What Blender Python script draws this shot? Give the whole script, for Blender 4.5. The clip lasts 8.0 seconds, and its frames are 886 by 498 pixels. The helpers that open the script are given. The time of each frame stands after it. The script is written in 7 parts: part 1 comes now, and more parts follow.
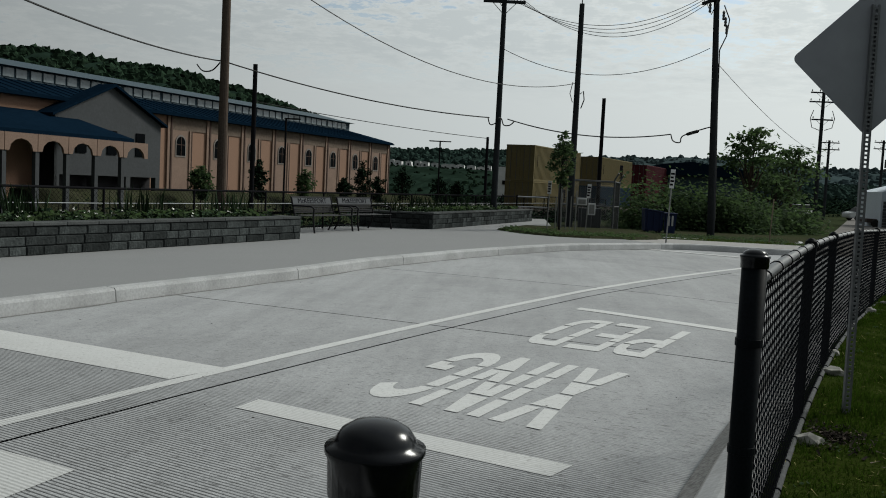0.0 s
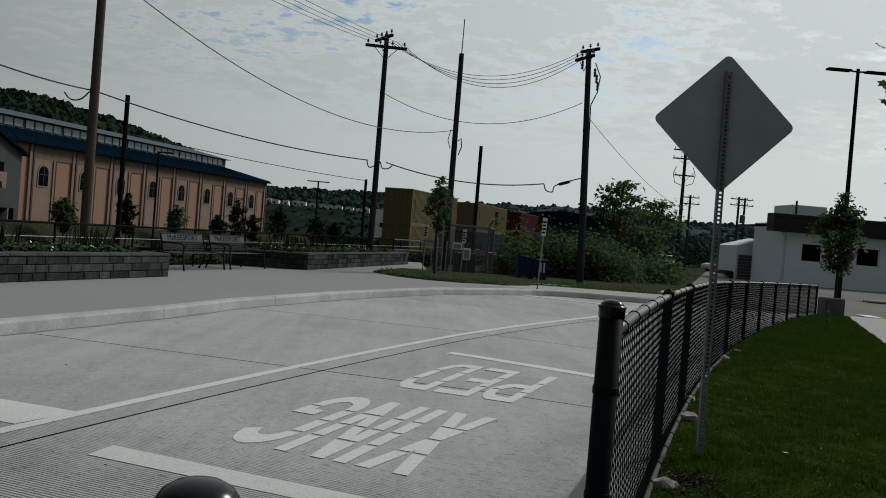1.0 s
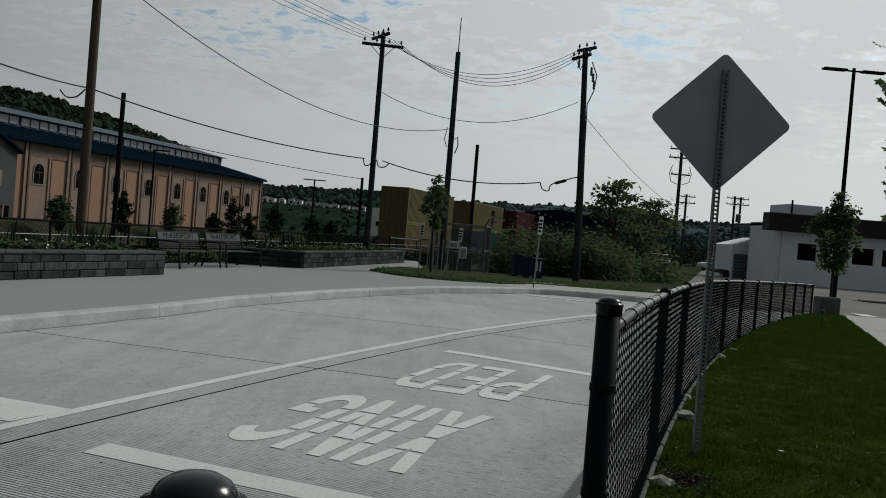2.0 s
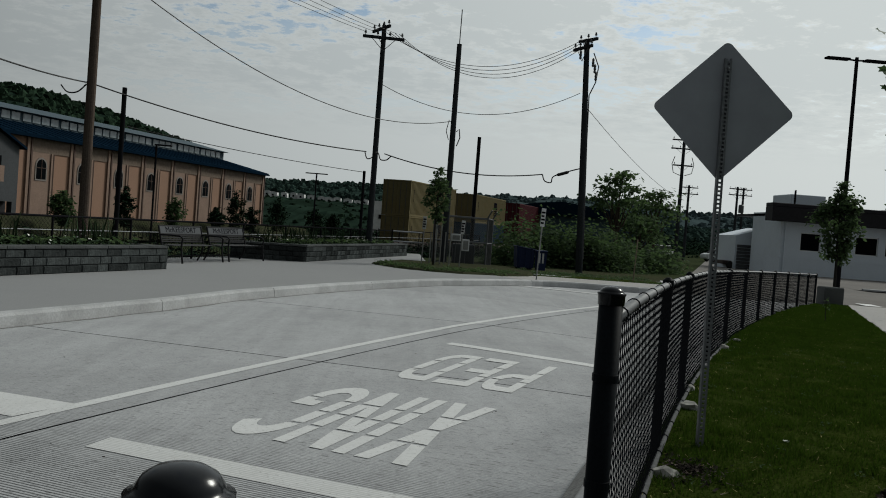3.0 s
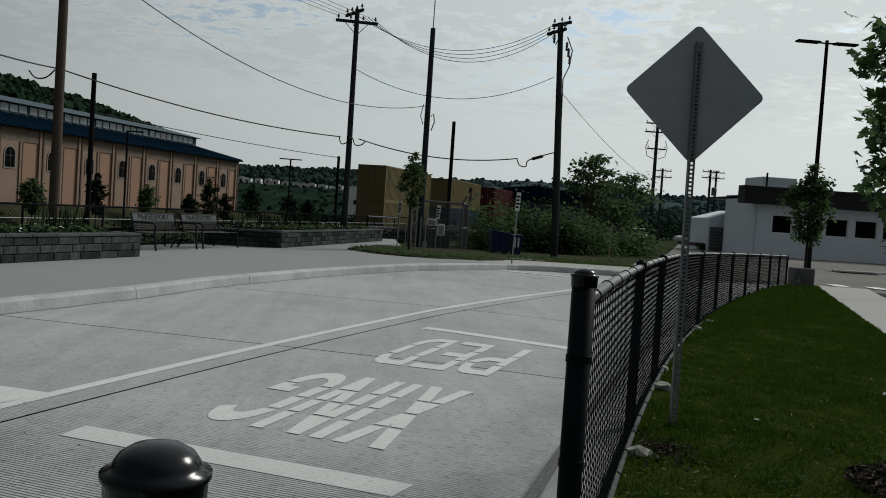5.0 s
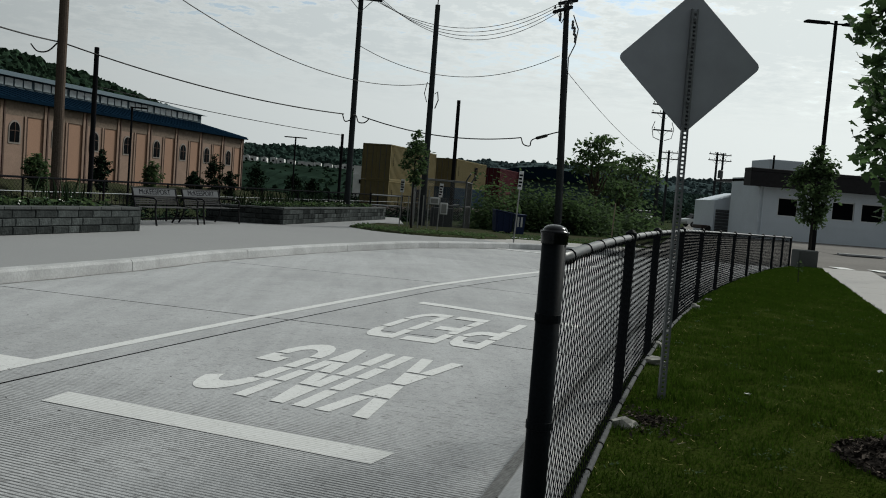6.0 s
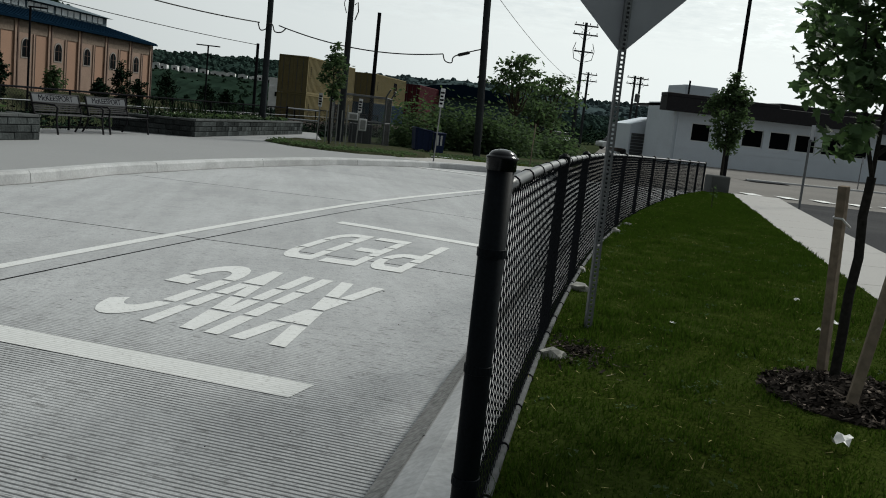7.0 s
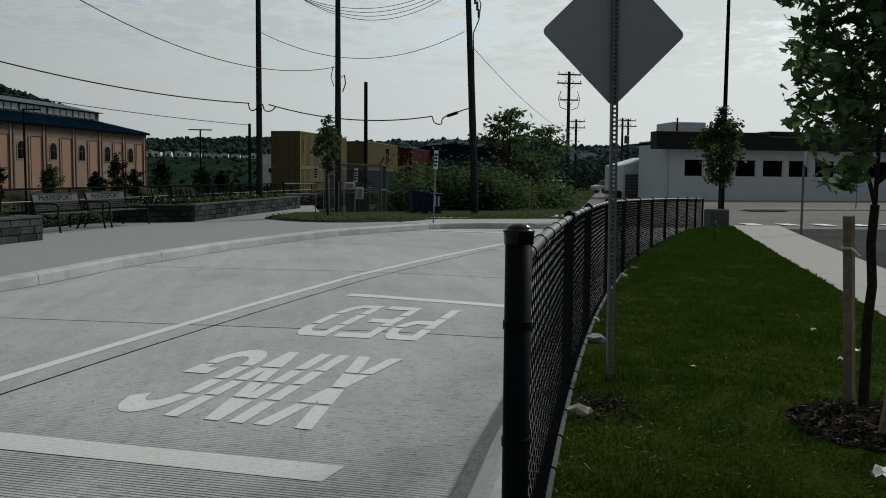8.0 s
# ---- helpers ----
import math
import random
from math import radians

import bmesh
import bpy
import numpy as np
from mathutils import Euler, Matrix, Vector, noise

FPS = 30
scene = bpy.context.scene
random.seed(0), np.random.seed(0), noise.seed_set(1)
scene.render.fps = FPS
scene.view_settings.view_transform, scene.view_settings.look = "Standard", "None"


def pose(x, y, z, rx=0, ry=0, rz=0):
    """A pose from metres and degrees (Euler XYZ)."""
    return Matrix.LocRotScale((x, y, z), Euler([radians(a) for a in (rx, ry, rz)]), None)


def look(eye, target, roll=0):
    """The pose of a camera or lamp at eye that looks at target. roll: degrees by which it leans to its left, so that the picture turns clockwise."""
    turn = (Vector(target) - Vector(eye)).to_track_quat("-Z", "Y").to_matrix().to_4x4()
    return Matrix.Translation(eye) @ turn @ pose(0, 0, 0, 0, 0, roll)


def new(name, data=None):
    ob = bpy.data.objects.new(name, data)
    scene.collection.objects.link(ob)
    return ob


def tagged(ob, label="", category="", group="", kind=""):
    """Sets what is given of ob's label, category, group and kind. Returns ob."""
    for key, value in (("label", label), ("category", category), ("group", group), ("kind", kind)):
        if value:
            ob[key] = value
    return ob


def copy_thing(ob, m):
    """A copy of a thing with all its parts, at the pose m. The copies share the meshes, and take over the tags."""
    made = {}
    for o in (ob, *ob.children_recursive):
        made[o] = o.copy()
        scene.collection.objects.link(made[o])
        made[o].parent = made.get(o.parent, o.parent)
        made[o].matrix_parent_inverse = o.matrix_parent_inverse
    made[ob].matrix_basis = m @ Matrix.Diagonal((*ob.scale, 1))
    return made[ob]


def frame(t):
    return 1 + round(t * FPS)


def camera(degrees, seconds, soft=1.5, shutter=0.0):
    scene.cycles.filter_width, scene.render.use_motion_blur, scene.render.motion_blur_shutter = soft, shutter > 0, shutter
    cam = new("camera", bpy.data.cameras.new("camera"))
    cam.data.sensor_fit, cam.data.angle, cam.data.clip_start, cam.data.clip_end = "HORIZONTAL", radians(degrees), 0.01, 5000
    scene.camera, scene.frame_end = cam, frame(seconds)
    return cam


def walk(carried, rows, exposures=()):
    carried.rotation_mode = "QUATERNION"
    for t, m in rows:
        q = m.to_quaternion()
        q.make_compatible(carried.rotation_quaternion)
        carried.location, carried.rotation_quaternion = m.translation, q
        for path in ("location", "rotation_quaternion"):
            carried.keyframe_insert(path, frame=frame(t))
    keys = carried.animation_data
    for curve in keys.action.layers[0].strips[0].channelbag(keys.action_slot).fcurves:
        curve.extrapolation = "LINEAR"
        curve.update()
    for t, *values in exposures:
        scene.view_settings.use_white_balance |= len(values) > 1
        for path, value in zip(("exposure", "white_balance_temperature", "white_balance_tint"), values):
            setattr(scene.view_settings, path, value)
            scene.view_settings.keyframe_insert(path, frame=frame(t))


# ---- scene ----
cam = camera(53.5, 8.0, soft=1.0)
PATH = [
    (0, (0.045, -0.159, 1.312), (-0.124, 1.829, 1.167), 2.8),
    (0.5, (0.062, -0.169, 1.322), (0.069, 1.83, 1.251), 4.0),
    (1, (0.072, -0.154, 1.322), (0.176, 1.843, 1.291), 4.6),
    (1.5, (0.07, -0.154, 1.321), (0.186, 1.842, 1.291), 4.8),
    (3, (0.078, -0.128, 1.31), (0.186, 1.869, 1.26), 4.3),
    (3.5, (0.09, -0.122, 1.313), (0.232, 1.872, 1.255), 4.1),
    (4, (0.094, -0.115, 1.31), (0.255, 1.878, 1.245), 4.0),
    (4.5, (0.08, -0.136, 1.305), (0.249, 1.856, 1.234), 4.0),
    (4.7, (0.069, -0.158, 1.311), (0.237, 1.834, 1.238), 3.9),
    (5.8, (0.175, -0.067, 1.261), (0.334, 1.923, 1.144), 4.0),
    (6, (0.196, -0.082, 1.243), (0.352, 1.908, 1.118), 4.4),
    (6.5, (0.217, -0.005, 1.232), (0.356, 1.984, 1.077), 4.8),
    (7, (0.177, 0.178, 1.242), (0.534, 2.124, 0.949), 6.1),
    (7.2, (0.156, 0.223, 1.257), (0.617, 2.143, 0.942), 6.9),
    (7.5, (0.141, 0.223, 1.273), (0.607, 2.151, 1.013), 4.9),
    (8, (0.123, 0.158, 1.292), (0.467, 2.121, 1.13), 0.5),
]
walk(cam, [(t, look(eye, target, roll)) for t, eye, target, roll in PATH],
     exposures=[(0.0, 0.18, 6380, 4), (1.0, -0.07, 6380, 4), (4.5, -0.05, 6380, 4), (5.8, 0.26, 6380, 4), (6.0, 0.31, 6380, 4), (6.5, 0.32, 6380, 4), (7.0, 0.45, 6380, 4), (7.5, 0.28, 6380, 4), (8.0, 0.03, 6380, 4)])

# ---- world, sun, exposure ----
SUN_TO = Vector((0.66, 0.52, 0.60)).normalized()
world = bpy.data.worlds.new("sky")
scene.world = world
world.use_nodes = True
wn, wl = world.node_tree.nodes, world.node_tree.links
wn.clear()
w_out = wn.new("ShaderNodeOutputWorld")
w_bg = wn.new("ShaderNodeBackground")
w_sky = wn.new("ShaderNodeTexSky")
w_sky.sky_type = "NISHITA"
w_sky.sun_disc = False
w_sky.sun_elevation = math.asin(SUN_TO.z)
w_sky.sun_rotation = math.atan2(SUN_TO.x, SUN_TO.y)
w_geo = wn.new("ShaderNodeTexCoord")
w_sep = wn.new("ShaderNodeSeparateXYZ")
wl.new(w_geo.outputs["Generated"], w_sep.inputs[0])
w_up = wn.new("ShaderNodeMath"); w_up.operation = "ADD"; w_up.inputs[1].default_value = 0.10
wl.new(w_sep.outputs[2], w_up.inputs[0])
w_comb = wn.new("ShaderNodeCombineXYZ")
for k in (0, 1):
    w_div = wn.new("ShaderNodeMath"); w_div.operation = "DIVIDE"
    wl.new(w_sep.outputs[k], w_div.inputs[0]); wl.new(w_up.outputs[0], w_div.inputs[1])
    wl.new(w_div.outputs[0], w_comb.inputs[k])
w_n1 = wn.new("ShaderNodeTexNoise"); w_n1.inputs["Scale"].default_value = 8.5; w_n1.inputs["Detail"].default_value = 7; w_n1.inputs["Roughness"].default_value = 0.68
w_n2 = wn.new("ShaderNodeTexNoise"); w_n2.inputs["Scale"].default_value = 1.0; w_n2.inputs["Detail"].default_value = 3
wl.new(w_comb.outputs[0], w_n1.inputs["Vector"]); wl.new(w_comb.outputs[0], w_n2.inputs["Vector"])
w_add = wn.new("ShaderNodeMath"); w_add.operation = "ADD"
wl.new(w_n1.outputs[0], w_add.inputs[0]); wl.new(w_n2.outputs[0], w_add.inputs[1])
w_cover = wn.new("ShaderNodeValToRGB")
w_cover.color_ramp.elements[0].position, w_cover.color_ramp.elements[0].color = 0.80, (0, 0, 0, 1)
w_cover.color_ramp.elements[1].position, w_cover.color_ramp.elements[1].color = 0.93, (1, 1, 1, 1)
w_half = wn.new("ShaderNodeMath"); w_half.operation = "MULTIPLY"; w_half.inputs[1].default_value = 1.0
wl.new(w_add.outputs[0], w_half.inputs[0]); wl.new(w_half.outputs[0], w_cover.inputs[0])
w_haze = wn.new("ShaderNodeMapRange"); w_haze.inputs[1].default_value = 0.10; w_haze.inputs[2].default_value = 0.24
w_haze.inputs[3].default_value = 1.0; w_haze.inputs[4].default_value = 0.0
wl.new(w_sep.outputs[2], w_haze.inputs[0])
w_max = wn.new("ShaderNodeMath"); w_max.operation = "MAXIMUM"
wl.new(w_cover.outputs[0], w_max.inputs[0]); wl.new(w_haze.outputs[0], w_max.inputs[1])
w_cloud = wn.new("ShaderNodeValToRGB")
w_cloud.color_ramp.elements[0].position, w_cloud.color_ramp.elements[0].color = 0.78, (8.6, 8.6, 8.5, 1)
w_cloud.color_ramp.elements[1].position, w_cloud.color_ramp.elements[1].color = 1.16, (5.9, 6.15, 6.3, 1)
w_even = wn.new("ShaderNodeMapRange"); w_even.inputs[1].default_value = 0.09; w_even.inputs[2].default_value = 0.27
w_even.inputs[3].default_value = 0.0; w_even.inputs[4].default_value = 1.0
wl.new(w_sep.outputs[2], w_even.inputs[0])
w_soft = wn.new("ShaderNodeMixRGB"); w_soft.inputs[1].default_value = (0.94, 0.94, 0.94, 1)
wl.new(w_even.outputs[0], w_soft.inputs[0]); wl.new(w_add.outputs[0], w_soft.inputs[2])
wl.new(w_soft.outputs[0], w_cloud.inputs[0])
w_mix = wn.new("ShaderNodeMixRGB")
wl.new(w_max.outputs[0], w_mix.inputs[0]); wl.new(w_sky.outputs[0], w_mix.inputs[1]); wl.new(w_cloud.outputs[0], w_mix.inputs[2])
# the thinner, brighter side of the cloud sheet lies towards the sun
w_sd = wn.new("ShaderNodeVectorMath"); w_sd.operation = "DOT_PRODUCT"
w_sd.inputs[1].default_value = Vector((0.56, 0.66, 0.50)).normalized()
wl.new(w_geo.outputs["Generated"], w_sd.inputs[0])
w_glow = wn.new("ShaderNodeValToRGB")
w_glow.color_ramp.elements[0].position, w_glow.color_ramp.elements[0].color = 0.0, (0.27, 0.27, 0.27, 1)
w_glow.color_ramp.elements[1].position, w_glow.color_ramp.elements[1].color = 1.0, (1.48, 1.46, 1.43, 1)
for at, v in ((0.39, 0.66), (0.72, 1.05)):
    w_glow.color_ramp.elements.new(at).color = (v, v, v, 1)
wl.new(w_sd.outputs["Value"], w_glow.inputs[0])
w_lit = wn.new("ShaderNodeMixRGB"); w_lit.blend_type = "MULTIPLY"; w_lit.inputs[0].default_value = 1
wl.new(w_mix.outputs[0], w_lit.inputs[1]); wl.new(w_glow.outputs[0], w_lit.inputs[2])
w_bg.inputs[1].default_value = 0.077
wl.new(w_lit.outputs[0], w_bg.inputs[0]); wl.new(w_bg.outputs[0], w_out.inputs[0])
sun_lamp = bpy.data.lights.new("sun", "SUN")
sun_lamp.energy, sun_lamp.angle, sun_lamp.color = 2.25, radians(14), (1.0, 0.96, 0.90)
sun = new("sun", sun_lamp)
sun.matrix_world = look(SUN_TO * 100, (0, 0, 0))

# ---- helpers for the shapes ----
rng = random.Random(7)


def g(x, y):
    """Height of the ground: a slight cross fall and a long fall away from the crossing."""
    left = 0.022 * min(x, 1.0) if x > -8 else -0.176
    return left - 0.005 * (min(max(y, 0.0), 40.0) - 5) - 0.008 * min(max(x - 2, 0.0), 18.0)


def finish(bm, name, material, parent=None, smooth=False):
    me = bpy.data.meshes.new(name)
    bm.normal_update()
    bm.to_mesh(me)
    bm.free()
    if smooth:
        for p in me.polygons:
            p.use_smooth = True
    for m in (material if isinstance(material, (list, tuple)) else [material]):
        me.materials.append(m)
    ob = new(name, me)
    if parent is not None:
        ob.parent = parent
    return ob


def part(name, bm, material, parent, label="", smooth=False):
    ob = finish(bm, name, material, parent, smooth)
    if label:
        ob["label"] = label
    return ob


def empty(name, m=None):
    ob = new(name)
    ob.empty_display_size = 0.2
    if m is not None:
        ob.matrix_basis = m
    return ob


def box(bm, x0, y0, z0, x1, y1, z1, m=None, bevel=0.0):
    made = bmesh.ops.create_cube(bm, size=1)["verts"]
    for v in made:
        v.co = Vector((x0 + (v.co.x + 0.5) * (x1 - x0), y0 + (v.co.y + 0.5) * (y1 - y0), z0 + (v.co.z + 0.5) * (z1 - z0)))
    if bevel > 0:
        edges = {e for v in made for e in v.link_edges}
        made = bmesh.ops.bevel(bm, geom=list(edges), offset=bevel, segments=1, affect="EDGES", profile=0.5)["verts"]
    if m is not None:
        for v in made:
            v.co = m @ v.co
    return bm


def tube(bm, points, radius, sides=8, caps=True):
    """A bent tube through points; radius is a number or one for each point."""
    pts = [Vector(p) for p in points]
    radii = radius if isinstance(radius, (list, tuple)) else [radius] * len(pts)
    rings, ref = [], None
    for i, p in enumerate(pts):
        d = (pts[min(i + 1, len(pts) - 1)] - pts[max(i - 1, 0)]).normalized()
        if ref is None:
            ref = d.orthogonal().normalized()
        ref = (ref - d * ref.dot(d)).normalized()
        side = d.cross(ref)
        rings.append([bm.verts.new(p + radii[i] * (math.cos(a) * ref + math.sin(a) * side)) for a in (2 * math.pi * k / sides for k in range(sides))])
    for a, b in zip(rings, rings[1:]):
        for k in range(sides):
            bm.faces.new((a[k], a[(k + 1) % sides], b[(k + 1) % sides], b[k]))
    if caps:
        bm.faces.new(rings[0][::-1]); bm.faces.new(rings[-1])
    return bm


def lathe(bm, profile, sides=24, m=None):
    rings = []
    for r, z in profile:
        ring = []
        for k in range(sides):
            a = 2 * math.pi * k / sides
            co = Vector((r * math.cos(a), r * math.sin(a), z))
            ring.append(bm.verts.new(m @ co if m is not None else co))
        rings.append(ring)
    for a, b in zip(rings, rings[1:]):
        for k in range(sides):
            bm.faces.new((a[k], a[(k + 1) % sides], b[(k + 1) % sides], b[k]))
    bm.faces.new(rings[0][::-1]); bm.faces.new(rings[-1])
    return bm


def prism(bm, outline, z0, z1, m=None):
    """A flat outline (x, y) raised from z0 to z1."""
    lo = [bm.verts.new(Vector((x, y, z0))) for x, y in outline]
    hi = [bm.verts.new(Vector((x, y, z1))) for x, y in outline]
    n = len(lo)
    faces = [bm.faces.new(hi), bm.faces.new(lo[::-1])]
    for k in range(n):
        faces.append(bm.faces.new((lo[k], lo[(k + 1) % n], hi[(k + 1) % n], hi[k])))
    if m is not None:
        for v in lo + hi:
            v.co = m @ v.co
    bmesh.ops.recalc_face_normals(bm, faces=faces)
    return bm


# ---- materials ----
def material(name, colour, rough=0.8, metal=0.0, grain=60.0, vary=0.15, stains=0.0, stain_scale=0.7, stain_colour=None, bump=0.1, bump_dist=0.004, per_piece=0.0, extra=None):
    m = bpy.data.materials.new(name)
    m.use_nodes = True
    n, l = m.node_tree.nodes, m.node_tree.links
    bsdf = n["Principled BSDF"]
    bsdf.inputs["Specular IOR Level"].default_value = 0.0 if rough > 0.89 else 0.08 if rough > 0.86 else (0.25 if rough > 0.4 else 0.5)
    bsdf.inputs["Roughness"].default_value, bsdf.inputs["Metallic"].default_value = rough, metal
    co = n.new("ShaderNodeTexCoord")
    fine = n.new("ShaderNodeTexNoise"); fine.inputs["Scale"].default_value = grain; fine.inputs["Detail"].default_value = 5
    l.new(co.outputs["Object"], fine.inputs["Vector"])
    ramp = n.new("ShaderNodeMapRange")
    ramp.inputs[1].default_value, ramp.inputs[2].default_value = 0.3, 0.7
    ramp.inputs[3].default_value, ramp.inputs[4].default_value = 1 - vary, 1 + vary
    l.new(fine.outputs[0], ramp.inputs[0])
    mul = n.new("ShaderNodeMixRGB"); mul.blend_type = "MULTIPLY"; mul.inputs[0].default_value = 1
    mul.inputs[1].default_value = (*colour, 1)
    l.new(ramp.outputs[0], mul.inputs[2])
    last = mul
    if stains > 0:
        big = n.new("ShaderNodeTexNoise"); big.inputs["Scale"].default_value = stain_scale; big.inputs["Detail"].default_value = 6; big.inputs["Roughness"].default_value = 0.65
        l.new(co.outputs["Object"], big.inputs["Vector"])
        sr = n.new("ShaderNodeMapRange"); sr.inputs[1].default_value, sr.inputs[2].default_value = 0.42, 0.72
        sr.inputs[3].default_value, sr.inputs[4].default_value = 0, stains
        l.new(big.outputs[0], sr.inputs[0])
        st = n.new("ShaderNodeMixRGB"); st.inputs[2].default_value = (*(stain_colour or [c * 0.5 for c in colour]), 1)
        l.new(sr.outputs[0], st.inputs[0]); l.new(last.outputs[0], st.inputs[1])
        last = st
    if per_piece > 0:
        oi = n.new("ShaderNodeObjectInfo")
        pr = n.new("ShaderNodeMapRange"); pr.inputs[3].default_value, pr.inputs[4].default_value = 1 - per_piece, 1 + per_piece
        l.new(oi.outputs["Random"], pr.inputs[0])
        pm = n.new("ShaderNodeMixRGB"); pm.blend_type = "MULTIPLY"; pm.inputs[0].default_value = 1
        l.new(last.outputs[0], pm.inputs[1]); l.new(pr.outputs[0], pm.inputs[2])
        last = pm
    l.new(last.outputs[0], bsdf.inputs["Base Color"])
    if bump > 0:
        b = n.new("ShaderNodeBump"); b.inputs["Strength"].default_value = bump; b.inputs["Distance"].default_value = bump_dist
        l.new(fine.outputs[0], b.inputs["Height"]); l.new(b.outputs[0], bsdf.inputs["Normal"])
    if extra:
        extra(m, n, l, bsdf, co, last)
    return m


def island_vary(m, n, l, bsdf, co, last):
    """Varies joined pieces one from another."""
    geo = n.new("ShaderNodeNewGeometry")
    pr = n.new("ShaderNodeMapRange"); pr.inputs[3].default_value, pr.inputs[4].default_value = 0.55, 1.5
    l.new(geo.outputs["Random Per Island"], pr.inputs[0])
    pm = n.new("ShaderNodeMixRGB"); pm.blend_type = "MULTIPLY"; pm.inputs[0].default_value = 1
    l.new(last.outputs[0], pm.inputs[1]); l.new(pr.outputs[0], pm.inputs[2])
    l.new(pm.outputs[0], bsdf.inputs["Base Color"])


def chippy(m, n, l, bsdf, co, last):
    """Chips from dark wet ones to bleached ones."""
    geo = n.new("ShaderNodeNewGeometry")
    pr = n.new("ShaderNodeValToRGB")
    pr.color_ramp.elements[0].position, pr.color_ramp.elements[0].color = 0.0, (0.3, 0.3, 0.3, 1)
    pr.color_ramp.elements[1].position, pr.color_ramp.elements[1].color = 1.0, (4.2, 4.0, 3.8, 1)
    mid = pr.color_ramp.elements.new(0.72); mid.color = (1.0, 1.0, 1.0, 1)
    l.new(geo.outputs["Random Per Island"], pr.inputs[0])
    pm = n.new("ShaderNodeMixRGB"); pm.blend_type = "MULTIPLY"; pm.inputs[0].default_value = 1
    l.new(last.outputs[0], pm.inputs[1]); l.new(pr.outputs[0], pm.inputs[2])
    l.new(pm.outputs[0], bsdf.inputs["Base Color"])


def shrubby(m, n, l, bsdf, co, last):
    through_leaf(m, n, l, bsdf, co, last, (0.08, 0.13, 0.05, 1), 0.38)


def bladed(m, n, l, bsdf, co, last):
    through_leaf(m, n, l, bsdf, co, last, (0.040, 0.078, 0.009, 1), 0.32)


def leafy(m, n, l, bsdf, co, last):
    through_leaf(m, n, l, bsdf, co, last, (0.09, 0.155, 0.055, 1), 0.42)


def through_leaf(m, n, l, bsdf, co, last, tone, share):
    """A leaf lets some light through."""
    island_vary(m, n, l, bsdf, co, last)
    bsdf.inputs["Transmission Weight"].default_value = 0.0
    tr = n.new("ShaderNodeBsdfTranslucent")
    tr.inputs[0].default_value = tone
    ms = n.new("ShaderNodeMixShader"); ms.inputs[0].default_value = share
    out = n["Material Output"]
    l.new(bsdf.outputs[0], ms.inputs[1]); l.new(tr.outputs[0], ms.inputs[2]); l.new(ms.outputs[0], out.inputs[0])


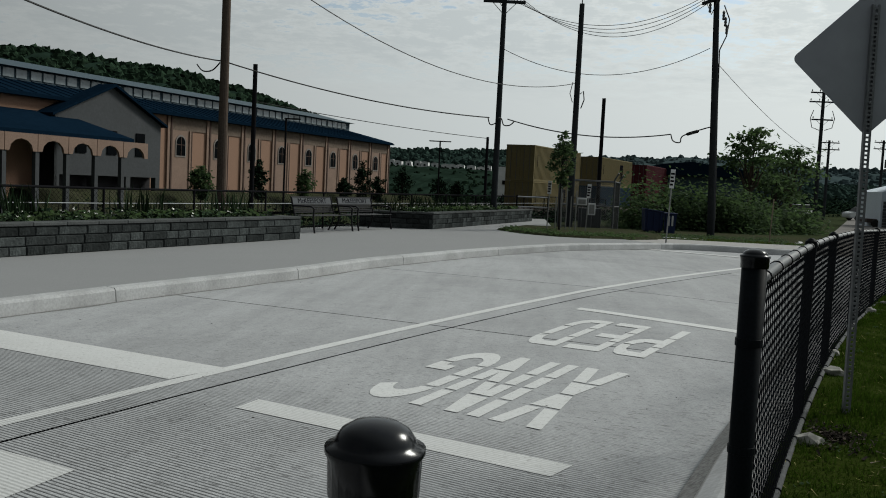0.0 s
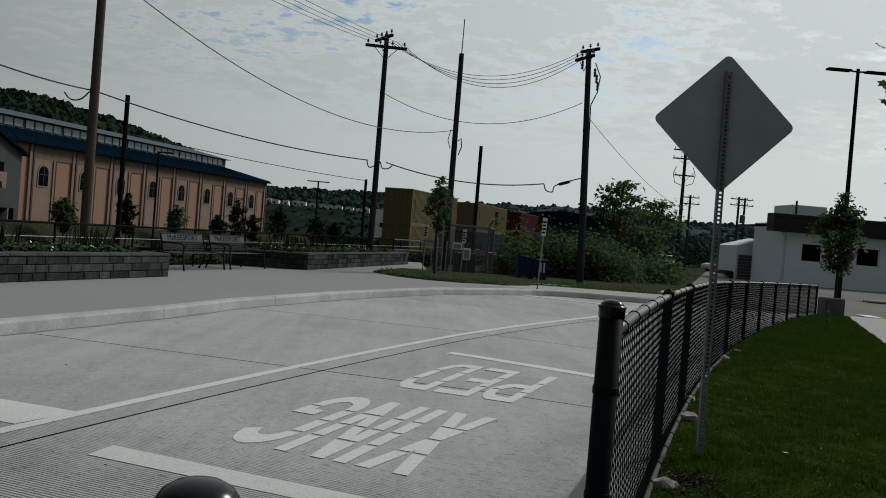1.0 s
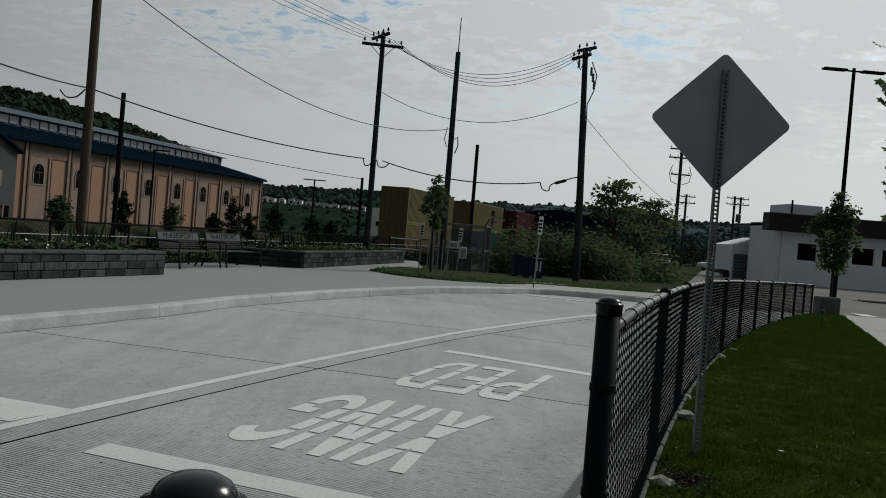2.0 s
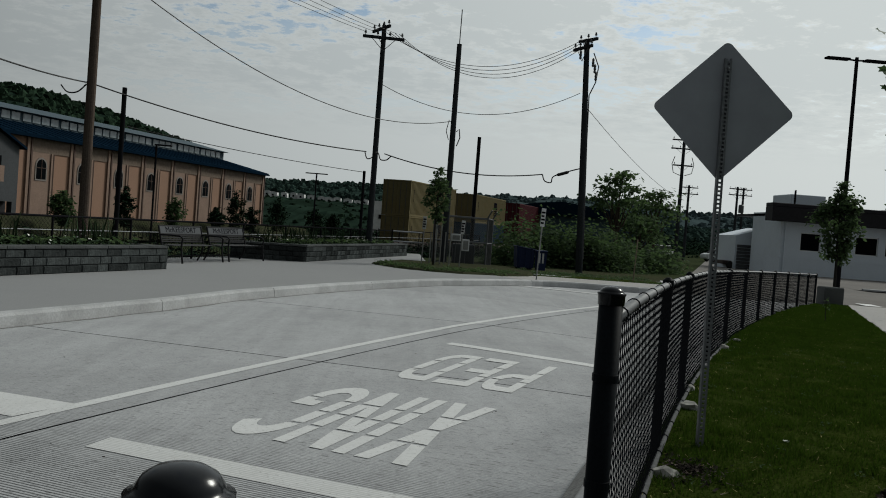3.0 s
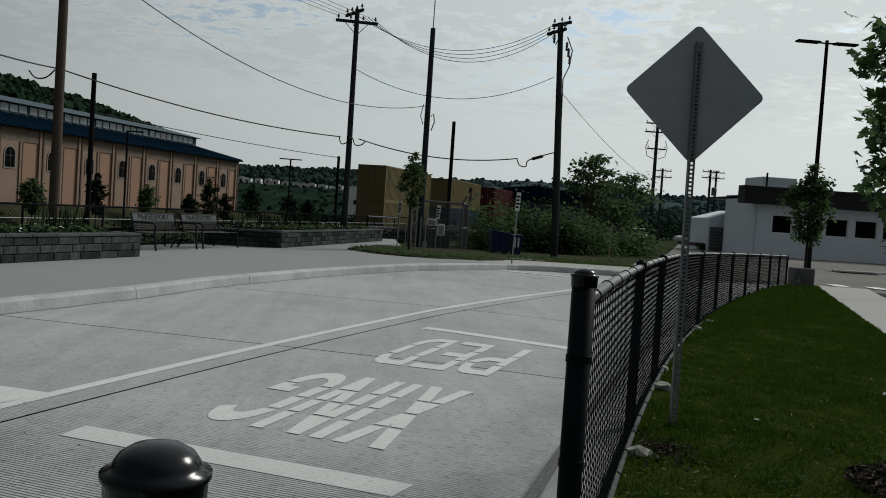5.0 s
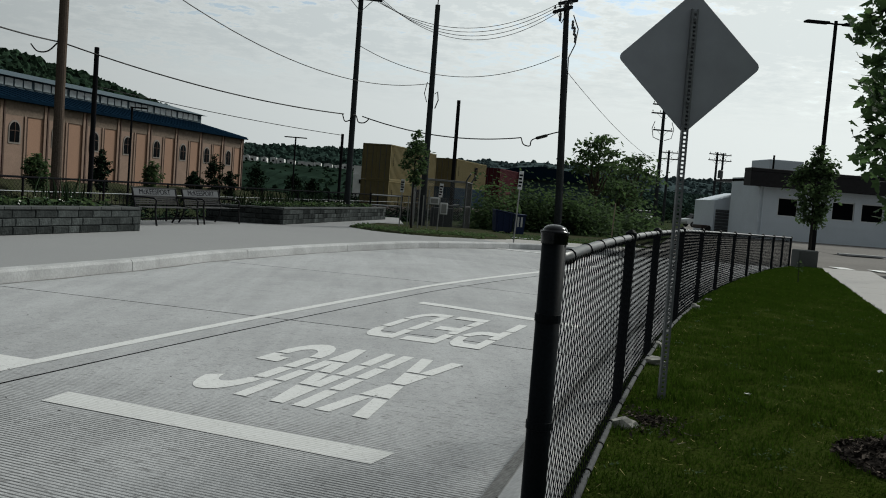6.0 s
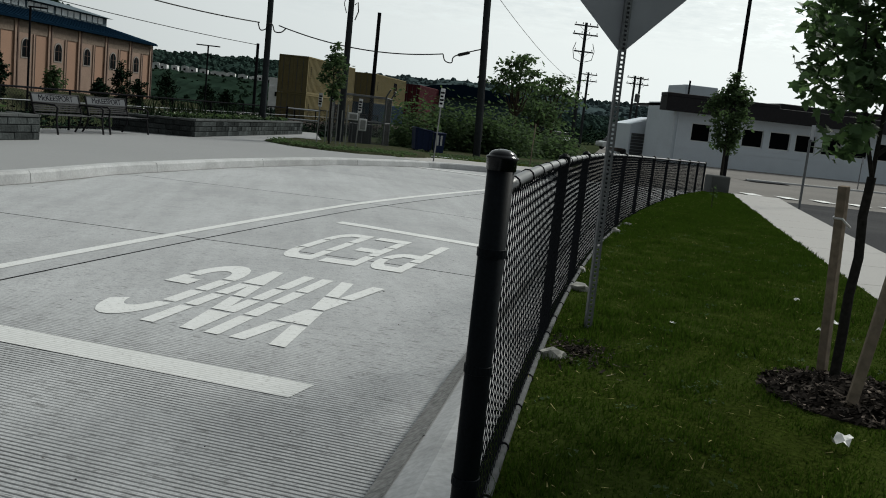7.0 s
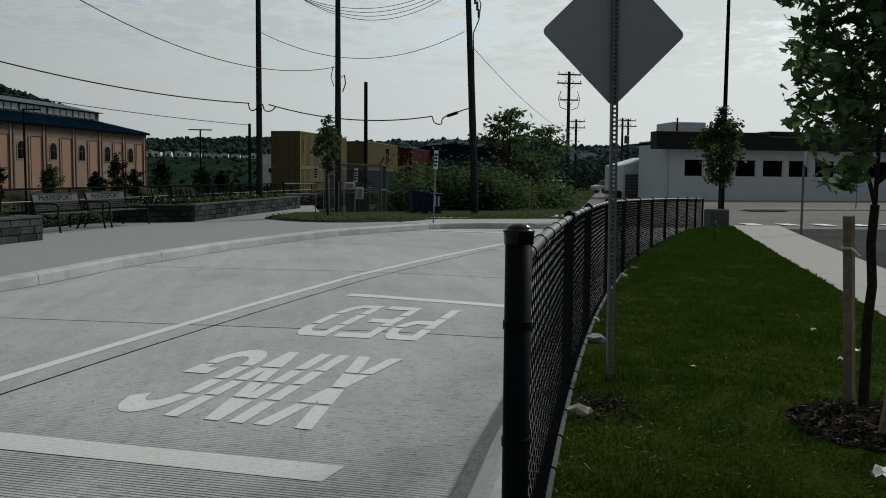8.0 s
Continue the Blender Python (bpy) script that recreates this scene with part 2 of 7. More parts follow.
def tined(m, n, l, bsdf, co, last):
    """Concrete raked across the lane while wet."""
    mp = n.new("ShaderNodeMapping"); mp.inputs["Rotation"].default_value = (0, 0, radians(-62.7))
    l.new(co.outputs["Object"], mp.inputs[0])
    wv = n.new("ShaderNodeTexWave"); wv.inputs["Scale"].default_value = 12.0; wv.inputs["Distortion"].default_value = 0.3
    wv.inputs["Detail"].default_value = 2; wv.inputs["Detail Scale"].default_value = 0.8
    l.new(mp.outputs[0], wv.inputs["Vector"])
    patch = n.new("ShaderNodeTexNoise"); patch.inputs["Scale"].default_value = 0.9; patch.inputs["Detail"].default_value = 3
    l.new(co.outputs["Object"], patch.inputs["Vector"])
    pr = n.new("ShaderNodeMapRange"); pr.inputs[1].default_value, pr.inputs[2].default_value = 0.30, 0.55
    l.new(patch.outputs[0], pr.inputs[0])
    pr.inputs[3].default_value, pr.inputs[4].default_value = 0.35, 1.0
    # the raking is deepest by the crosswalk and worn smooth up the lane
    sx = n.new("ShaderNodeSeparateXYZ"); l.new(co.outputs["Object"], sx.inputs[0])
    sg = n.new("ShaderNodeSeparateXYZ"); l.new(mp.outputs[0], sg.inputs[0])
    fade = n.new("ShaderNodeMapRange"); fade.inputs[1].default_value, fade.inputs[2].default_value = 3.3, 4.5
    fade.inputs[3].default_value, fade.inputs[4].default_value = 1.0, 0.06
    l.new(sg.outputs[0], fade.inputs[0])
    both = n.new("ShaderNodeMath"); both.operation = "MULTIPLY"
    l.new(pr.outputs[0], both.inputs[0]); l.new(fade.outputs[0], both.inputs[1])
    mulh = n.new("ShaderNodeMath"); mulh.operation = "MULTIPLY"
    sharp = n.new("ShaderNodeMapRange"); sharp.inputs[1].default_value, sharp.inputs[2].default_value = 0.48, 0.92
    l.new(wv.outputs[1], sharp.inputs[0]); l.new(sharp.outputs[0], mulh.inputs[0]); l.new(both.outputs[0], mulh.inputs[1])
    old = bsdf.inputs["Normal"].links[0].from_node
    b = n.new("ShaderNodeBump"); b.inputs["Strength"].default_value = 0.9; b.inputs["Distance"].default_value = 0.004
    l.new(mulh.outputs[0], b.inputs["Height"]); l.new(old.outputs[0], b.inputs["Normal"]); l.new(b.outputs[0], bsdf.inputs["Normal"])
    # the grooves are coloured darker than the ridges
    dk = n.new("ShaderNodeMixRGB"); dk.blend_type = "MULTIPLY"; dk.inputs[2].default_value = (0.32, 0.32, 0.32, 1)
    l.new(mulh.outputs[0], dk.inputs[0])
    # tyre-worn streaks along the lane and small blotches
    ms = n.new("ShaderNodeMapping"); ms.inputs["Rotation"].default_value = (0, 0, radians(24)); ms.inputs["Scale"].default_value = (2.2, 0.22, 1)
    l.new(co.outputs["Object"], ms.inputs[0])
    streak = n.new("ShaderNodeTexNoise"); streak.inputs["Scale"].default_value = 1.3; streak.inputs["Detail"].default_value = 7; streak.inputs["Roughness"].default_value = 0.7
    l.new(ms.outputs[0], streak.inputs["Vector"])
    sr2 = n.new("ShaderNodeMapRange"); sr2.inputs[1].default_value, sr2.inputs[2].default_value = 0.32, 0.68
    sr2.inputs[3].default_value, sr2.inputs[4].default_value = 0.86, 1.06
    l.new(streak.outputs[0], sr2.inputs[0])
    blot = n.new("ShaderNodeTexNoise"); blot.inputs["Scale"].default_value = 8.0; blot.inputs["Detail"].default_value = 8; blot.inputs["Roughness"].default_value = 0.75
    l.new(co.outputs["Object"], blot.inputs["Vector"])
    br2 = n.new("ShaderNodeMapRange"); br2.inputs[1].default_value, br2.inputs[2].default_value = 0.32, 0.68
    br2.inputs[3].default_value, br2.inputs[4].default_value = 0.92, 1.06
    l.new(blot.outputs[0], br2.inputs[0])
    t1 = n.new("ShaderNodeMath"); t1.operation = "MULTIPLY"
    l.new(sr2.outputs[0], t1.inputs[0]); l.new(br2.outputs[0], t1.inputs[1])
    # hairline cracks
    vo = n.new("ShaderNodeTexVoronoi"); vo.feature = "DISTANCE_TO_EDGE"; vo.inputs["Scale"].default_value = 0.30
    wob = n.new("ShaderNodeVectorMath"); wob.operation = "MULTIPLY_ADD"; wob.inputs[1].default_value = (0.5, 0.5, 0.0)
    l.new(blot.outputs["Color"], wob.inputs[0]); l.new(co.outputs["Object"], wob.inputs[2]); l.new(wob.outputs[0], vo.inputs["Vector"])
    cr0 = n.new("ShaderNodeMapRange"); cr0.inputs[1].default_value, cr0.inputs[2].default_value = 0.0, 0.006
    cr0.inputs[3].default_value, cr0.inputs[4].default_value = 0.93, 1.0
    l.new(vo.outputs["Distance"], cr0.inputs[0])
    t2 = n.new("ShaderNodeMath"); t2.operation = "MULTIPLY"
    l.new(t1.outputs[0], t2.inputs[0]); l.new(cr0.outputs[0], t2.inputs[1])
    tone = n.new("ShaderNodeMixRGB"); tone.blend_type = "MULTIPLY"; tone.inputs[0].default_value = 1
    l.new(last.outputs[0], tone.inputs[1]); l.new(t2.outputs[0], tone.inputs[2])
    l.new(tone.outputs[0], dk.inputs[1])
    # small pits and dark specks
    pit = n.new("ShaderNodeTexNoise"); pit.inputs["Scale"].default_value = 26; pit.inputs["Detail"].default_value = 8; pit.inputs["Roughness"].default_value = 0.7
    l.new(co.outputs["Object"], pit.inputs["Vector"])
    pm = n.new("ShaderNodeMapRange"); pm.inputs[1].default_value, pm.inputs[2].default_value = 0.57, 0.65
    pm.inputs[3].default_value, pm.inputs[4].default_value = 0.0, 0.45
    l.new(pit.outputs[0], pm.inputs[0])
    px = n.new("ShaderNodeMixRGB"); px.inputs[2].default_value = (0.12, 0.12, 0.118, 1)
    l.new(pm.outputs[0], px.inputs[0]); l.new(dk.outputs[0], px.inputs[1])
    # short torn scratches left by the rake
    md = n.new("ShaderNodeMapping"); md.inputs["Scale"].default_value = (46, 9, 1)
    l.new(mp.outputs[0], md.inputs[0])
    dash = n.new("ShaderNodeTexNoise"); dash.inputs["Scale"].default_value = 1.0; dash.inputs["Detail"].default_value = 4; dash.inputs["Roughness"].default_value = 0.6
    l.new(md.outputs[0], dash.inputs["Vector"])
    dm = n.new("ShaderNodeMapRange"); dm.inputs[1].default_value, dm.inputs[2].default_value = 0.58, 0.66
    dm.inputs[3].default_value, dm.inputs[4].default_value = 0.0, 0.75
    l.new(dash.outputs[0], dm.inputs[0])
    far = n.new("ShaderNodeMapRange"); far.inputs[1].default_value, far.inputs[2].default_value = 4.5, 9.0
    far.inputs[3].default_value, far.inputs[4].default_value = 1.0, 0.12
    l.new(sx.outputs[1], far.inputs[0])
    df = n.new("ShaderNodeMath"); df.operation = "MULTIPLY"
    l.new(dm.outputs[0], df.inputs[0]); l.new(far.outputs[0], df.inputs[1])
    dx = n.new("ShaderNodeMixRGB"); dx.inputs[2].default_value = (0.13, 0.13, 0.13, 1)
    l.new(df.outputs[0], dx.inputs[0]); l.new(px.outputs[0], dx.inputs[1]); l.new(dx.outputs[0], bsdf.inputs["Base Color"])


def worn(m, n, l, bsdf, co, last):
    """Road paint rubbed through in small spots."""
    sp = n.new("ShaderNodeTexNoise"); sp.inputs["Scale"].default_value = 55; sp.inputs["Detail"].default_value = 4
    l.new(co.outputs["Object"], sp.inputs["Vector"])
    r = n.new("ShaderNodeMapRange"); r.inputs[1].default_value, r.inputs[2].default_value = 0.60, 0.68
    l.new(sp.outputs[0], r.inputs[0])
    mx = n.new("ShaderNodeMixRGB"); mx.inputs[2].default_value = (0.42, 0.42, 0.41, 1)
    l.new(r.outputs[0], mx.inputs[0]); l.new(last.outputs[0], mx.inputs[1])
    # the raked grooves show through it
    mp = n.new("ShaderNodeMapping"); mp.inputs["Rotation"].default_value = (0, 0, radians(-62.7))
    l.new(co.outputs["Object"], mp.inputs[0])
    wv = n.new("ShaderNodeTexWave"); wv.inputs["Scale"].default_value = 12.0; wv.inputs["Distortion"].default_value = 0.3
    wv.inputs["Detail"].default_value = 2; wv.inputs["Detail Scale"].default_value = 0.8
    l.new(mp.outputs[0], wv.inputs["Vector"])
    sg = n.new("ShaderNodeSeparateXYZ"); l.new(mp.outputs[0], sg.inputs[0])
    fade = n.new("ShaderNodeMapRange"); fade.inputs[1].default_value, fade.inputs[2].default_value = 3.2, 4.3
    fade.inputs[3].default_value, fade.inputs[4].default_value = 0.45, 0.0
    l.new(sg.outputs[0], fade.inputs[0])
    deep = n.new("ShaderNodeMath"); deep.operation = "MULTIPLY"
    l.new(wv.outputs[1], deep.inputs[0]); l.new(fade.outputs[0], deep.inputs[1])
    gr = n.new("ShaderNodeMixRGB"); gr.inputs[2].default_value = (0.16, 0.16, 0.155, 1)
    l.new(deep.outputs[0], gr.inputs[0]); l.new(mx.outputs[0], gr.inputs[1]); l.new(gr.outputs[0], bsdf.inputs["Base Color"])


M_CONC = material("road_concrete", (0.392, 0.399, 0.408), 0.87, grain=70, vary=0.15, stains=0.55, stain_scale=0.55, stain_colour=(0.275, 0.28, 0.287), bump=0.3, per_piece=0.06, extra=tined)
M_PLAZA = material("plaza_concrete", (0.256, 0.259, 0.262), 0.88, grain=70, vary=0.12, stains=0.25, stain_scale=0.3, stain_colour=(0.205, 0.21, 0.216), bump=0.2)
M_KERB = material("kerb_concrete", (0.43, 0.435, 0.44), 0.85, grain=40, vary=0.14, stains=0.4, stain_scale=2.3, stain_colour=(0.15, 0.15, 0.145), bump=0.25, per_piece=0.09)
M_WALK = material("sidewalk_concrete", (0.345, 0.335, 0.325), 0.88, grain=55, vary=0.1, stains=0.25, stain_scale=0.6, stain_colour=(0.27, 0.26, 0.25), bump=0.2)
M_JOINT = material("joint_filler", (0.045, 0.045, 0.045), 0.9, vary=0.3)
M_PAINT = material("road_paint_white", (0.61, 0.615, 0.61), 0.6, grain=30, vary=0.06, stains=0.3, stain_scale=3, stain_colour=(0.5, 0.5, 0.48), bump=0.15, extra=worn)
M_ASPH = material("asphalt", (0.06, 0.06, 0.063), 0.9, grain=90, vary=0.35, stains=0.5, stain_scale=0.25, stain_colour=(0.10, 0.10, 0.10), bump=0.4)
M_STREET = material("old_street_asphalt", (0.21, 0.20, 0.19), 0.92, grain=60, vary=0.25, stains=0.5, stain_scale=0.15, stain_colour=(0.14, 0.135, 0.13), bump=0.3)
M_DIRT = material("weedy_ground", (0.040, 0.048, 0.026), 0.95, grain=14, vary=0.4, stains=0.8, stain_scale=0.12, stain_colour=(0.028, 0.040, 0.018), bump=0.5, bump_dist=0.03)
M_BALLAST = material("ballast", (0.11, 0.10, 0.095), 0.95, grain=22, vary=0.5, bump=0.7, bump_dist=0.03)
M_TURF = material("turf_soil", (0.026, 0.036, 0.007), 0.95, grain=40, vary=0.4, stains=0.6, stain_scale=1.2, stain_colour=(0.03, 0.045, 0.012), bump=0.6, bump_dist=0.02)
M_BLACK = material("black_vinyl_coated_steel", (0.006, 0.008, 0.010), 0.5, grain=120, vary=0.25, bump=0.05)
M_WIRE = material("black_wire", (0.011, 0.012, 0.014), 0.88, vary=0.2, bump=0.0)
M_GALV = material("galvanised_steel", (0.16, 0.17, 0.18), 0.5, 0.5, grain=25, vary=0.15, bump=0.05)
M_ALU = material("bare_sheet_aluminium", (0.33, 0.35, 0.385), 0.55, 0.4, grain=6, vary=0.07, stains=0.2, stain_scale=2.5, bump=0.02)
M_POLE = material("weathered_pole_wood", (0.036, 0.040, 0.044), 0.9, grain=30, vary=0.35, stains=0.5, stain_scale=1.5, bump=0.5)
M_POLE_RED = material("creosoted_pole_wood", (0.095, 0.075, 0.062), 0.9, grain=30, vary=0.35, stains=0.5, stain_scale=1.2, stain_colour=(0.06, 0.045, 0.04), bump=0.5)
M_DARKPOST = material("dark_post_steel", (0.014, 0.014, 0.016), 0.88, vary=0.2)
M_STONE = material("split_face_block", (0.052, 0.058, 0.058), 0.92, grain=28, vary=0.4, stains=0.5, stain_scale=4, bump=0.9, bump_dist=0.02, per_piece=0.5)
M_COPING = material("block_cap", (0.085, 0.09, 0.09), 0.9, grain=40, vary=0.25, bump=0.4, per_piece=0.12)
M_YELLOW = material("yellow_container_paint", (0.150, 0.126, 0.066), 0.88, grain=8, vary=0.12, stains=0.35, stain_scale=0.9, stain_colour=(0.16, 0.11, 0.04), bump=0.05)
M_OLIVE = material("faded_yellow_container_paint", (0.125, 0.106, 0.06), 0.88, grain=8, vary=0.12, stains=0.4, stain_scale=0.9, stain_colour=(0.2, 0.15, 0.06), bump=0.05)
M_RED = material("maroon_container_paint", (0.075, 0.018, 0.024), 0.88, grain=8, vary=0.15, stains=0.3, stain_scale=1.0, bump=0.05)
M_BLUEC = material("dark_blue_container_paint", (0.02, 0.04, 0.065), 0.88, grain=8, vary=0.15, stains=0.3, stain_scale=1.0, bump=0.05)
M_MARK = material("black_marking", (0.010, 0.010, 0.013), 0.88, vary=0.1, bump=0)
M_STEEL = material("rusty_car_steel", (0.06, 0.045, 0.04), 0.8, vary=0.35, stains=0.5, stain_scale=2)
M_ORANGE = material("tan_orange_stucco", (0.275, 0.166, 0.114), 0.85, grain=10, vary=0.08, stains=0.3, stain_scale=0.5, stain_colour=(0.19, 0.12, 0.088), bump=0.1)
M_CREAM = material("cream_pilaster", (0.235, 0.162, 0.125), 0.85, grain=12, vary=0.1, stains=0.3, stain_scale=1.0, bump=0.1)
M_BROWN = material("brown_downpipe", (0.07, 0.04, 0.03), 0.7, vary=0.15)
M_ROOF = material("blue_metal_roof", (0.005, 0.014, 0.027), 0.9, 0.0, grain=5, vary=0.15, stains=0.3, stain_scale=0.4, bump=0.05)
M_GREYBLUE = material("grey_blue_siding", (0.038, 0.066, 0.085), 0.7, grain=6, vary=0.1, stains=0.2, stain_scale=0.8)
M_GREYW = material("grey_wing_wall", (0.055, 0.06, 0.065), 0.8, grain=8, vary=0.12, stains=0.3, stain_scale=0.5)
M_GLASS = material("dark_window_glass", (0.003, 0.004, 0.005), 0.30, vary=0.1, bump=0)
M_PALEGLASS = material("pale_clerestory_glass", (0.22, 0.26, 0.28), 0.25, grain=2, vary=0.2, bump=0)
M_WHITE = material("white_painted_block", (0.66, 0.72, 0.79), 0.8, grain=15, vary=0.06, stains=0.25, stain_scale=0.6, stain_colour=(0.45, 0.5, 0.54), bump=0.15)
M_FASCIA = material("black_fascia", (0.012, 0.011, 0.014), 0.6, grain=6, vary=0.25)
M_TRIM = material("white_trim", (0.72, 0.74, 0.75), 0.6, vary=0.06)
M_BARK = material("bark", (0.06, 0.048, 0.038), 0.95, grain=40, vary=0.4, bump=0.7, bump_dist=0.006)
M_YBARK = material("young_bark", (0.030, 0.029, 0.027), 0.9, grain=50, vary=0.3, bump=0.4)
M_LEAF = material("maple_leaf", (0.058, 0.105, 0.046), 0.6, grain=12, vary=0.2, bump=0, extra=leafy)
M_LEAF2 = material("shrub_leaf", (0.054, 0.086, 0.042), 0.88, grain=6, vary=0.25, bump=0, extra=shrubby)
M_LEAFD = material("dark_woodland_leaf", (0.019, 0.034, 0.021), 0.9, grain=3, vary=0.3, bump=0, extra=island_vary)
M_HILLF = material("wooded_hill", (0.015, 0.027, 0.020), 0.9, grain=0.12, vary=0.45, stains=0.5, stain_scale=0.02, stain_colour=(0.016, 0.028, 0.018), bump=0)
# haze of distance is put into these paler, bluer hill and leaf colours
M_HILLB = material("haze_tinted_hill", (0.055, 0.078, 0.082), 0.9, grain=0.06, vary=0.3, stains=0.4, stain_scale=0.015, stain_colour=(0.032, 0.045, 0.042), bump=0)
M_HILLM = material("mid_haze_tinted_hill", (0.022, 0.037, 0.032), 0.9, grain=0.1, vary=0.4, bump=0)
M_LEAFM = material("mid_haze_tinted_leaf", (0.027, 0.045, 0.038), 0.9, grain=3, vary=0.3, bump=0, extra=island_vary)
M_BLADE = material("grass_blade", (0.038, 0.062, 0.009), 0.95, grain=9, vary=0.4, stains=0.9, stain_scale=1.6, stain_colour=(0.017, 0.036, 0.004), bump=0, extra=bladed)
M_MULCH = material("bark_mulch", (0.046, 0.040, 0.036), 0.95, grain=30, vary=0.5, bump=0.5, extra=chippy)
M_STAKE = material("weathered_stake_wood", (0.28, 0.23, 0.18), 0.9, grain=25, vary=0.25, stains=0.4, stain_scale=5, bump=0.4)
M_ROCK = material("pale_rock", (0.30, 0.295, 0.275), 0.9, grain=20, vary=0.25, bump=0.5)
M_BIN = material("blue_steel_bin", (0.010, 0.022, 0.075), 0.5, vary=0.15, stains=0.3, stain_scale=2)
M_FLOWER = material("white_flower", (0.6, 0.6, 0.55), 0.6, vary=0.1, bump=0)
M_SIGNW = material("white_sign_face", (0.62, 0.63, 0.64), 0.5, vary=0.05, bump=0)
M_BENCH = material("black_bench_steel", (0.016, 0.016, 0.018), 0.45, vary=0.2, bump=0.03)
M_BENCHPANEL = material("pale_grey_name_panel", (0.105, 0.11, 0.118), 0.88, 0.0, vary=0.15)
M_CABLE = material("black_cable", (0.015, 0.015, 0.016), 0.6, vary=0.1, bump=0)
M_CARW = material("pale_car_paint", (0.55, 0.57, 0.58), 0.3, vary=0.03, bump=0)
M_TYRE = material("tyre_rubber", (0.02, 0.02, 0.02), 0.8, vary=0.2)
M_INSUL = material("grey_hardware", (0.085, 0.09, 0.095), 0.5, vary=0.2)
M_LITTER = material("white_paper", (0.75, 0.75, 0.73), 0.7, vary=0.05)
M_HOUSE = material("pale_far_wall", (0.68, 0.68, 0.68), 0.8, grain=2, vary=0.1)
M_PLASTIC = material("white_plastic_tie", (0.7, 0.7, 0.7), 0.4, vary=0.05, bump=0)
M_BLACK.node_tree.nodes["Principled BSDF"].inputs["Specular IOR Level"].default_value = 0.035
M_GLASS.node_tree.nodes["Principled BSDF"].inputs["Specular IOR Level"].default_value = 0.02
M_BEDSOIL = material("dark_bed_soil", (0.045, 0.046, 0.030), 0.95, grain=30, vary=0.5, stains=0.5, stain_scale=2.0, stain_colour=(0.045, 0.062, 0.022), bump=0.6, bump_dist=0.02)

M_RAILGREY = material("dull_galvanised_rail", (0.085, 0.088, 0.09), 0.88, grain=30, vary=0.25, bump=0.05)
M_CAP = material("glossy_black_cap", (0.004, 0.005, 0.007), 0.2, grain=120, vary=0.2, stains=0.3, stain_scale=30, bump=0.03)
M_PALELEAF = material("pale_broad_leaf", (0.066, 0.10, 0.042), 0.88, grain=6, vary=0.3, bump=0, extra=shrubby)
# lighter black: the rail's sky sheen is put into its colour and gloss
M_TOPRAIL = material("sheen_black_rail", (0.016, 0.018, 0.021), 0.38, grain=60, vary=0.3, stains=0.4, stain_scale=9, stain_colour=(0.05, 0.052, 0.055), bump=0.03)
M_GREYPOST = material("pale_weathered_post", (0.27, 0.275, 0.27), 0.85, grain=40, vary=0.2, stains=0.4, stain_scale=5, bump=0.1)
M_STRAW = material("dry_grass_blade", (0.22, 0.20, 0.09), 0.95, grain=9, vary=0.3, bump=0, extra=island_vary)
# gutter dirt; also carries the shade painted on the fence kerb's face
M_GUTTER = material("gutter_dirt", (0.21, 0.21, 0.206), 0.95, grain=45, vary=0.35, stains=0.6, stain_scale=3.0, stain_colour=(0.27, 0.268, 0.262), bump=0.3)
M_PERENNIAL = material("dark_perennial_leaf", (0.026, 0.046, 0.022), 0.88, grain=6, vary=0.3, bump=0, extra=island_vary)
M_FRIEZE = material("grey_tan_frieze", (0.16, 0.125, 0.10), 0.88, grain=6, vary=0.2, stains=0.4, stain_scale=0.8, stain_colour=(0.11, 0.09, 0.075))
M_CAP.node_tree.nodes["Principled BSDF"].inputs["Specular IOR Level"].default_value = 0.22
M_BENCH.node_tree.nodes["Principled BSDF"].inputs["Specular IOR Level"].default_value = 0.08
M_SURROUND = material("grey_window_surround", (0.20, 0.18, 0.165), 0.8, vary=0.15)
for dull in (M_MARK, M_WIRE, M_DARKPOST):
    dull.node_tree.nodes["Principled BSDF"].inputs["Specular IOR Level"].default_value = 0.0

# ---- plan ----
RAIL = Vector((0.361, 0.933, 0)).normalized()          # the way that tracks, benches and planters run
SIDE = Vector((RAIL.y, -RAIL.x, 0))                    # across it, towards the road


def fence_x(y):
    u = y - 2.217
    return 0.67 + 0.36 * u + 0.0075 * u * u


def lane_x(y):
    u = y - 4.17
    return -2.62 + 0.42 * u + 0.0075 * u * u


KERB_Y = [-14, 0, 4, 7.6, 9.1, 12.0, 13.96, 16.8, 18.6, 20.2, 21.3, 22.4, 23.2]
KERB_X = [-12.3, -7.4, -6.0, -4.68, -4.13, -2.92, -2.32, -0.95, 0.14, 1.22, 2.15, 3.05, 3.8]


def kerb_x(y):
    return float(np.interp(y, KERB_Y, KERB_X))


def right_x(y):
    return fence_x(max(y, -3)) - 0.38 - (0.36 * (-3 - y) if y < -3 else 0)


def drape(bm, corners, nu, nv, lift, mat=0):
    """A patch between four corners (x, y), laid on the ground."""
    a, b, c, d = [Vector((*p, 0)) for p in corners]
    grid = []
    for j in range(nv + 1):
        row = []
        for i in range(nu + 1):
            p = a.lerp(b, i / nu).lerp(d.lerp(c, i / nu), j / nv)
            row.append(bm.verts.new((p.x, p.y, g(p.x, p.y) + lift)))
        grid.append(row)
    for j in range(nv):
        for i in range(nu):
            f = bm.faces.new((grid[j][i], grid[j][i + 1], grid[j + 1][i + 1], grid[j + 1][i]))
            f.material_index = mat
    return grid


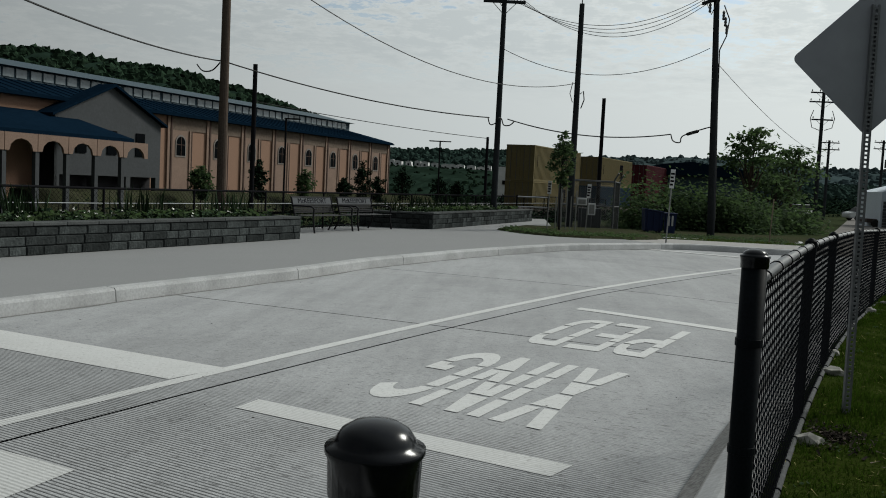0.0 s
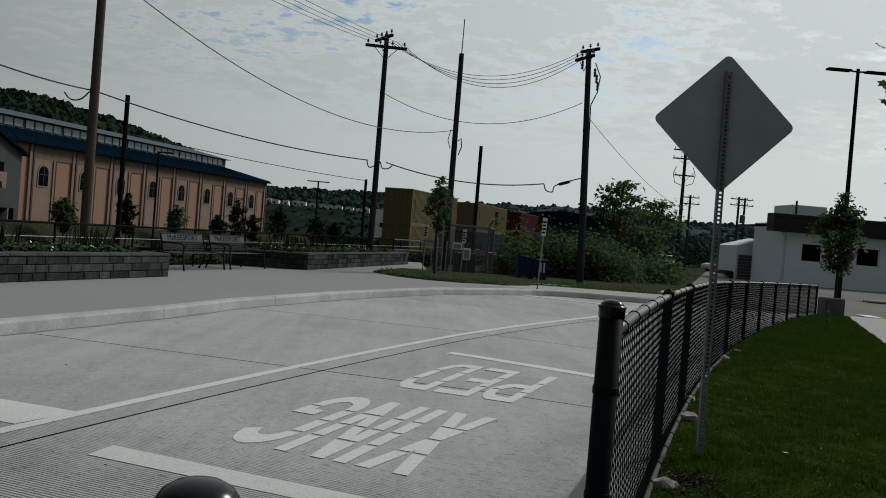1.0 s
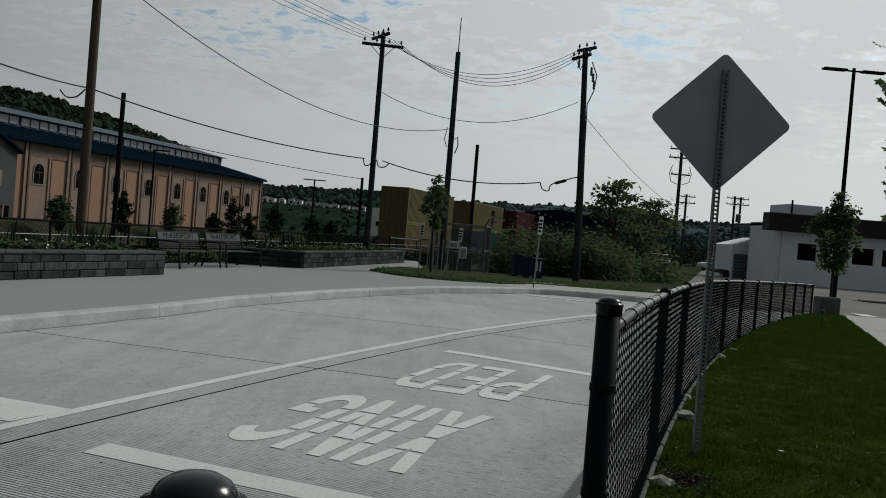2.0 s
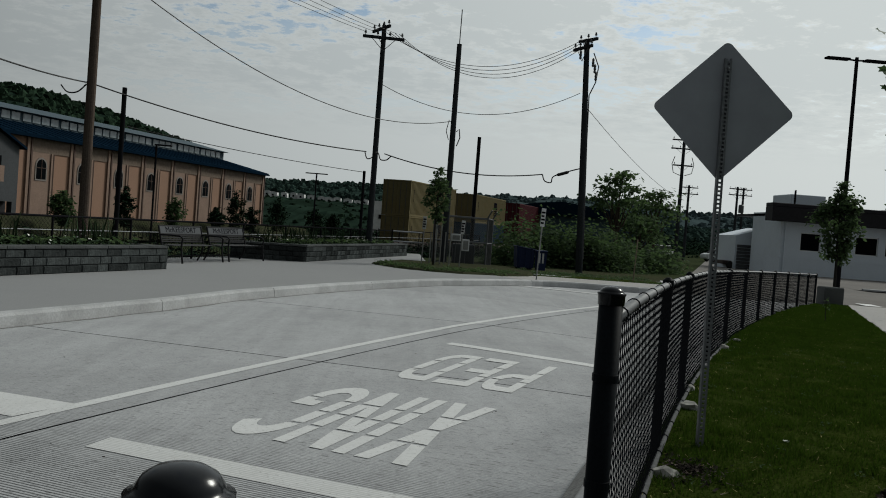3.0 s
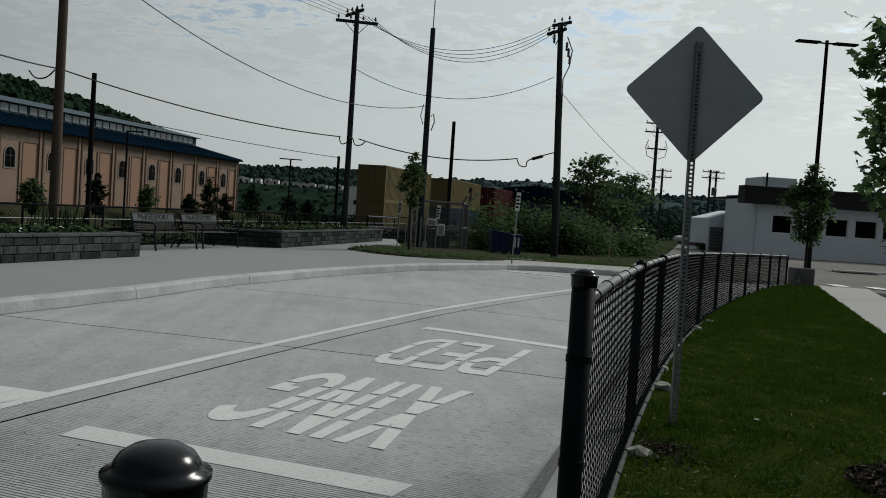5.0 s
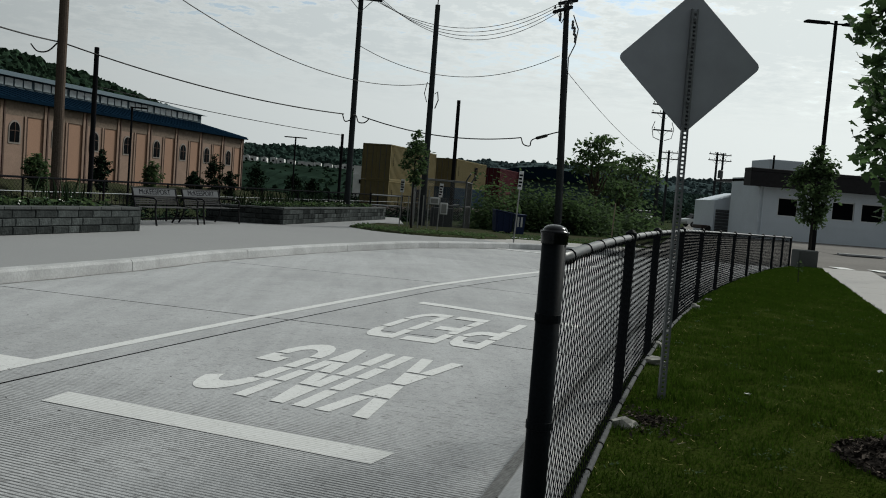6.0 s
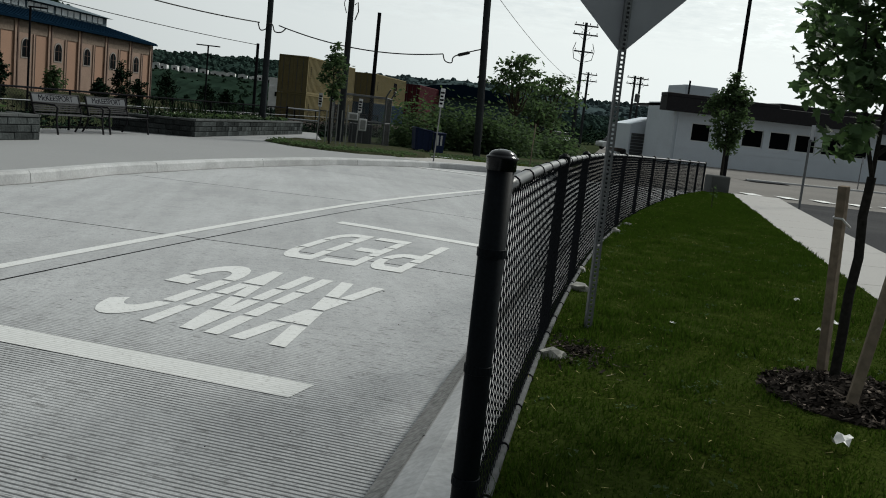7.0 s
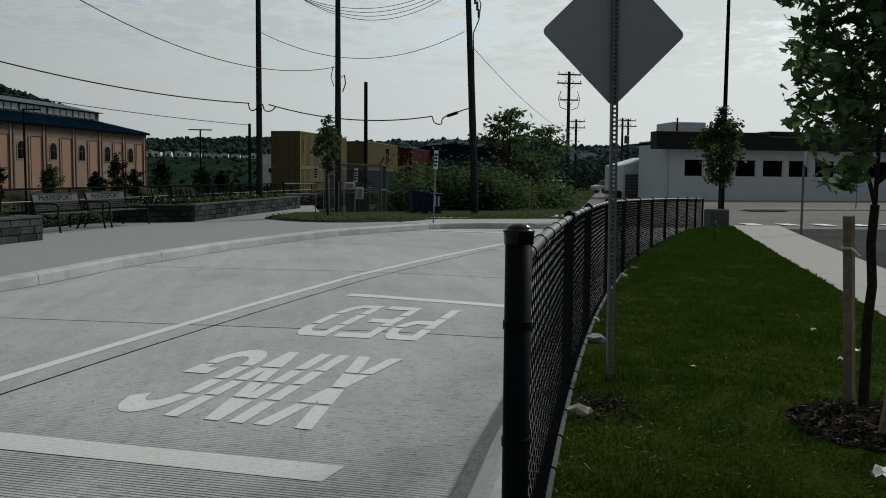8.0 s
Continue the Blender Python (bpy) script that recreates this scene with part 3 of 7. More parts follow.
def strip(bm, left, right, ys, n, lift):
    """A sheet between two edges x(y)."""
    rows = []
    for y in ys:
        a, b = left(y), right(y)
        rows.append([bm.verts.new((a + (b - a) * i / n, y, g(a + (b - a) * i / n, y) + lift)) for i in range(n + 1)])
    for r, q in zip(rows, rows[1:]):
        for i in range(n):
            bm.faces.new((r[i], r[i + 1], q[i + 1], q[i]))


def frange(a, b, step):
    n = max(1, int(round((b - a) / step)))
    return [a + (b - a) * i / n for i in range(n + 1)]


# ---- ground ----
def ground_height(x, y):
    edge = -7.43 + 0.387 * (y - 11.95) - 3.4           # back edge of the plaza; the railway lies lower
    drop = min(max((edge - x) / 2.5, 0), 1)
    return g(x, y) - 0.06 - 1.15 * drop * (3 * drop - 2 * drop * drop) / max(drop, 1e-6) * (1 if drop > 0 else 0)


bm = bmesh.new()
gx = [-3000, -1500, -700, -300, -150, -80, -50] + frange(-40, 45, 1.7) + [55, 70, 90, 130, 200, 400, 800, 1500, 3000]
gy = [-600, -200, -80, -40, -20] + frange(-10, 80, 1.8) + [95, 115, 150, 200, 300, 500, 900, 1600, 3500]
rows = [[bm.verts.new((x, y, ground_height(x, y))) for x in gx] for y in gy]
for r, q in zip(rows, rows[1:]):
    for i in range(len(gx) - 1):
        bm.faces.new((r[i], r[i + 1], q[i + 1], q[i]))
ground = tagged(finish(bm, "ground", M_DIRT, smooth=True), "weedy rough ground reaching to the wooded hills", "ground", kind="structure")

# lane: a dark bed with concrete slabs on it
bm = bmesh.new()
strip(bm, lambda y: kerb_x(y) - 0.05, lambda y: right_x(y) + 0.05, frange(-14, 23.2, 1.2), 10, -0.03)
road = tagged(finish(bm, "road", M_JOINT), "bus lane of pale raked concrete slabs with dark joints", "road", kind="structure")


def across(y0, k):
    """Ends of a joint line across the lane at the lane line's y0, up to the kerb, the lane joint and the far kerb."""
    p = Vector((lane_x(y0), y0))
    t = Vector((0.42 + 0.015 * (y0 - 4.17), 1)).normalized()
    n = Vector((t.y, -t.x))
    lo, hi = 0.0, 0.0
    while p.x - n.x * lo > kerb_x(p.y - n.y * lo) and lo < 9:
        lo += 0.03
    while p.x + n.x * hi < right_x(p.y + n.y * hi) and hi < 9:
        hi += 0.03
    return p - n * lo, p + n * 0.30, p + n * hi


stations = [-9.0, -4.0, 2.0, 8.2, 12.2, 16.2, 20.0]
gap = 0.012
for y0, y1 in zip(stations, stations[1:]):
    a, b = across(y0, 0), across(y1, 0)
    for s in (0, 1):
        bm = bmesh.new()
        p0, p1, q0, q1 = a[s], a[s + 1], b[s], b[s + 1]
        n = (p1 - p0).normalized() * gap
        u = (q0 - p0).normalized() * gap
        rows = []
        for j in range(9):
            f = j / 8
            yy = y0 + (y1 - y0) * f
            c = across(yy, 0)
            lo, hi = c[s], c[s + 1]
            d = (hi - lo).normalized()
            lo, hi = lo + d * gap, hi - d * gap
            sh = u if j == 0 else (-u if j == 8 else Vector((0, 0)))
            rows.append([bm.verts.new(((lo + (hi - lo) * i / 8 + sh).x, (lo + (hi - lo) * i / 8 + sh).y, g(*(lo + (hi - lo) * i / 8 + sh)))) for i in range(9)])
        for r, q in zip(rows, rows[1:]):
            for i in range(8):
                bm.faces.new((r[i], r[i + 1], q[i + 1], q[i]))
        part("slab", bm, M_CONC, road)

# cross street beyond the lane and the side street on the far right
bm = bmesh.new()
strip(bm, lambda y: kerb_x(y) - 0.03 if y < 23.2 else 3.8 + 1.6 * (y - 23.2), lambda y: 11.6 + 0.62 * (y - 23.2) if y > 23.2 else right_x(y) + 0.02, [16.5, 17.5, 18.6, 19.4, 20.2, 21.3, 22.4, 23.19, 23.21, 24.2, 25.2], 12, -0.006)
street_near = tagged(finish(bm, "road_end", M_CONC), "concrete apron where the lane meets the street", "road", kind="structure")
bm = bmesh.new()
strip(bm, lambda y: 6.6 if y < 27 else 8 + (y - 27) * 0.36, lambda y: 60, [25.0, 27, 29, 31, 34, 36.5], 40, -0.03)
strip(bm, lambda y: 12.2 + (y - 36.5) * 0.375, lambda y: 23.5 + (y - 36.5) * 0.40, [36.5, 42, 50, 60, 80, 110, 150], 8, -0.03)
strip(bm, lambda y: 23.5 + (y - 36.5) * 0.02, lambda y: 60, [36.5, 40, 43.7], 20, -0.03)
street = tagged(finish(bm, "street", M_STREET), "old grey patched asphalt street running off to the distance", "street", kind="structure")
bm = bmesh.new()
strip(bm, lambda y: 3.55 + 0.432 * y + 0.0011 * y * y, lambda y: 60, [-14, -8, -4, 0, 4, 8, 12, 16, 20, 24, 25.2], 30, -0.02)
lot = tagged(finish(bm, "parking_lot", M_ASPH), "dark asphalt parking drive beside the sidewalk", "parking lot", kind="structure")


# ---- kerbs, plaza, grass, sidewalk ----
def kerb_run(name, label, path, side, height=0.15, width=0.17, piece=3.0, batter=0.02):
    """Kerb stones along a path; side +1 lays them to the left of the way."""
    top = tagged(empty(name), label, "kerb", kind="structure")
    pts = [Vector((*p, 0)) for p in path]
    seg, acc = [pts[0]], 0.0
    runs = []
    for a, b in zip(pts, pts[1:]):
        acc += (b - a).length
        seg.append(b)
        if acc > piece:
            runs.append(seg); seg, acc = [b], 0.0
    if len(seg) > 1:
        runs.append(seg)
    for run in runs:
        bm = bmesh.new()
        rings = []
        for i, p in enumerate(run):
            d = (run[min(i + 1, len(run) - 1)] - run[max(i - 1, 0)]).normalized()
            n = Vector((-d.y, d.x, 0)) * side
            q = p + d * (0.006 if i == 0 else (-0.006 if i == len(run) - 1 else 0))
            z = g(p.x, p.y)
            prof = [(0.004, -0.05), (batter, height - 0.03)] if batter < 0.1 else [(0.004, -0.05), (0.012, 0.05), (batter, height - 0.01)]
            prof += [(batter + 0.025, height), (width, height + 0.006), (width, -0.05)]
            rings.append([bm.verts.new((q.x + n.x * o, q.y + n.y * o, z + h)) for o, h in prof])
        for r, s in zip(rings, rings[1:]):
            for k in range(len(r) - 1):
                bm.faces.new((r[k], r[k + 1], s[k + 1], s[k]))
        bm.faces.new(rings[0]); bm.faces.new(rings[-1][::-1])
        bmesh.ops.recalc_face_normals(bm, faces=bm.faces)
        part("kerb_stone", bm, M_KERB, top)
    return top


left_path = [(kerb_x(y), y) for y in frange(-12, 23.2, 0.6)] + [(4.15, 23.5), (4.6, 23.72), (5.2, 23.85), (6.0, 23.9), (6.9, 23.95), (7.6, 24.15)]
kerb_run("kerb_plaza", "weathered pale concrete kerb curving along the plaza", left_path, 1)
right_path = [(right_x(y), y) for y in frange(-8, 23.6, 0.7)]
kerb_run("kerb_fence", "pale concrete kerb below the chain-link fence", right_path, -1, 0.14, 0.33, batter=0.16)
kerb_run("kerb_lot", "low concrete kerb at the sidewalk's edge", [(3.50 + 0.432 * y + 0.0011 * y * y, y) for y in frange(-12, 24.5, 1.2)], 1, 0.11, 0.14)


def plaza_back(y):
    return -7.43 + 0.387 * (y - 11.95) - 3.3


bm = bmesh.new()
strip(bm, plaza_back, lambda y: kerb_x(y) - 0.185 if y < 23.2 else (4.0 - 0.9 * (y - 23.2) if y < 26 else 1.2), frange(-12, 40, 1.3), 14, 0.148)
tagged(finish(bm, "pavement", M_PLAZA), "broad pale exposed-aggregate concrete plaza pavement", "pavement", kind="structure")


def grass_edge(y):
    return 2.22 + 0.432 * y + 0.0005 * y * y


bm = bmesh.new()
strip(bm, lambda y: right_x(y) + 0.36, grass_edge, frange(-8, 23.4, 0.8), 14, 0.125)
lawn = tagged(finish(bm, "lawn", M_TURF), "mown green lawn strip behind the fence", "lawn", kind="structure")
walk_top = tagged(empty("sidewalk"), "pale concrete sidewalk slabs along the lawn", "sidewalk", kind="structure")
ws = frange(-9, 24.3, 1.52)
for y0, y1 in zip(ws, ws[1:]):
    b2 = bmesh.new()
    strip(b2, lambda y: grass_edge(y) + 0.01, lambda y: 3.42 + 0.432 * y + 0.0011 * y * y, [y0 + 0.005, (y0 + y1) / 2, y1 - 0.005], 4, 0.12)
    part("slab", b2, M_WALK, walk_top)

bm = bmesh.new()
strip(bm, lambda y: kerb_x(y) - 0.004, lambda y: kerb_x(y) + 0.05 + 0.03 * math.sin(y * 4.3) * math.sin(y * 1.3), frange(-6, 23, 0.2), 2, 0.003)
tagged(finish(bm, "gutter_dirt", M_GUTTER), "thin dark dirt lying along the foot of the kerbs", "dirt", kind="stuff")
# strip that darkens the kerb's sloping face: road dirt plus painted shade
bm = bmesh.new()
rows = []
for y in frange(-6, 23, 0.15):
    d = Vector((right_x(y + 0.1) - right_x(y - 0.1), 0.2, 0)).normalized()
    n = Vector((d.y, -d.x, 0))
    reach = 0.085 + 0.008 * math.sin(y * 3.1) * math.sin(y * 1.7)
    p = Vector((right_x(y), y, 0))
    spill = 0.014 + 0.006 * math.sin(y * 5.3)
    rows.append([bm.verts.new((p.x + n.x * o, p.y + n.y * o, g(p.x, p.y) + h)) for o, h in ((-spill, 0.003), (-0.002, 0.006), (0.008, 0.053), (reach, 0.055 + (reach - 0.012) * 0.56))])
for a, b in zip(rows, rows[1:]):
    for k in range(3):
        bm.faces.new((a[k], a[k + 1], b[k + 1], b[k]))
tagged(finish(bm, "kerb_dirt_shade", M_GUTTER), "brownish road dirt and painted shade on the kerb's sloping face", "dirt", kind="stuff")


# ---- road markings ----
def clip(poly, axis, limit, keep_low):
    out = []
    for a, b in zip(poly, poly[1:] + poly[:1]):
        ina, inb = ((a[axis] <= limit) == keep_low), ((b[axis] <= limit) == keep_low)
        if ina:
            out.append(a)
        if ina != inb:
            k = (limit - a[axis]) / (b[axis] - a[axis])
            out.append((a[0] + (b[0] - a[0]) * k, a[1] + (b[1] - a[1]) * k))
    return out


def arc(cx, cy, rx, ry, a0, a1, w, n=10):
    """Pieces of a thick arc; w is the stroke, in cells."""
    out = []
    for i in range(n):
        t0, t1 = radians(a0 + (a1 - a0) * i / n), radians(a0 + (a1 - a0) * (i + 1) / n)
        out.append([(cx + rx * math.cos(t0), cy + ry * math.sin(t0)), (cx + rx * math.cos(t1), cy + ry * math.sin(t1)),
                    (cx + (rx - w) * math.cos(t1), cy + (ry - w * 0.55) * math.sin(t1)), (cx + (rx - w) * math.cos(t0), cy + (ry - w * 0.55) * math.sin(t0))])
    return out


S = 0.255   # stroke


def bar(x0, y0, x1, y1):
    return [(x0, y0), (x1, y0), (x1, y1), (x0, y1)]


GLYPH = {
    "X": [[(0, 0), (S * 1.1, 0), (1, 1), (1 - S * 1.1, 1)], [(1 - S * 1.1, 0), (1, 0), (S * 1.1, 1), (0, 1)]],
    "I": [bar(0.0, 0, 1.0, 1)],
    "N": [bar(0, 0, S, 1), bar(1 - S, 0, 1, 1), [(0, 1), (S, 1), (1, 0), (1 - S, 0)]],
    "G": arc(0.5, 0.28, 0.5, 0.28, 180, 360, S) + arc(0.5, 0.72, 0.5, 0.28, 20, 180, S) + [bar(0, 0.28, S, 0.72), bar(1 - S, 0.28, 1, 0.46), bar(0.52, 0.36, 1, 0.46)],
    "P": [bar(0, 0, S, 1), bar(0, 0.88, 0.6, 1), bar(0, 0.44, 0.6, 0.56)] + arc(0.6, 0.72, 0.4, 0.28, -90, 90, S),
    "E": [bar(0, 0, S, 1), bar(0, 0.88, 0.95, 1), bar(0, 0.45, 0.8, 0.57), bar(0, 0, 0.95, 0.12)],
    "D": [bar(0, 0, S, 1), bar(0, 0.88, 0.55, 1), bar(0, 0, 0.55, 0.12), bar(1 - S, 0.28, 1, 0.72)] + arc(0.55, 0.72, 0.45, 0.28, 0, 90, S) + arc(0.55, 0.28, 0.45, 0.28, -90, 0, S),
}


def word(name, text, widths, space, origin, across_v, up_v, label, breaks):
    top = tagged(empty(name), label, "road marking", kind="structure")
    u = 0.0
    for ch, wd in zip(text, widths):
        bm = bmesh.new()
        layer = 0
        for poly in GLYPH[ch]:
            straight = abs(poly[0][1] - poly[1][1]) < 1e-6
            layer += 1 if straight else 0
            lo = -0.01
            for cut in list(breaks) + [1.01]:
                piece = clip(clip(poly, 1, lo + 0.012, False), 1, cut - 0.012, True)
                lo = cut
                if len(piece) < 3:
                    continue
                vs = []
                for a, b in piece:
                    q = Vector(origin) + Vector(across_v) * (u + a * wd) + Vector(up_v) * b
                    vs.append(bm.verts.new((q.x, q.y, g(q.x, q.y) + 0.003 + (0.0005 * layer if straight else 0))))
                f = bm.faces.new(vs)
                f.normal_update()
                if f.normal.z < 0:
                    f.normal_flip()
        part("letter", bm, M_PAINT, top)
        u += wd + space
    return top


word("marking_xing", "XING", (0.25, 0.066, 0.258, 0.282), 0.045, (0.905, 6.215), (-1.185, 0.695), (-0.68, -1.64), "white road lettering XING in worn stencilled paint", (0.30, 0.52, 0.74))
word("marking_ped", "PED", (0.285, 0.285, 0.29), 0.04, (1.765, 8.465), (-1.068, 0.57), (-0.67, -1.57), "white road lettering PED in worn stencilled paint", (0.34, 0.68))


def stripe(name, corners, label, nu=8, nv=1):
    bm = bmesh.new()
    drape(bm, corners, nu, nv, 0.003)
    bmesh.ops.recalc_face_normals(bm, faces=bm.faces)
    for f in bm.faces:
        if f.normal.z < 0:
            f.normal_flip()
    return tagged(finish(bm, name, M_PAINT), label, "road marking", kind="structure")


stripe("marking_stop_bar", [(0.25, 3.79), (0.36, 3.97), (-1.46, 4.95), (-1.53, 4.73)], "white transverse crosswalk bar worn on raked concrete", 2, 10)
stripe("marking_yield_bar", [(2.30, 8.57), (2.37, 8.77), (0.80, 9.90), (0.72, 9.73)], "white transverse bar painted across the lane", 2, 10)
stripe("marking_entry_bar", [(-2.19, 5.37), (-1.96, 5.80), (-4.4, 6.95), (-4.6, 6.50)], "wide white bar across the inner lane", 2, 12)
stripe("marking_crosswalk_bar", [(-1.97, 3.10), (-1.86, 3.52), (-2.7, 3.90), (-2.85, 3.50)], "worn white crosswalk bar on raked concrete", 2, 8)
stripe("marking_far_bar", [(5.4, 21.6), (5.5, 21.85), (3.3, 23.0), (3.2, 22.75)], "white bar at the end of the lane", 2, 8)
bm = bmesh.new()
ys = frange(-8, 20.5, 0.4)
rows = []
for y in ys:
    n = Vector((1, -(0.42 + 0.015 * (y - 4.17)))).normalized() * 0.055
    rows.append([bm.verts.new((lane_x(y) + s * n.x, y + s * n.y, g(lane_x(y) + s * n.x, y + s * n.y) + 0.003)) for s in (-1, 1)])
for r, q in zip(rows, rows[1:]):
    bm.faces.new((r[0], r[1], q[1], q[0]))
tagged(finish(bm, "marking_lane_line", M_PAINT), "long thin white lane line curving away", "road marking", kind="structure")
for i in range(9):
    x = 15.2 + i * 1.35
    stripe("marking_zebra_bar", [(x, 27.2), (x + 0.6, 27.25), (x + 0.9, 28.5), (x + 0.3, 28.45)], "worn white zebra bar on asphalt", 1, 3)

# ---- chain-link fence ----
POST_Y = [2.217, 4.7, 6.45, 8.75, 10.95, 13.12, 15.15, 17.2, 19.1, 20.7, 22.1, 23.3]


def fence_base(y):
    return Vector((fence_x(y), y, g(fence_x(y), y) + 0.10 - 0.010 * max(y - 9, 0)))


def post_cap(bm, r, m):
    lathe(bm, [(r + 0.003, -0.030), (r + 0.004, -0.004), (r + 0.006, -0.001), (r + 0.006, 0.003), (r * 1.01, 0.0045), (r * 0.97, 0.0085), (r * 0.82, 0.0145), (r * 0.55, 0.0190), (r * 0.25, 0.0208), (0.001, 0.0212)], 28, m)


def terminal_post(parent, base, height, r=0.0328):
    bm = bmesh.new()
    tube(bm, [base - Vector((0, 0, 0.12)), base + Vector((0, 0, height))], r, 24)
    for f in bm.faces:
        f.smooth = len(f.verts) == 4
    p = part("terminal_post", bm, M_BLACK, parent)
    bm = bmesh.new()
    post_cap(bm, r, Matrix.Translation(base + Vector((0, 0, height))))
    part("cap", bm, M_CAP, p, "glossy domed black cap", smooth=True)
    for h in (0.22, 0.5, 0.78):
        bm = bmesh.new()
        lathe(bm, [(r + 0.001, -0.011), (r + 0.003, -0.010), (r + 0.003, 0.010), (r + 0.001, 0.011)], 20, Matrix.Translation(base + Vector((0, 0, height * h))))
        part("tension_band", bm, M_BLACK, p)
    return p


fence = tagged(empty("chain_link_fence"), "black vinyl-coated chain-link fence curving along the lawn", "fence")
terminal_post(fence, fence_base(POST_Y[0]), 1.035)
for y in POST_Y[1:]:
    b = fence_base(y)
    bm = bmesh.new()
    tube(bm, [b - Vector((0, 0, 0.12)), b + Vector((0, 0, 0.965))], 0.028, 14)
    p = part("line_post", bm, M_BLACK, fence, smooth=False)
    bm = bmesh.new()
    lathe(bm, [(0.030, -0.03), (0.033, 0.0), (0.030, 0.02), (0.012, 0.035)], 14, Matrix.Translation(b + Vector((0, 0, 0.965))))
    part("loop_cap", bm, M_BLACK, p)
TOP, LOW = 0.955, 0.06
fine_y = frange(POST_Y[0], POST_Y[-1], 0.35)
bm = bmesh.new()
tube(bm, [fence_base(y) + Vector((0, 0, TOP)) for y in fine_y], 0.021, 12)
part("top_rail", bm, M_TOPRAIL, fence, smooth=True)
bm = bmesh.new()
tube(bm, [fence_base(y) + Vector((0.028, -0.01, LOW - 0.02)) for y in fine_y], 0.015, 10)
part("bottom_rail", bm, M_RAILGREY, fence, "dull galvanised bottom rail", smooth=True)
for y0, y1 in zip(POST_Y, POST_Y[1:]):
    a, b = fence_base(y0), fence_base(y1)
    length = (b - a).length
    bm = bmesh.new()
    side = Vector((b.y - a.y, a.x - b.x, 0)).normalized()
    pitch = 0.068
    r = 0.0016 if y0 < 8 else 0.0021
    tall = TOP - LOW
    sag = lambda p: Vector((fence_x(p.y) , p.y, p.z))
    for sgn in (1, -1):
        k = -tall
        while k < length:
            u0, u1 = k, k + tall
            v0, v1 = 0.0, tall
            if u0 < 0:
                v0, u0 = -u0, 0.0
            if u1 > length:
                v1 -= u1 - length; u1 = length
            if u1 - u0 > 0.02:
                ps = []
                for q in range(3):
                    f = q / 2
                    u, v = u0 + (u1 - u0) * f, v0 + (v1 - v0) * f
                    if sgn < 0:
                        v = tall - v
                    p = a.lerp(b, u / length)
                    ps.append(Vector((fence_x(p.y), p.y, p.z + LOW + v)) + side * (0.024 + 0.002 * sgn))
                tube(bm, ps, r, 4, caps=False)
            k += pitch
    part("wire_mesh", bm, M_WIRE, fence, "black diamond wire mesh")
for i, y in enumerate(frange(POST_Y[0] + 0.3, 12.0, 0.42)):
    for h, rr in ((TOP, 0.025), (LOW - 0.02, 0.020)):
        c = fence_base(y) + Vector((0.028 if h < 0.5 else 0, -0.01 if h < 0.5 else 0, h))
        d = (fence_base(y + 0.1) - fence_base(y - 0.1)).normalized()
        m = Matrix.Translation(c) @ d.to_track_quat("Z", "Y").to_matrix().to_4x4()
        bm = bmesh.new()
        lathe(bm, [(rr - 0.003, -0.004), (rr, -0.003), (rr, 0.003), (rr - 0.003, 0.004)], 10, m)
        part("tie_wire", bm, M_WIRE, fence)

gate_post = tagged(empty("fence_post"), "black steel fence post with a domed cap standing alone", "fence post")
base = Vector((-0.043, 0.416, g(-0.04, 0.42) + 0.10))
terminal_post(gate_post, base, 1.132 - base.z, 0.0282)

# ---- road sign seen from behind ----
sign = tagged(empty("road_sign"), "back of a diamond road sign on a perforated post", "road sign")
foot, head_p = Vector((1.922, 4.855, 0.10)), Vector((1.990, 5.09, 2.45))
axis = (head_p - foot).normalized()
lean = Matrix.Translation(foot) @ axis.to_track_quat("Z", "Y").to_matrix().to_4x4() @ pose(0, 0, 0, 0, 0, 180)
up_len = (head_p - foot).length
local = Matrix.Translation(foot) @ Matrix(((1, 0, axis.x, 0), (0, 1, axis.y, 0), (0, 0, axis.z, 0), (0, 0, 0, 1)))
bm = bmesh.new()
hw = 0.020
for z0 in frange(-0.1, up_len - 0.03, 0.0254):
    z1 = z0 + 0.0254
    # U-channel: two flanges and a web with a hole in each inch
    for x0, x1 in ((-hw, -0.008), (0.008, hw)):
        box(bm, x0, -0.006, z0, x1, 0.0, z1)
    box(bm, -0.008, -0.006, z0, 0.008, 0.0, z0 + 0.012)
for x0, x1 in ((-hw, -hw + 0.004), (hw - 0.004, hw)):
    box(bm, x0, 0.0, -0.1, x1, 0.022, up_len)
for v in bm.verts:
    v.co = local @ v.co
part("sign_post", bm, M_GALV, sign, "galvanised perforated steel post")
bm = bmesh.new()
half, rad = 0.305, 0.036
outline = []
for cx, cy, a0 in ((half - rad, half - rad, 0), (-half + rad, half - rad, 90), (-half + rad, -half + rad, 180), (half - rad, -half + rad, 270)):
    for k in range(7):
        a = radians(a0 + 15 * k)
        outline.append((cx + rad * math.cos(a), cy + rad * math.sin(a)))
prism(bm, outline, -0.0015, 0.0015, local @ Matrix.Translation((0.0, 0.026, 2.045)) @ pose(0, 0, 0, 90, 0, -3) @ pose(0, 0, 0, 0, 0, 45))
part("panel", bm, M_ALU, sign, "grey bare aluminium panel back")
for z in (1.8, 2.3):
    bm = bmesh.new()
    lathe(bm, [(0.009, 0), (0.009, 0.006), (0.004, 0.010)], 6, local @ Matrix.Translation((0, -0.006, z)) @ pose(0, 0, 0, 90, 0, 0))
    part("bolt", bm, M_GALV, sign)


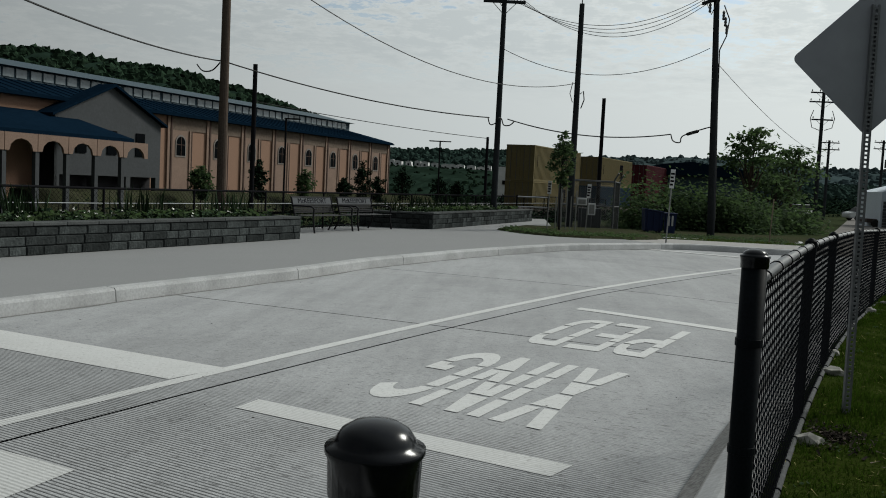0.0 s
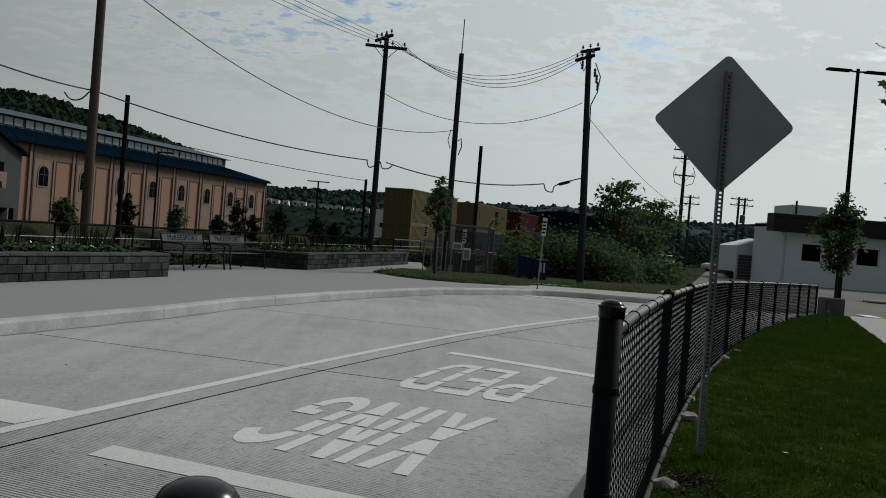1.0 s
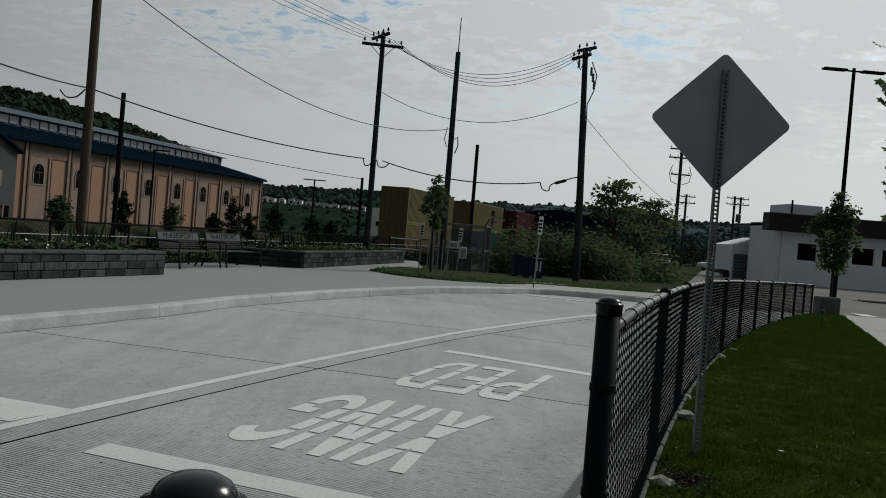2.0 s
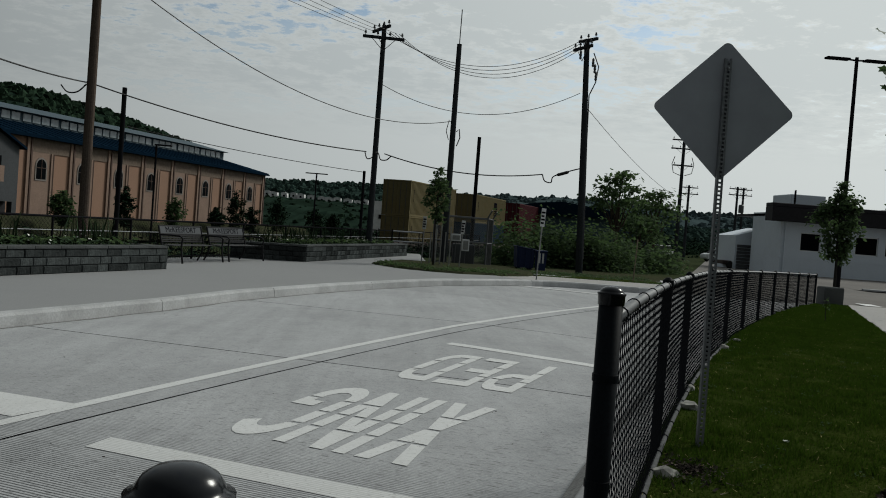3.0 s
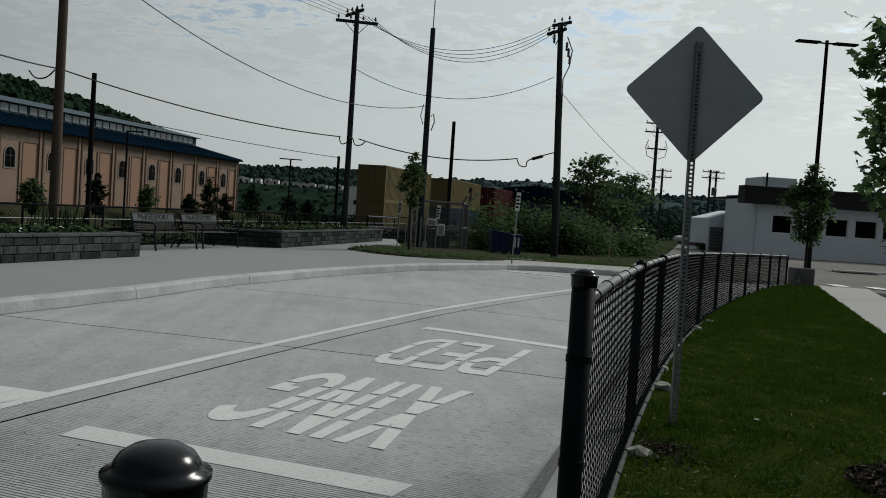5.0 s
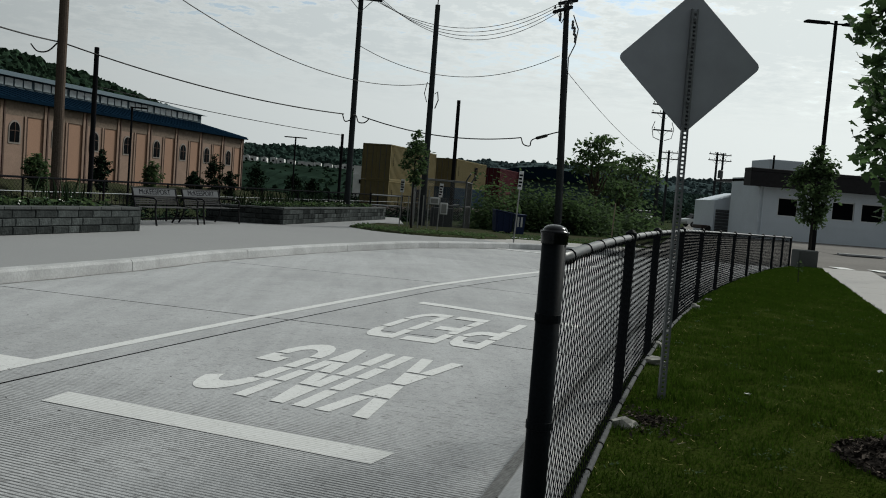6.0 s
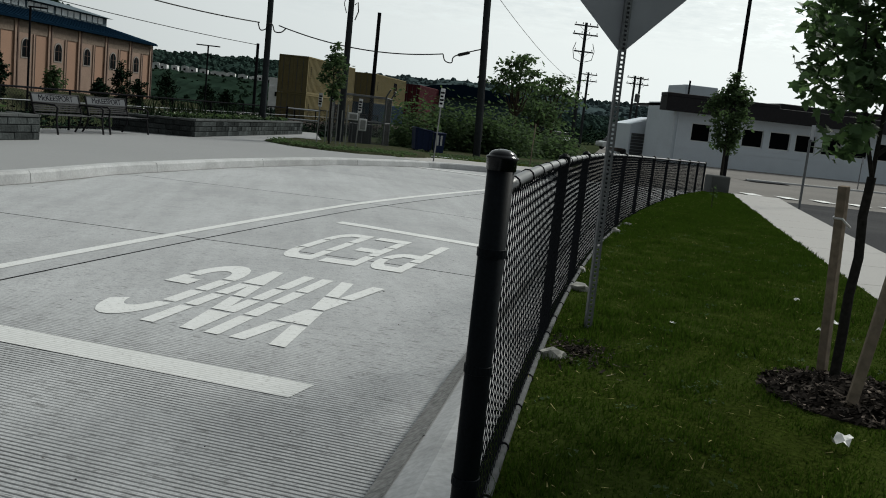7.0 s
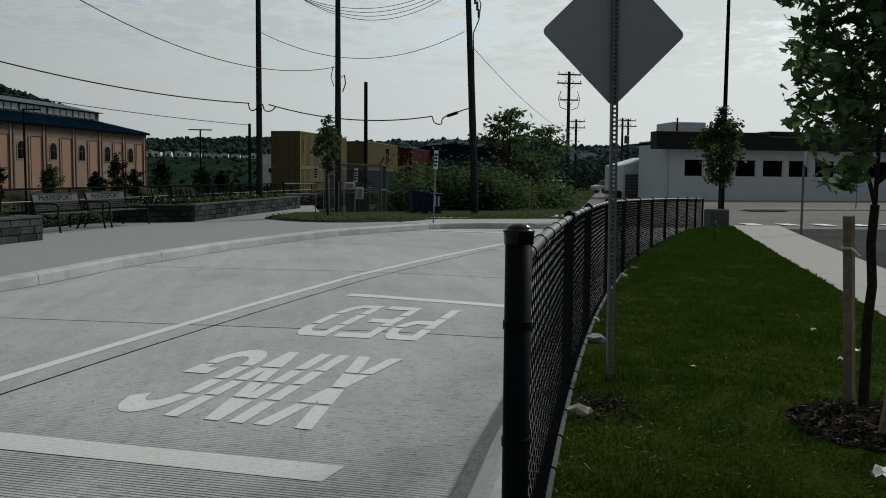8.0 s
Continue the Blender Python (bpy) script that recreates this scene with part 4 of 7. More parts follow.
# ---- leaves and trees ----
LOBES = [(0, -0.1), (0.16, 0.02), (0.48, 0.0), (0.36, 0.22), (0.52, 0.46), (0.26, 0.48), (0.22, 0.72), (0.0, 1.0),
         (-0.22, 0.72), (-0.26, 0.48), (-0.52, 0.46), (-0.36, 0.22), (-0.48, 0.0), (-0.16, 0.02)]
SIMPLE = [(0, 0), (0.3, 0.35), (0.22, 0.75), (0, 1.0), (-0.22, 0.75), (-0.3, 0.35)]
QUAD = [(-0.4, 0), (0.45, 0.1), (0.35, 0.95), (-0.3, 0.85)]


def leaf_mesh(name, spots, size, shape, mat, parent=None, r=rng, droop=0.5):
    """Leaves at the spots, each a small folded polygon turned at random."""
    verts, faces = [], []
    for p in spots:
        s = size * r.uniform(0.6, 1.25)
        yaw, pitch, roll = r.uniform(0, 6.283), r.uniform(-0.5, 1.2) * droop * 2 - 0.2, r.uniform(-0.7, 0.7)
        m = Euler((pitch - 1.2 * droop, roll, yaw)).to_matrix()
        k = len(verts)
        for x, y in shape:
            q = m @ Vector((x * s, y * s, -abs(x) * 0.35 * s))
            verts.append((p[0] + q.x, p[1] + q.y, p[2] + q.z))
        faces.append(tuple(range(k, k + len(shape))))
    me = bpy.data.meshes.new(name)
    me.from_pydata(verts, [], faces)
    me.materials.append(mat)
    ob = new(name, me)
    if parent is not None:
        ob.parent = parent
    return ob


def limb(bm, a, b, r0, r1, wob, r, sides=7, n=4):
    pts, rad = [], []
    for i in range(n + 1):
        f = i / n
        p = Vector(a).lerp(Vector(b), f)
        if 0 < i < n:
            p += Vector((r.uniform(-wob, wob), r.uniform(-wob, wob), r.uniform(-wob, wob)))
        pts.append(p); rad.append(r0 + (r1 - r0) * f)
    tube(bm, pts, rad, sides)
    return pts


def tree(name, label, base, fork, top, radius, n_limbs, n_leaves, leaf, shape, bark, leaf_mat, trunk_r, seed, widest=0.4, low=0.45, taper=0.6):
    """A tapered trunk, limbs that rise from the fork, twigs, and leaves clumped about the twigs."""
    r = random.Random(seed)
    t = tagged(empty(name), label, "tree")
    base = Vector(base)
    bm = bmesh.new()
    height = top - fork
    pts = limb(bm, base - Vector((0, 0, 0.1)), base + Vector((r.uniform(-.03, .03), r.uniform(-.03, .03), fork + height * 0.8)), trunk_r, trunk_r * 0.25, trunk_r * 0.5, r, 10, 7)
    part("trunk", bm, bark, t, smooth=True)
    spots = []
    limbs = bmesh.new()
    for i in range(n_limbs):
        f = (i + r.random() * 0.6) / n_limbs
        z0 = fork + height * 0.72 * f
        a = i * 2.4 + r.uniform(-0.4, 0.4)
        prof = (f / widest if f < widest else (1.02 - f) / (1.02 - widest))
        reach = radius * (low + 0.6 * max(prof, 0) ** (taper if f > widest else 0.6)) * r.uniform(0.75, 1.1)
        s = base + Vector((0, 0, z0))
        e = s + Vector((math.cos(a) * reach, math.sin(a) * reach, reach * r.uniform(0.45, 1.1)))
        e.z = min(e.z, base.z + top)
        lp = limb(limbs, s, e, trunk_r * (0.5 - 0.3 * f), trunk_r * 0.08, reach * 0.06, r, 6, 4)
        for j in range(5):
            q = lp[-1].lerp(lp[1], r.random() * 0.85)
            tw = q + Vector((r.gauss(0, 1), r.gauss(0, 1), r.gauss(0.2, 0.7))).normalized() * radius * r.uniform(0.15, 0.4)
            limb(limbs, q, tw, trunk_r * 0.09, trunk_r * 0.03, 0.01, r, 4, 2)
            per = max(1, int(n_leaves / (n_limbs * 5)))
            for _ in range(per):
                w = q.lerp(tw, r.random() * 1.15)
                sp = radius * 0.13
                spots.append(w + Vector((r.gauss(0, sp), r.gauss(0, sp), r.gauss(0, sp))))
    for _ in range(int(n_leaves * 0.12)):
        f = r.random()
        spots.append(base + Vector((r.gauss(0, radius * 0.13), r.gauss(0, radius * 0.13), fork + height * (0.6 + 0.4 * f))))
    part("branch", limbs, bark, t)
    leaf_mesh("crown", spots, leaf, shape, leaf_mat, t, r)
    return t


def young_maple(base, seed):
    """A slim trunk that forks into upright leaders, with leaves hanging in clusters from their twigs."""
    r = random.Random(seed)
    t = tagged(empty("young_maple_tree"), "young staked maple tree with broad green leaves in a mulch ring", "tree")
    base = Vector(base)
    bm = bmesh.new()
    fork = base + Vector((0.02, 0.01, 1.06))
    limb(bm, base - Vector((0, 0, 0.1)), fork, 0.026, 0.021, 0.008, r, 10, 6)
    part("trunk", bm, M_YBARK, t, smooth=True)
    limbs, spots = bmesh.new(), []
    leaders = [(0.04, 0.3, 2.10, 0.0)]
    for i in range(11):
        high = 0.66 + 1.2 * (i / 10)
        reach = (0.50 if i < 5 else 0.46) * (1 - 0.5 * max(i - 4, 0) / 6)
        leaders.append((reach * r.uniform(0.85, 1.05), i * 2.4 + 3.5 + r.uniform(-0.3, 0.3), high, 0.10 * i))
    for reach, a, high, start in leaders:
        s = fork + Vector((0, 0, min(start, 0.8)))
        e = fork + Vector((math.cos(a) * reach, math.sin(a) * reach, high))
        m = s.lerp(e, 0.5) + Vector((math.cos(a), math.sin(a), -0.3)) * reach * 0.12
        line = smooth([s, m, e], 5)
        tube(limbs, line, [0.012 - 0.0009 * k for k in range(len(line))], 6)
        for k in range(15):
            f = 0.36 + 0.64 * (k + r.random()) / 15
            q = line[min(int(f * (len(line) - 1)), len(line) - 1)]
            tw = q + Vector((r.gauss(0, 1), r.gauss(0, 1), r.gauss(0.1, 0.5))).normalized() * r.uniform(0.06, 0.20)
            limb(limbs, q, tw, 0.0035, 0.0015, 0.006, r, 4, 2)
            for _ in range(r.randint(12, 24)):
                w = q.lerp(tw, r.uniform(0.25, 1.1))
                spots.append(w + Vector((r.gauss(0, 0.04), r.gauss(0, 0.04), r.gauss(-0.03, 0.045))))
    for _ in range(750):
        up = r.uniform(0.35, 1.9)
        wide = 0.19 - 0.05 * up
        spots.append(fork + Vector((r.gauss(0, wide), r.gauss(0, wide), up)))
    part("branch", limbs, M_YBARK, t)
    leaf_mesh("crown", spots, 0.063, LOBES, M_LEAF, t, r, 0.6)


def smooth(points, n=5):
    """A rounded line through the points."""
    p = [Vector(q) for q in points]
    out = []
    for i in range(len(p) - 1):
        a, b, c, d = p[max(i - 1, 0)], p[i], p[i + 1], p[min(i + 2, len(p) - 1)]
        for k in range(n):
            t = k / n
            out.append(0.5 * (2 * b + (c - a) * t + (2 * a - 5 * b + 4 * c - d) * t * t + (3 * b - a - 3 * c + d) * t ** 3))
    return out + [p[-1]]


young_maple((2.88, 3.96, 0.12), 11)
tree("lawn_sapling", "tiny bare sapling in a small mulch patch at the lawn's end", (8.55, 16.6, 0.05), 0.2, 0.45, 0.10, 5, 30, 0.05, SIMPLE, M_YBARK, M_LEAF2, 0.012, 71)
tree("small_street_tree", "small leafy street tree by a concrete block", (15.2, 29.3, -0.2), 1.3, 4.1, 0.74, 20, 3000, 0.15, SIMPLE, M_YBARK, M_LEAF2, 0.06, 21)
tree("sapling_tree", "slender sapling in the planting bed beside the posts", (1.32, 28.0, 0.0), 1.45, 3.25, 0.46, 14, 1000, 0.13, SIMPLE, M_YBARK, M_LEAF2, 0.035, 31)
def open_tree(label, base, fork, top, radius, pads, seed):
    """A wild tree whose bare limbs end in flat pads of leaves, with sky between them."""
    r = random.Random(seed)
    t = tagged(empty("tree_of_heaven"), label, "tree")
    base = Vector(base)
    crotch = base + Vector((0.1, 0, fork * 0.7))
    bm = bmesh.new()
    limb(bm, base - Vector((0, 0, 0.1)), crotch, 0.13, 0.09, 0.04, r, 9, 4)
    part("trunk", bm, M_BARK, t, smooth=True)
    limbs, spots = bmesh.new(), []
    for i in range(pads):
        a, q = i * 2.4 + r.uniform(-0.3, 0.3), radius * math.sqrt((i + 0.5) / pads)
        high = base.z + fork + (top - fork) * (1 - 0.75 * (q / radius) ** 2) * r.uniform(0.72, 1.0)
        e = Vector((base.x + math.cos(a) * q, base.y + math.sin(a) * q, high))
        lp = limb(limbs, crotch, e, 0.055, 0.015, 0.12, r, 6, 4)
        w = radius * r.uniform(0.20, 0.32)
        for _ in range(75):
            spots.append(e + Vector((r.gauss(0, w), r.gauss(0, w), r.gauss(0, w * 0.30) - 0.05)))
        for _ in range(14):
            spots.append(lp[3].lerp(e, r.random()) + Vector((r.gauss(0, 0.2), r.gauss(0, 0.2), r.gauss(0, 0.12))))
    part("branch", limbs, M_BARK, t)
    leaf_mesh("crown", spots, 0.27, SIMPLE, M_LEAF2, t, r)


open_tree("wild tree with flat open crown behind the shrubs", (12.1, 48, -0.3), 2.9, 5.6, 1.35, 13, 41)
open_tree("lower wild tree with open crown behind the shrubs", (16.3, 55, -0.3), 2.6, 5.2, 1.6, 13, 43)
open_tree("low wild tree with open crown behind the shrubs", (14.4, 52, -0.3), 1.2, 3.7, 1.6, 13, 47)

mulch = bmesh.new()
for _ in range(1500):
    a, q = rng.uniform(0, 6.283), math.sqrt(rng.random()) * 0.45
    x, y = 2.87 + math.cos(a) * q * 1.0, 3.74 + math.sin(a) * q
    m = Matrix.Translation((x, y, g(x, y) + 0.13 + 0.05 * (1 - (q / 0.45) ** 2) + rng.uniform(0, 0.012))) @ pose(0, 0, 0, rng.uniform(-35, 35), rng.uniform(-35, 35), rng.uniform(0, 360))
    l, w = rng.uniform(0.012, 0.04), rng.uniform(0.003, 0.008)
    vs = [mulch.verts.new(m @ Vector(c)) for c in ((-l, -w, 0), (l, -w, 0.002), (l * 0.8, w, 0), (-l, w, 0.003))]
    mulch.faces.new(vs)
lathe(mulch, [(0.45, 0.0), (0.43, 0.012), (0.26, 0.036), (0.01, 0.05)], 24, Matrix.Translation((2.87, 3.74, g(2.8, 3.8) + 0.122)))
tagged(finish(mulch, "mulch_ring", M_MULCH), "ring of brown bark mulch round the young tree", "mulch", kind="stuff")

for a, b in (((2.96, 4.17, 0.05), (2.86, 4.11, 1.12)), ((2.68, 3.56, 0.05), (2.80, 3.50, 1.17))):
    bm = bmesh.new()
    box(bm, -0.022, -0.022, 0, 0.022, 0.022, (Vector(b) - Vector(a)).length, Matrix.Translation(a) @ (Vector(b) - Vector(a)).to_track_quat("Z", "Y").to_matrix().to_4x4(), 0.003)
    st = tagged(empty("tree_stake"), "weathered square wooden stake leaning beside the young tree", "stake", "tree stakes")
    part("stake_post", bm, M_STAKE, st)
    bm = bmesh.new()
    c = Vector(b) - Vector((0, 0, 0.16))
    tube(bm, [c + Vector((0.03, 0, 0)), c + Vector((0, 0.03, 0.01)), c + Vector((-0.03, 0, 0)), c + Vector((0, -0.03, 0.0)), c + Vector((0.05, -0.03, -0.04))], 0.006, 6)
    part("tie", bm, M_PLASTIC, st, "white plastic tie")


# ---- planters of split-face block ----
def wall_blocks(parent, a, b, courses, tall, thick=0.25, seed=1):
    """A run of blocks from a to b (x, y), with caps on top, standing on the pavement."""
    r = random.Random(seed)
    a, b = Vector((*a, 0)), Vector((*b, 0))
    d = (b - a).normalized()
    n = Vector((d.y, -d.x, 0))
    length = (b - a).length
    m0 = Matrix(((d.x, n.x, 0, 0), (d.y, n.y, 0, 0), (0, 0, 1, 0), (0, 0, 0, 1)))
    shapes = {}
    for w in (0.30, 0.42, 0.55):
        bm = bmesh.new()
        box(bm, 0, -thick, 0, w - 0.008, 0, tall - 0.008)
        face = [f for f in bm.faces if f.normal.y > 0.9 or all(v.co.y > -0.001 for v in f.verts)]
        res = bmesh.ops.inset_region(bm, faces=face, thickness=0.018, depth=0.0)
        for f in face:
            for v in f.verts:
                v.co.y += 0.016 + r.uniform(-0.004, 0.006)
        me = bpy.data.meshes.new("block")
        bm.normal_update(); bm.to_mesh(me); bm.free()
        me.materials.append(M_STONE)
        shapes[w] = me
    for c in range(courses):
        u = -r.uniform(0, 0.25)
        while u < length - 0.05:
            w = r.choice((0.30, 0.42, 0.55))
            u0, u1 = max(u, 0), min(u + w, length)
            if u1 - u0 > 0.06:
                p = a + d * u0
                q = a + d * (u0 + u1) / 2
                ob = new("block", shapes[w])
                ob.parent = parent
                ob.matrix_basis = Matrix.Translation((p.x, p.y, g(q.x, q.y) + 0.148 + c * tall)) @ m0 @ Matrix.Translation((0, r.uniform(-0.006, 0.008), 0)) @ Matrix.Diagonal(((u1 - u0) / w, 1, 1, 1))
            u += w
    u = 0.0
    while u < length - 0.02:
        u1 = min(u + 0.62, length)
        bm = bmesh.new()
        box(bm, 0, -thick - 0.02, 0, u1 - u - 0.006, 0.035, 0.055, None, 0.008)
        p, q = a + d * u, a + d * (u + u1) / 2
        ob = part("cap_stone", bm, M_COPING, parent)
        ob.matrix_basis = Matrix.Translation((p.x, p.y, g(q.x, q.y) + 0.149 + courses * tall)) @ m0
        u = u1


def along(y, off=0.0):
    """A point on the planters' front line, off metres behind it."""
    p = Vector((-7.43 + 0.387 * (y - 11.95), y, 0)) - SIDE * off
    return (p.x, p.y)


def shrubs(name, label, spots, mat, n, size, spread, shape=QUAD, seed=3, height=0.35):
    r = random.Random(seed)
    pts = []
    for x, y, z, s in spots:
        for _ in range(int(n * s)):
            q, a, el = r.random() ** 0.4, r.uniform(0, 6.283), math.asin(r.uniform(-0.15, 1))
            bump = 1 + 0.25 * math.sin(3 * a + x) * math.sin(4 * el + y)
            pts.append((x + spread * 1.7 * s * q * bump * math.cos(a) * math.cos(el), y + spread * 1.7 * s * q * bump * math.sin(a) * math.cos(el), z + 1.9 * height * s * q * bump * max(math.sin(el), 0.0)))
    ob = leaf_mesh(name, pts, size, shape, mat, None, r, 0.25)
    return tagged(ob, label, "plants", kind="stuff")


def planter(label, front, back_depth, seed):
    t = tagged(empty("planter"), label, "planter", "block planters")
    a, b = Vector((*front[0], 0)), Vector((*front[1], 0))
    d = (b - a).normalized(); n = Vector((-d.y, d.x, 0))
    c, e = b + n * back_depth, a + n * back_depth
    wall_blocks(t, a[:2], b[:2], 3, 0.148, seed=seed)
    wall_blocks(t, b[:2], c[:2], 3, 0.148, seed=seed + 1)
    wall_blocks(t, c[:2], e[:2], 3, 0.148, seed=seed + 3)
    wall_blocks(t, e[:2], a[:2], 3, 0.148, seed=seed + 2)
    bm = bmesh.new()
    drape(bm, [tuple((p)[:2]) for p in (a + n * .2 + d * .2, b + n * .2 - d * .2, c - n * .2 - d * .2, e - n * .2 + d * .2)], 10, 4, 0.54)
    bmesh.ops.recalc_face_normals(bm, faces=bm.faces)
    part("soil", bm, M_MULCH, t, "dark planting soil")
    r = random.Random(seed + 9)
    spots, tall, white, pale = [], [], [], []
    L = (b - a).length
    for k in range(int(L * 15)):
        p = a + d * r.uniform(0.35, L - 0.35) + n * r.uniform(0.4, back_depth - 0.4)
        spots.append((p.x, p.y, g(p.x, p.y) + 0.55, r.uniform(0.5, 1.1)))
    shrubs("planter_plants", "dark green perennials filling the block planter", spots, M_PERENNIAL, 80, 0.10, 0.22, SIMPLE, seed, 0.13)
    verts, faces = [], []
    for k in range(int(L * 90)):
        p = a + d * r.uniform(0.3, L - 0.3) + n * r.uniform(0.4, back_depth - 0.3)
        cl = 0.5 + 0.5 * math.sin(p.y * 2.1 + p.x)
        z = g(p.x, p.y) + 0.54
        h = r.uniform(0.35, 0.75) if cl > 0.8 and (p - a).dot(n) > 0.9 else r.uniform(0.12, 0.28)
        ang = r.uniform(0, 6.28); lean_v = Vector((math.cos(ang), math.sin(ang), 0)) * h * r.uniform(0.05, 0.3)
        w = Vector((-math.sin(ang), math.cos(ang), 0)) * 0.012
        k0 = len(verts)
        base_p = Vector((p.x, p.y, z))
        for q in (base_p - w, base_p + w, base_p + Vector((0, 0, h * .6)) + lean_v * .4 + w * .8, base_p + Vector((0, 0, h)) + lean_v, base_p + Vector((0, 0, h * .6)) + lean_v * .4 - w * .8):
            verts.append(q[:])
        faces.append(tuple(range(k0, k0 + 5)))
        if r.random() < 0.3 and (p - a).dot(n) < 1.3:
            for _ in range(5):
                pale.append((p.x + r.gauss(0, 0.09), p.y + r.gauss(0, 0.09), z + r.uniform(0.05, 0.26)))
        if r.random() < 0.2:
            white.append((p.x + r.gauss(0, 0.05), p.y + r.gauss(0, 0.05), z + r.uniform(0.12, 0.3)))
    me = bpy.data.meshes.new("tall_grass"); me.from_pydata(verts, [], faces); me.materials.append(M_PERENNIAL)
    tagged(new("tall_grass", me), "tall ornamental grass blades in the block planter", "grass", kind="stuff")
    tagged(leaf_mesh("pale_leaves", pale, 0.13, SIMPLE, M_PALELEAF, None, r, 0.2), "pale green broad leaves along the planter's front", "plants", kind="stuff")
    tagged(leaf_mesh("white_flower", white, 0.045, QUAD, M_FLOWER, None, r), "small whitish flowers among the planter's leaves", "flowers", kind="stuff")
    return t


planter("long planter of grey split-face blocks full of perennials", (along(-2), along(18.86)), 2.2, 101)
planter("second grey block planter with grasses and perennials", ((-2.52, 25.75), (0.55, 36.4)), 2.4, 131)


# ---- benches ----
def glyphs(text, size, mat, name, parent, m, extrude=0.002):
    cu = bpy.data.curves.new(name, "FONT")
    cu.body, cu.size, cu.align_x, cu.align_y, cu.extrude = text, size, "CENTER", "CENTER", extrude
    tmp = bpy.data.objects.new("tmp_text", cu)
    scene.collection.objects.link(tmp)
    bpy.context.view_layer.update()
    me = bpy.data.meshes.new_from_object(tmp.evaluated_get(bpy.context.evaluated_depsgraph_get()))
    bpy.data.objects.remove(tmp)
    me.materials.append(mat)
    ob = new(name, me)
    ob.parent = parent
    ob.matrix_basis = m
    return ob


def bench(length=1.9):
    """Built facing -y with its front feet at y = 0, from x = 0 to length."""
    t = empty("bench")
    for x in (0.06, length - 0.06):
        bm = bmesh.new()
        tube(bm, [(x, -0.16, 0.0), (x, -0.12, 0.22), (x, -0.10, 0.40)], 0.024, 8)
        part("front_leg", bm, M_BENCH, t)
        bm = bmesh.new()
        tube(bm, [(x, 0.62, 0.0), (x, 0.50, 0.20), (x, 0.46, 0.42), (x, 0.53, 0.66), (x, 0.59, 0.88)], 0.024, 8)
        part("rear_leg", bm, M_BENCH, t)
    for x in (0.06, length - 0.06):
        bm = bmesh.new()
        tube(bm, [(x, 0.52, 0.66), (x, 0.22, 0.67), (x, -0.05, 0.66), (x, -0.12, 0.61), (x, -0.10, 0.40)], 0.023, 8)
        part("armrest", bm, M_BENCH, t)
    for k in range(12):
        y = -0.13 + 0.051 * k
        bm = bmesh.new()
        box(bm, 0.03, y, 0.425 - 0.012 * math.sin(k / 11 * math.pi), length - 0.03, y + 0.038, 0.435 - 0.012 * math.sin(k / 11 * math.pi), None, 0.003)
        part("seat_slat", bm, M_BENCH, t)
    tilt = Matrix.Translation((0, 0.475, 0.46)) @ pose(0, 0, 0, -15.5, 0, 0)
    for z in (0.02, 0.07, 0.12, 0.17):
        bm = bmesh.new()
        box(bm, 0.05, -0.006, z, length - 0.05, 0.006, z + 0.034, tilt, 0.002)
        part("back_slat", bm, M_BENCH, t)
    for z in (0.21, 0.42):
        bm = bmesh.new()
        box(bm, 0.03, -0.012, z, length - 0.03, 0.012, z + 0.028, tilt, 0.004)
        part("back_rail", bm, M_BENCH, t)
    bm = bmesh.new()
    box(bm, 0.08, -0.004, 0.242, length - 0.08, 0.004, 0.416, tilt)
    panel = part("name_panel", bm, M_BENCHPANEL, t, "pale panel with the cut-out word McKEESPORT")
    glyphs("McKEESPORT", 0.205, M_MARK, "lettering", panel, tilt @ Matrix.Translation((length / 2, -0.006, 0.329)) @ pose(0, 0, 0, 90, 0, 0) @ Matrix.Diagonal((1.08, 0.95, 1, 1)))
    return t


first = bench()
turn = Matrix(((RAIL.x, -SIDE.x, 0, 0), (RAIL.y, -SIDE.y, 0, 0), (0, 0, 1, 0), (0, 0, 0, 1)))
tagged(first, "black steel slat bench with curved arms and lettered back", "bench", "benches on the plaza")
p = Vector((-5.18, 21.35))
first.matrix_basis = Matrix.Translation((p.x, p.y, g(p.x, p.y) + 0.148)) @ turn
q = p + Vector((RAIL.x, RAIL.y)) * 2.08
copy_thing(first, Matrix.Translation((q.x, q.y, g(q.x, q.y) + 0.148)) @ turn)

# ---- railing along the back of the plaza ----
railing = tagged(empty("railing"), "black steel railing with pale lower rail behind the planters", "railing")
back = [Vector((*along(y, 2.55), 0)) for y in frange(-6, 50, 2.4)]
for p in back:
    bm = bmesh.new()
    z = g(p.x, p.y) + 0.05
    tube(bm, [(p.x, p.y, z - 0.6), (p.x, p.y, z + 1.12)], 0.026, 10)
    part("rail_post", bm, M_DARKPOST, railing)
for h, r, mt in ((1.10, 0.024, M_DARKPOST), (0.80, 0.012, M_GALV), (0.18, 0.016, M_DARKPOST)):
    bm = bmesh.new()
    tube(bm, [(p.x, p.y, g(p.x, p.y) + 0.05 + h) for p in back], r, 8)
    part("rail", bm, mt, railing)
bm = bmesh.new()
for a, b in zip(back, back[1:]):
    for k in range(1, 17):
        c = a.lerp(b, k / 17)
        z = g(c.x, c.y) + 0.05
        tube(bm, [(c.x, c.y, z + 0.18), (c.x, c.y, z + 0.80)], 0.007, 4, caps=False)
part("baluster", bm, M_DARKPOST, railing)


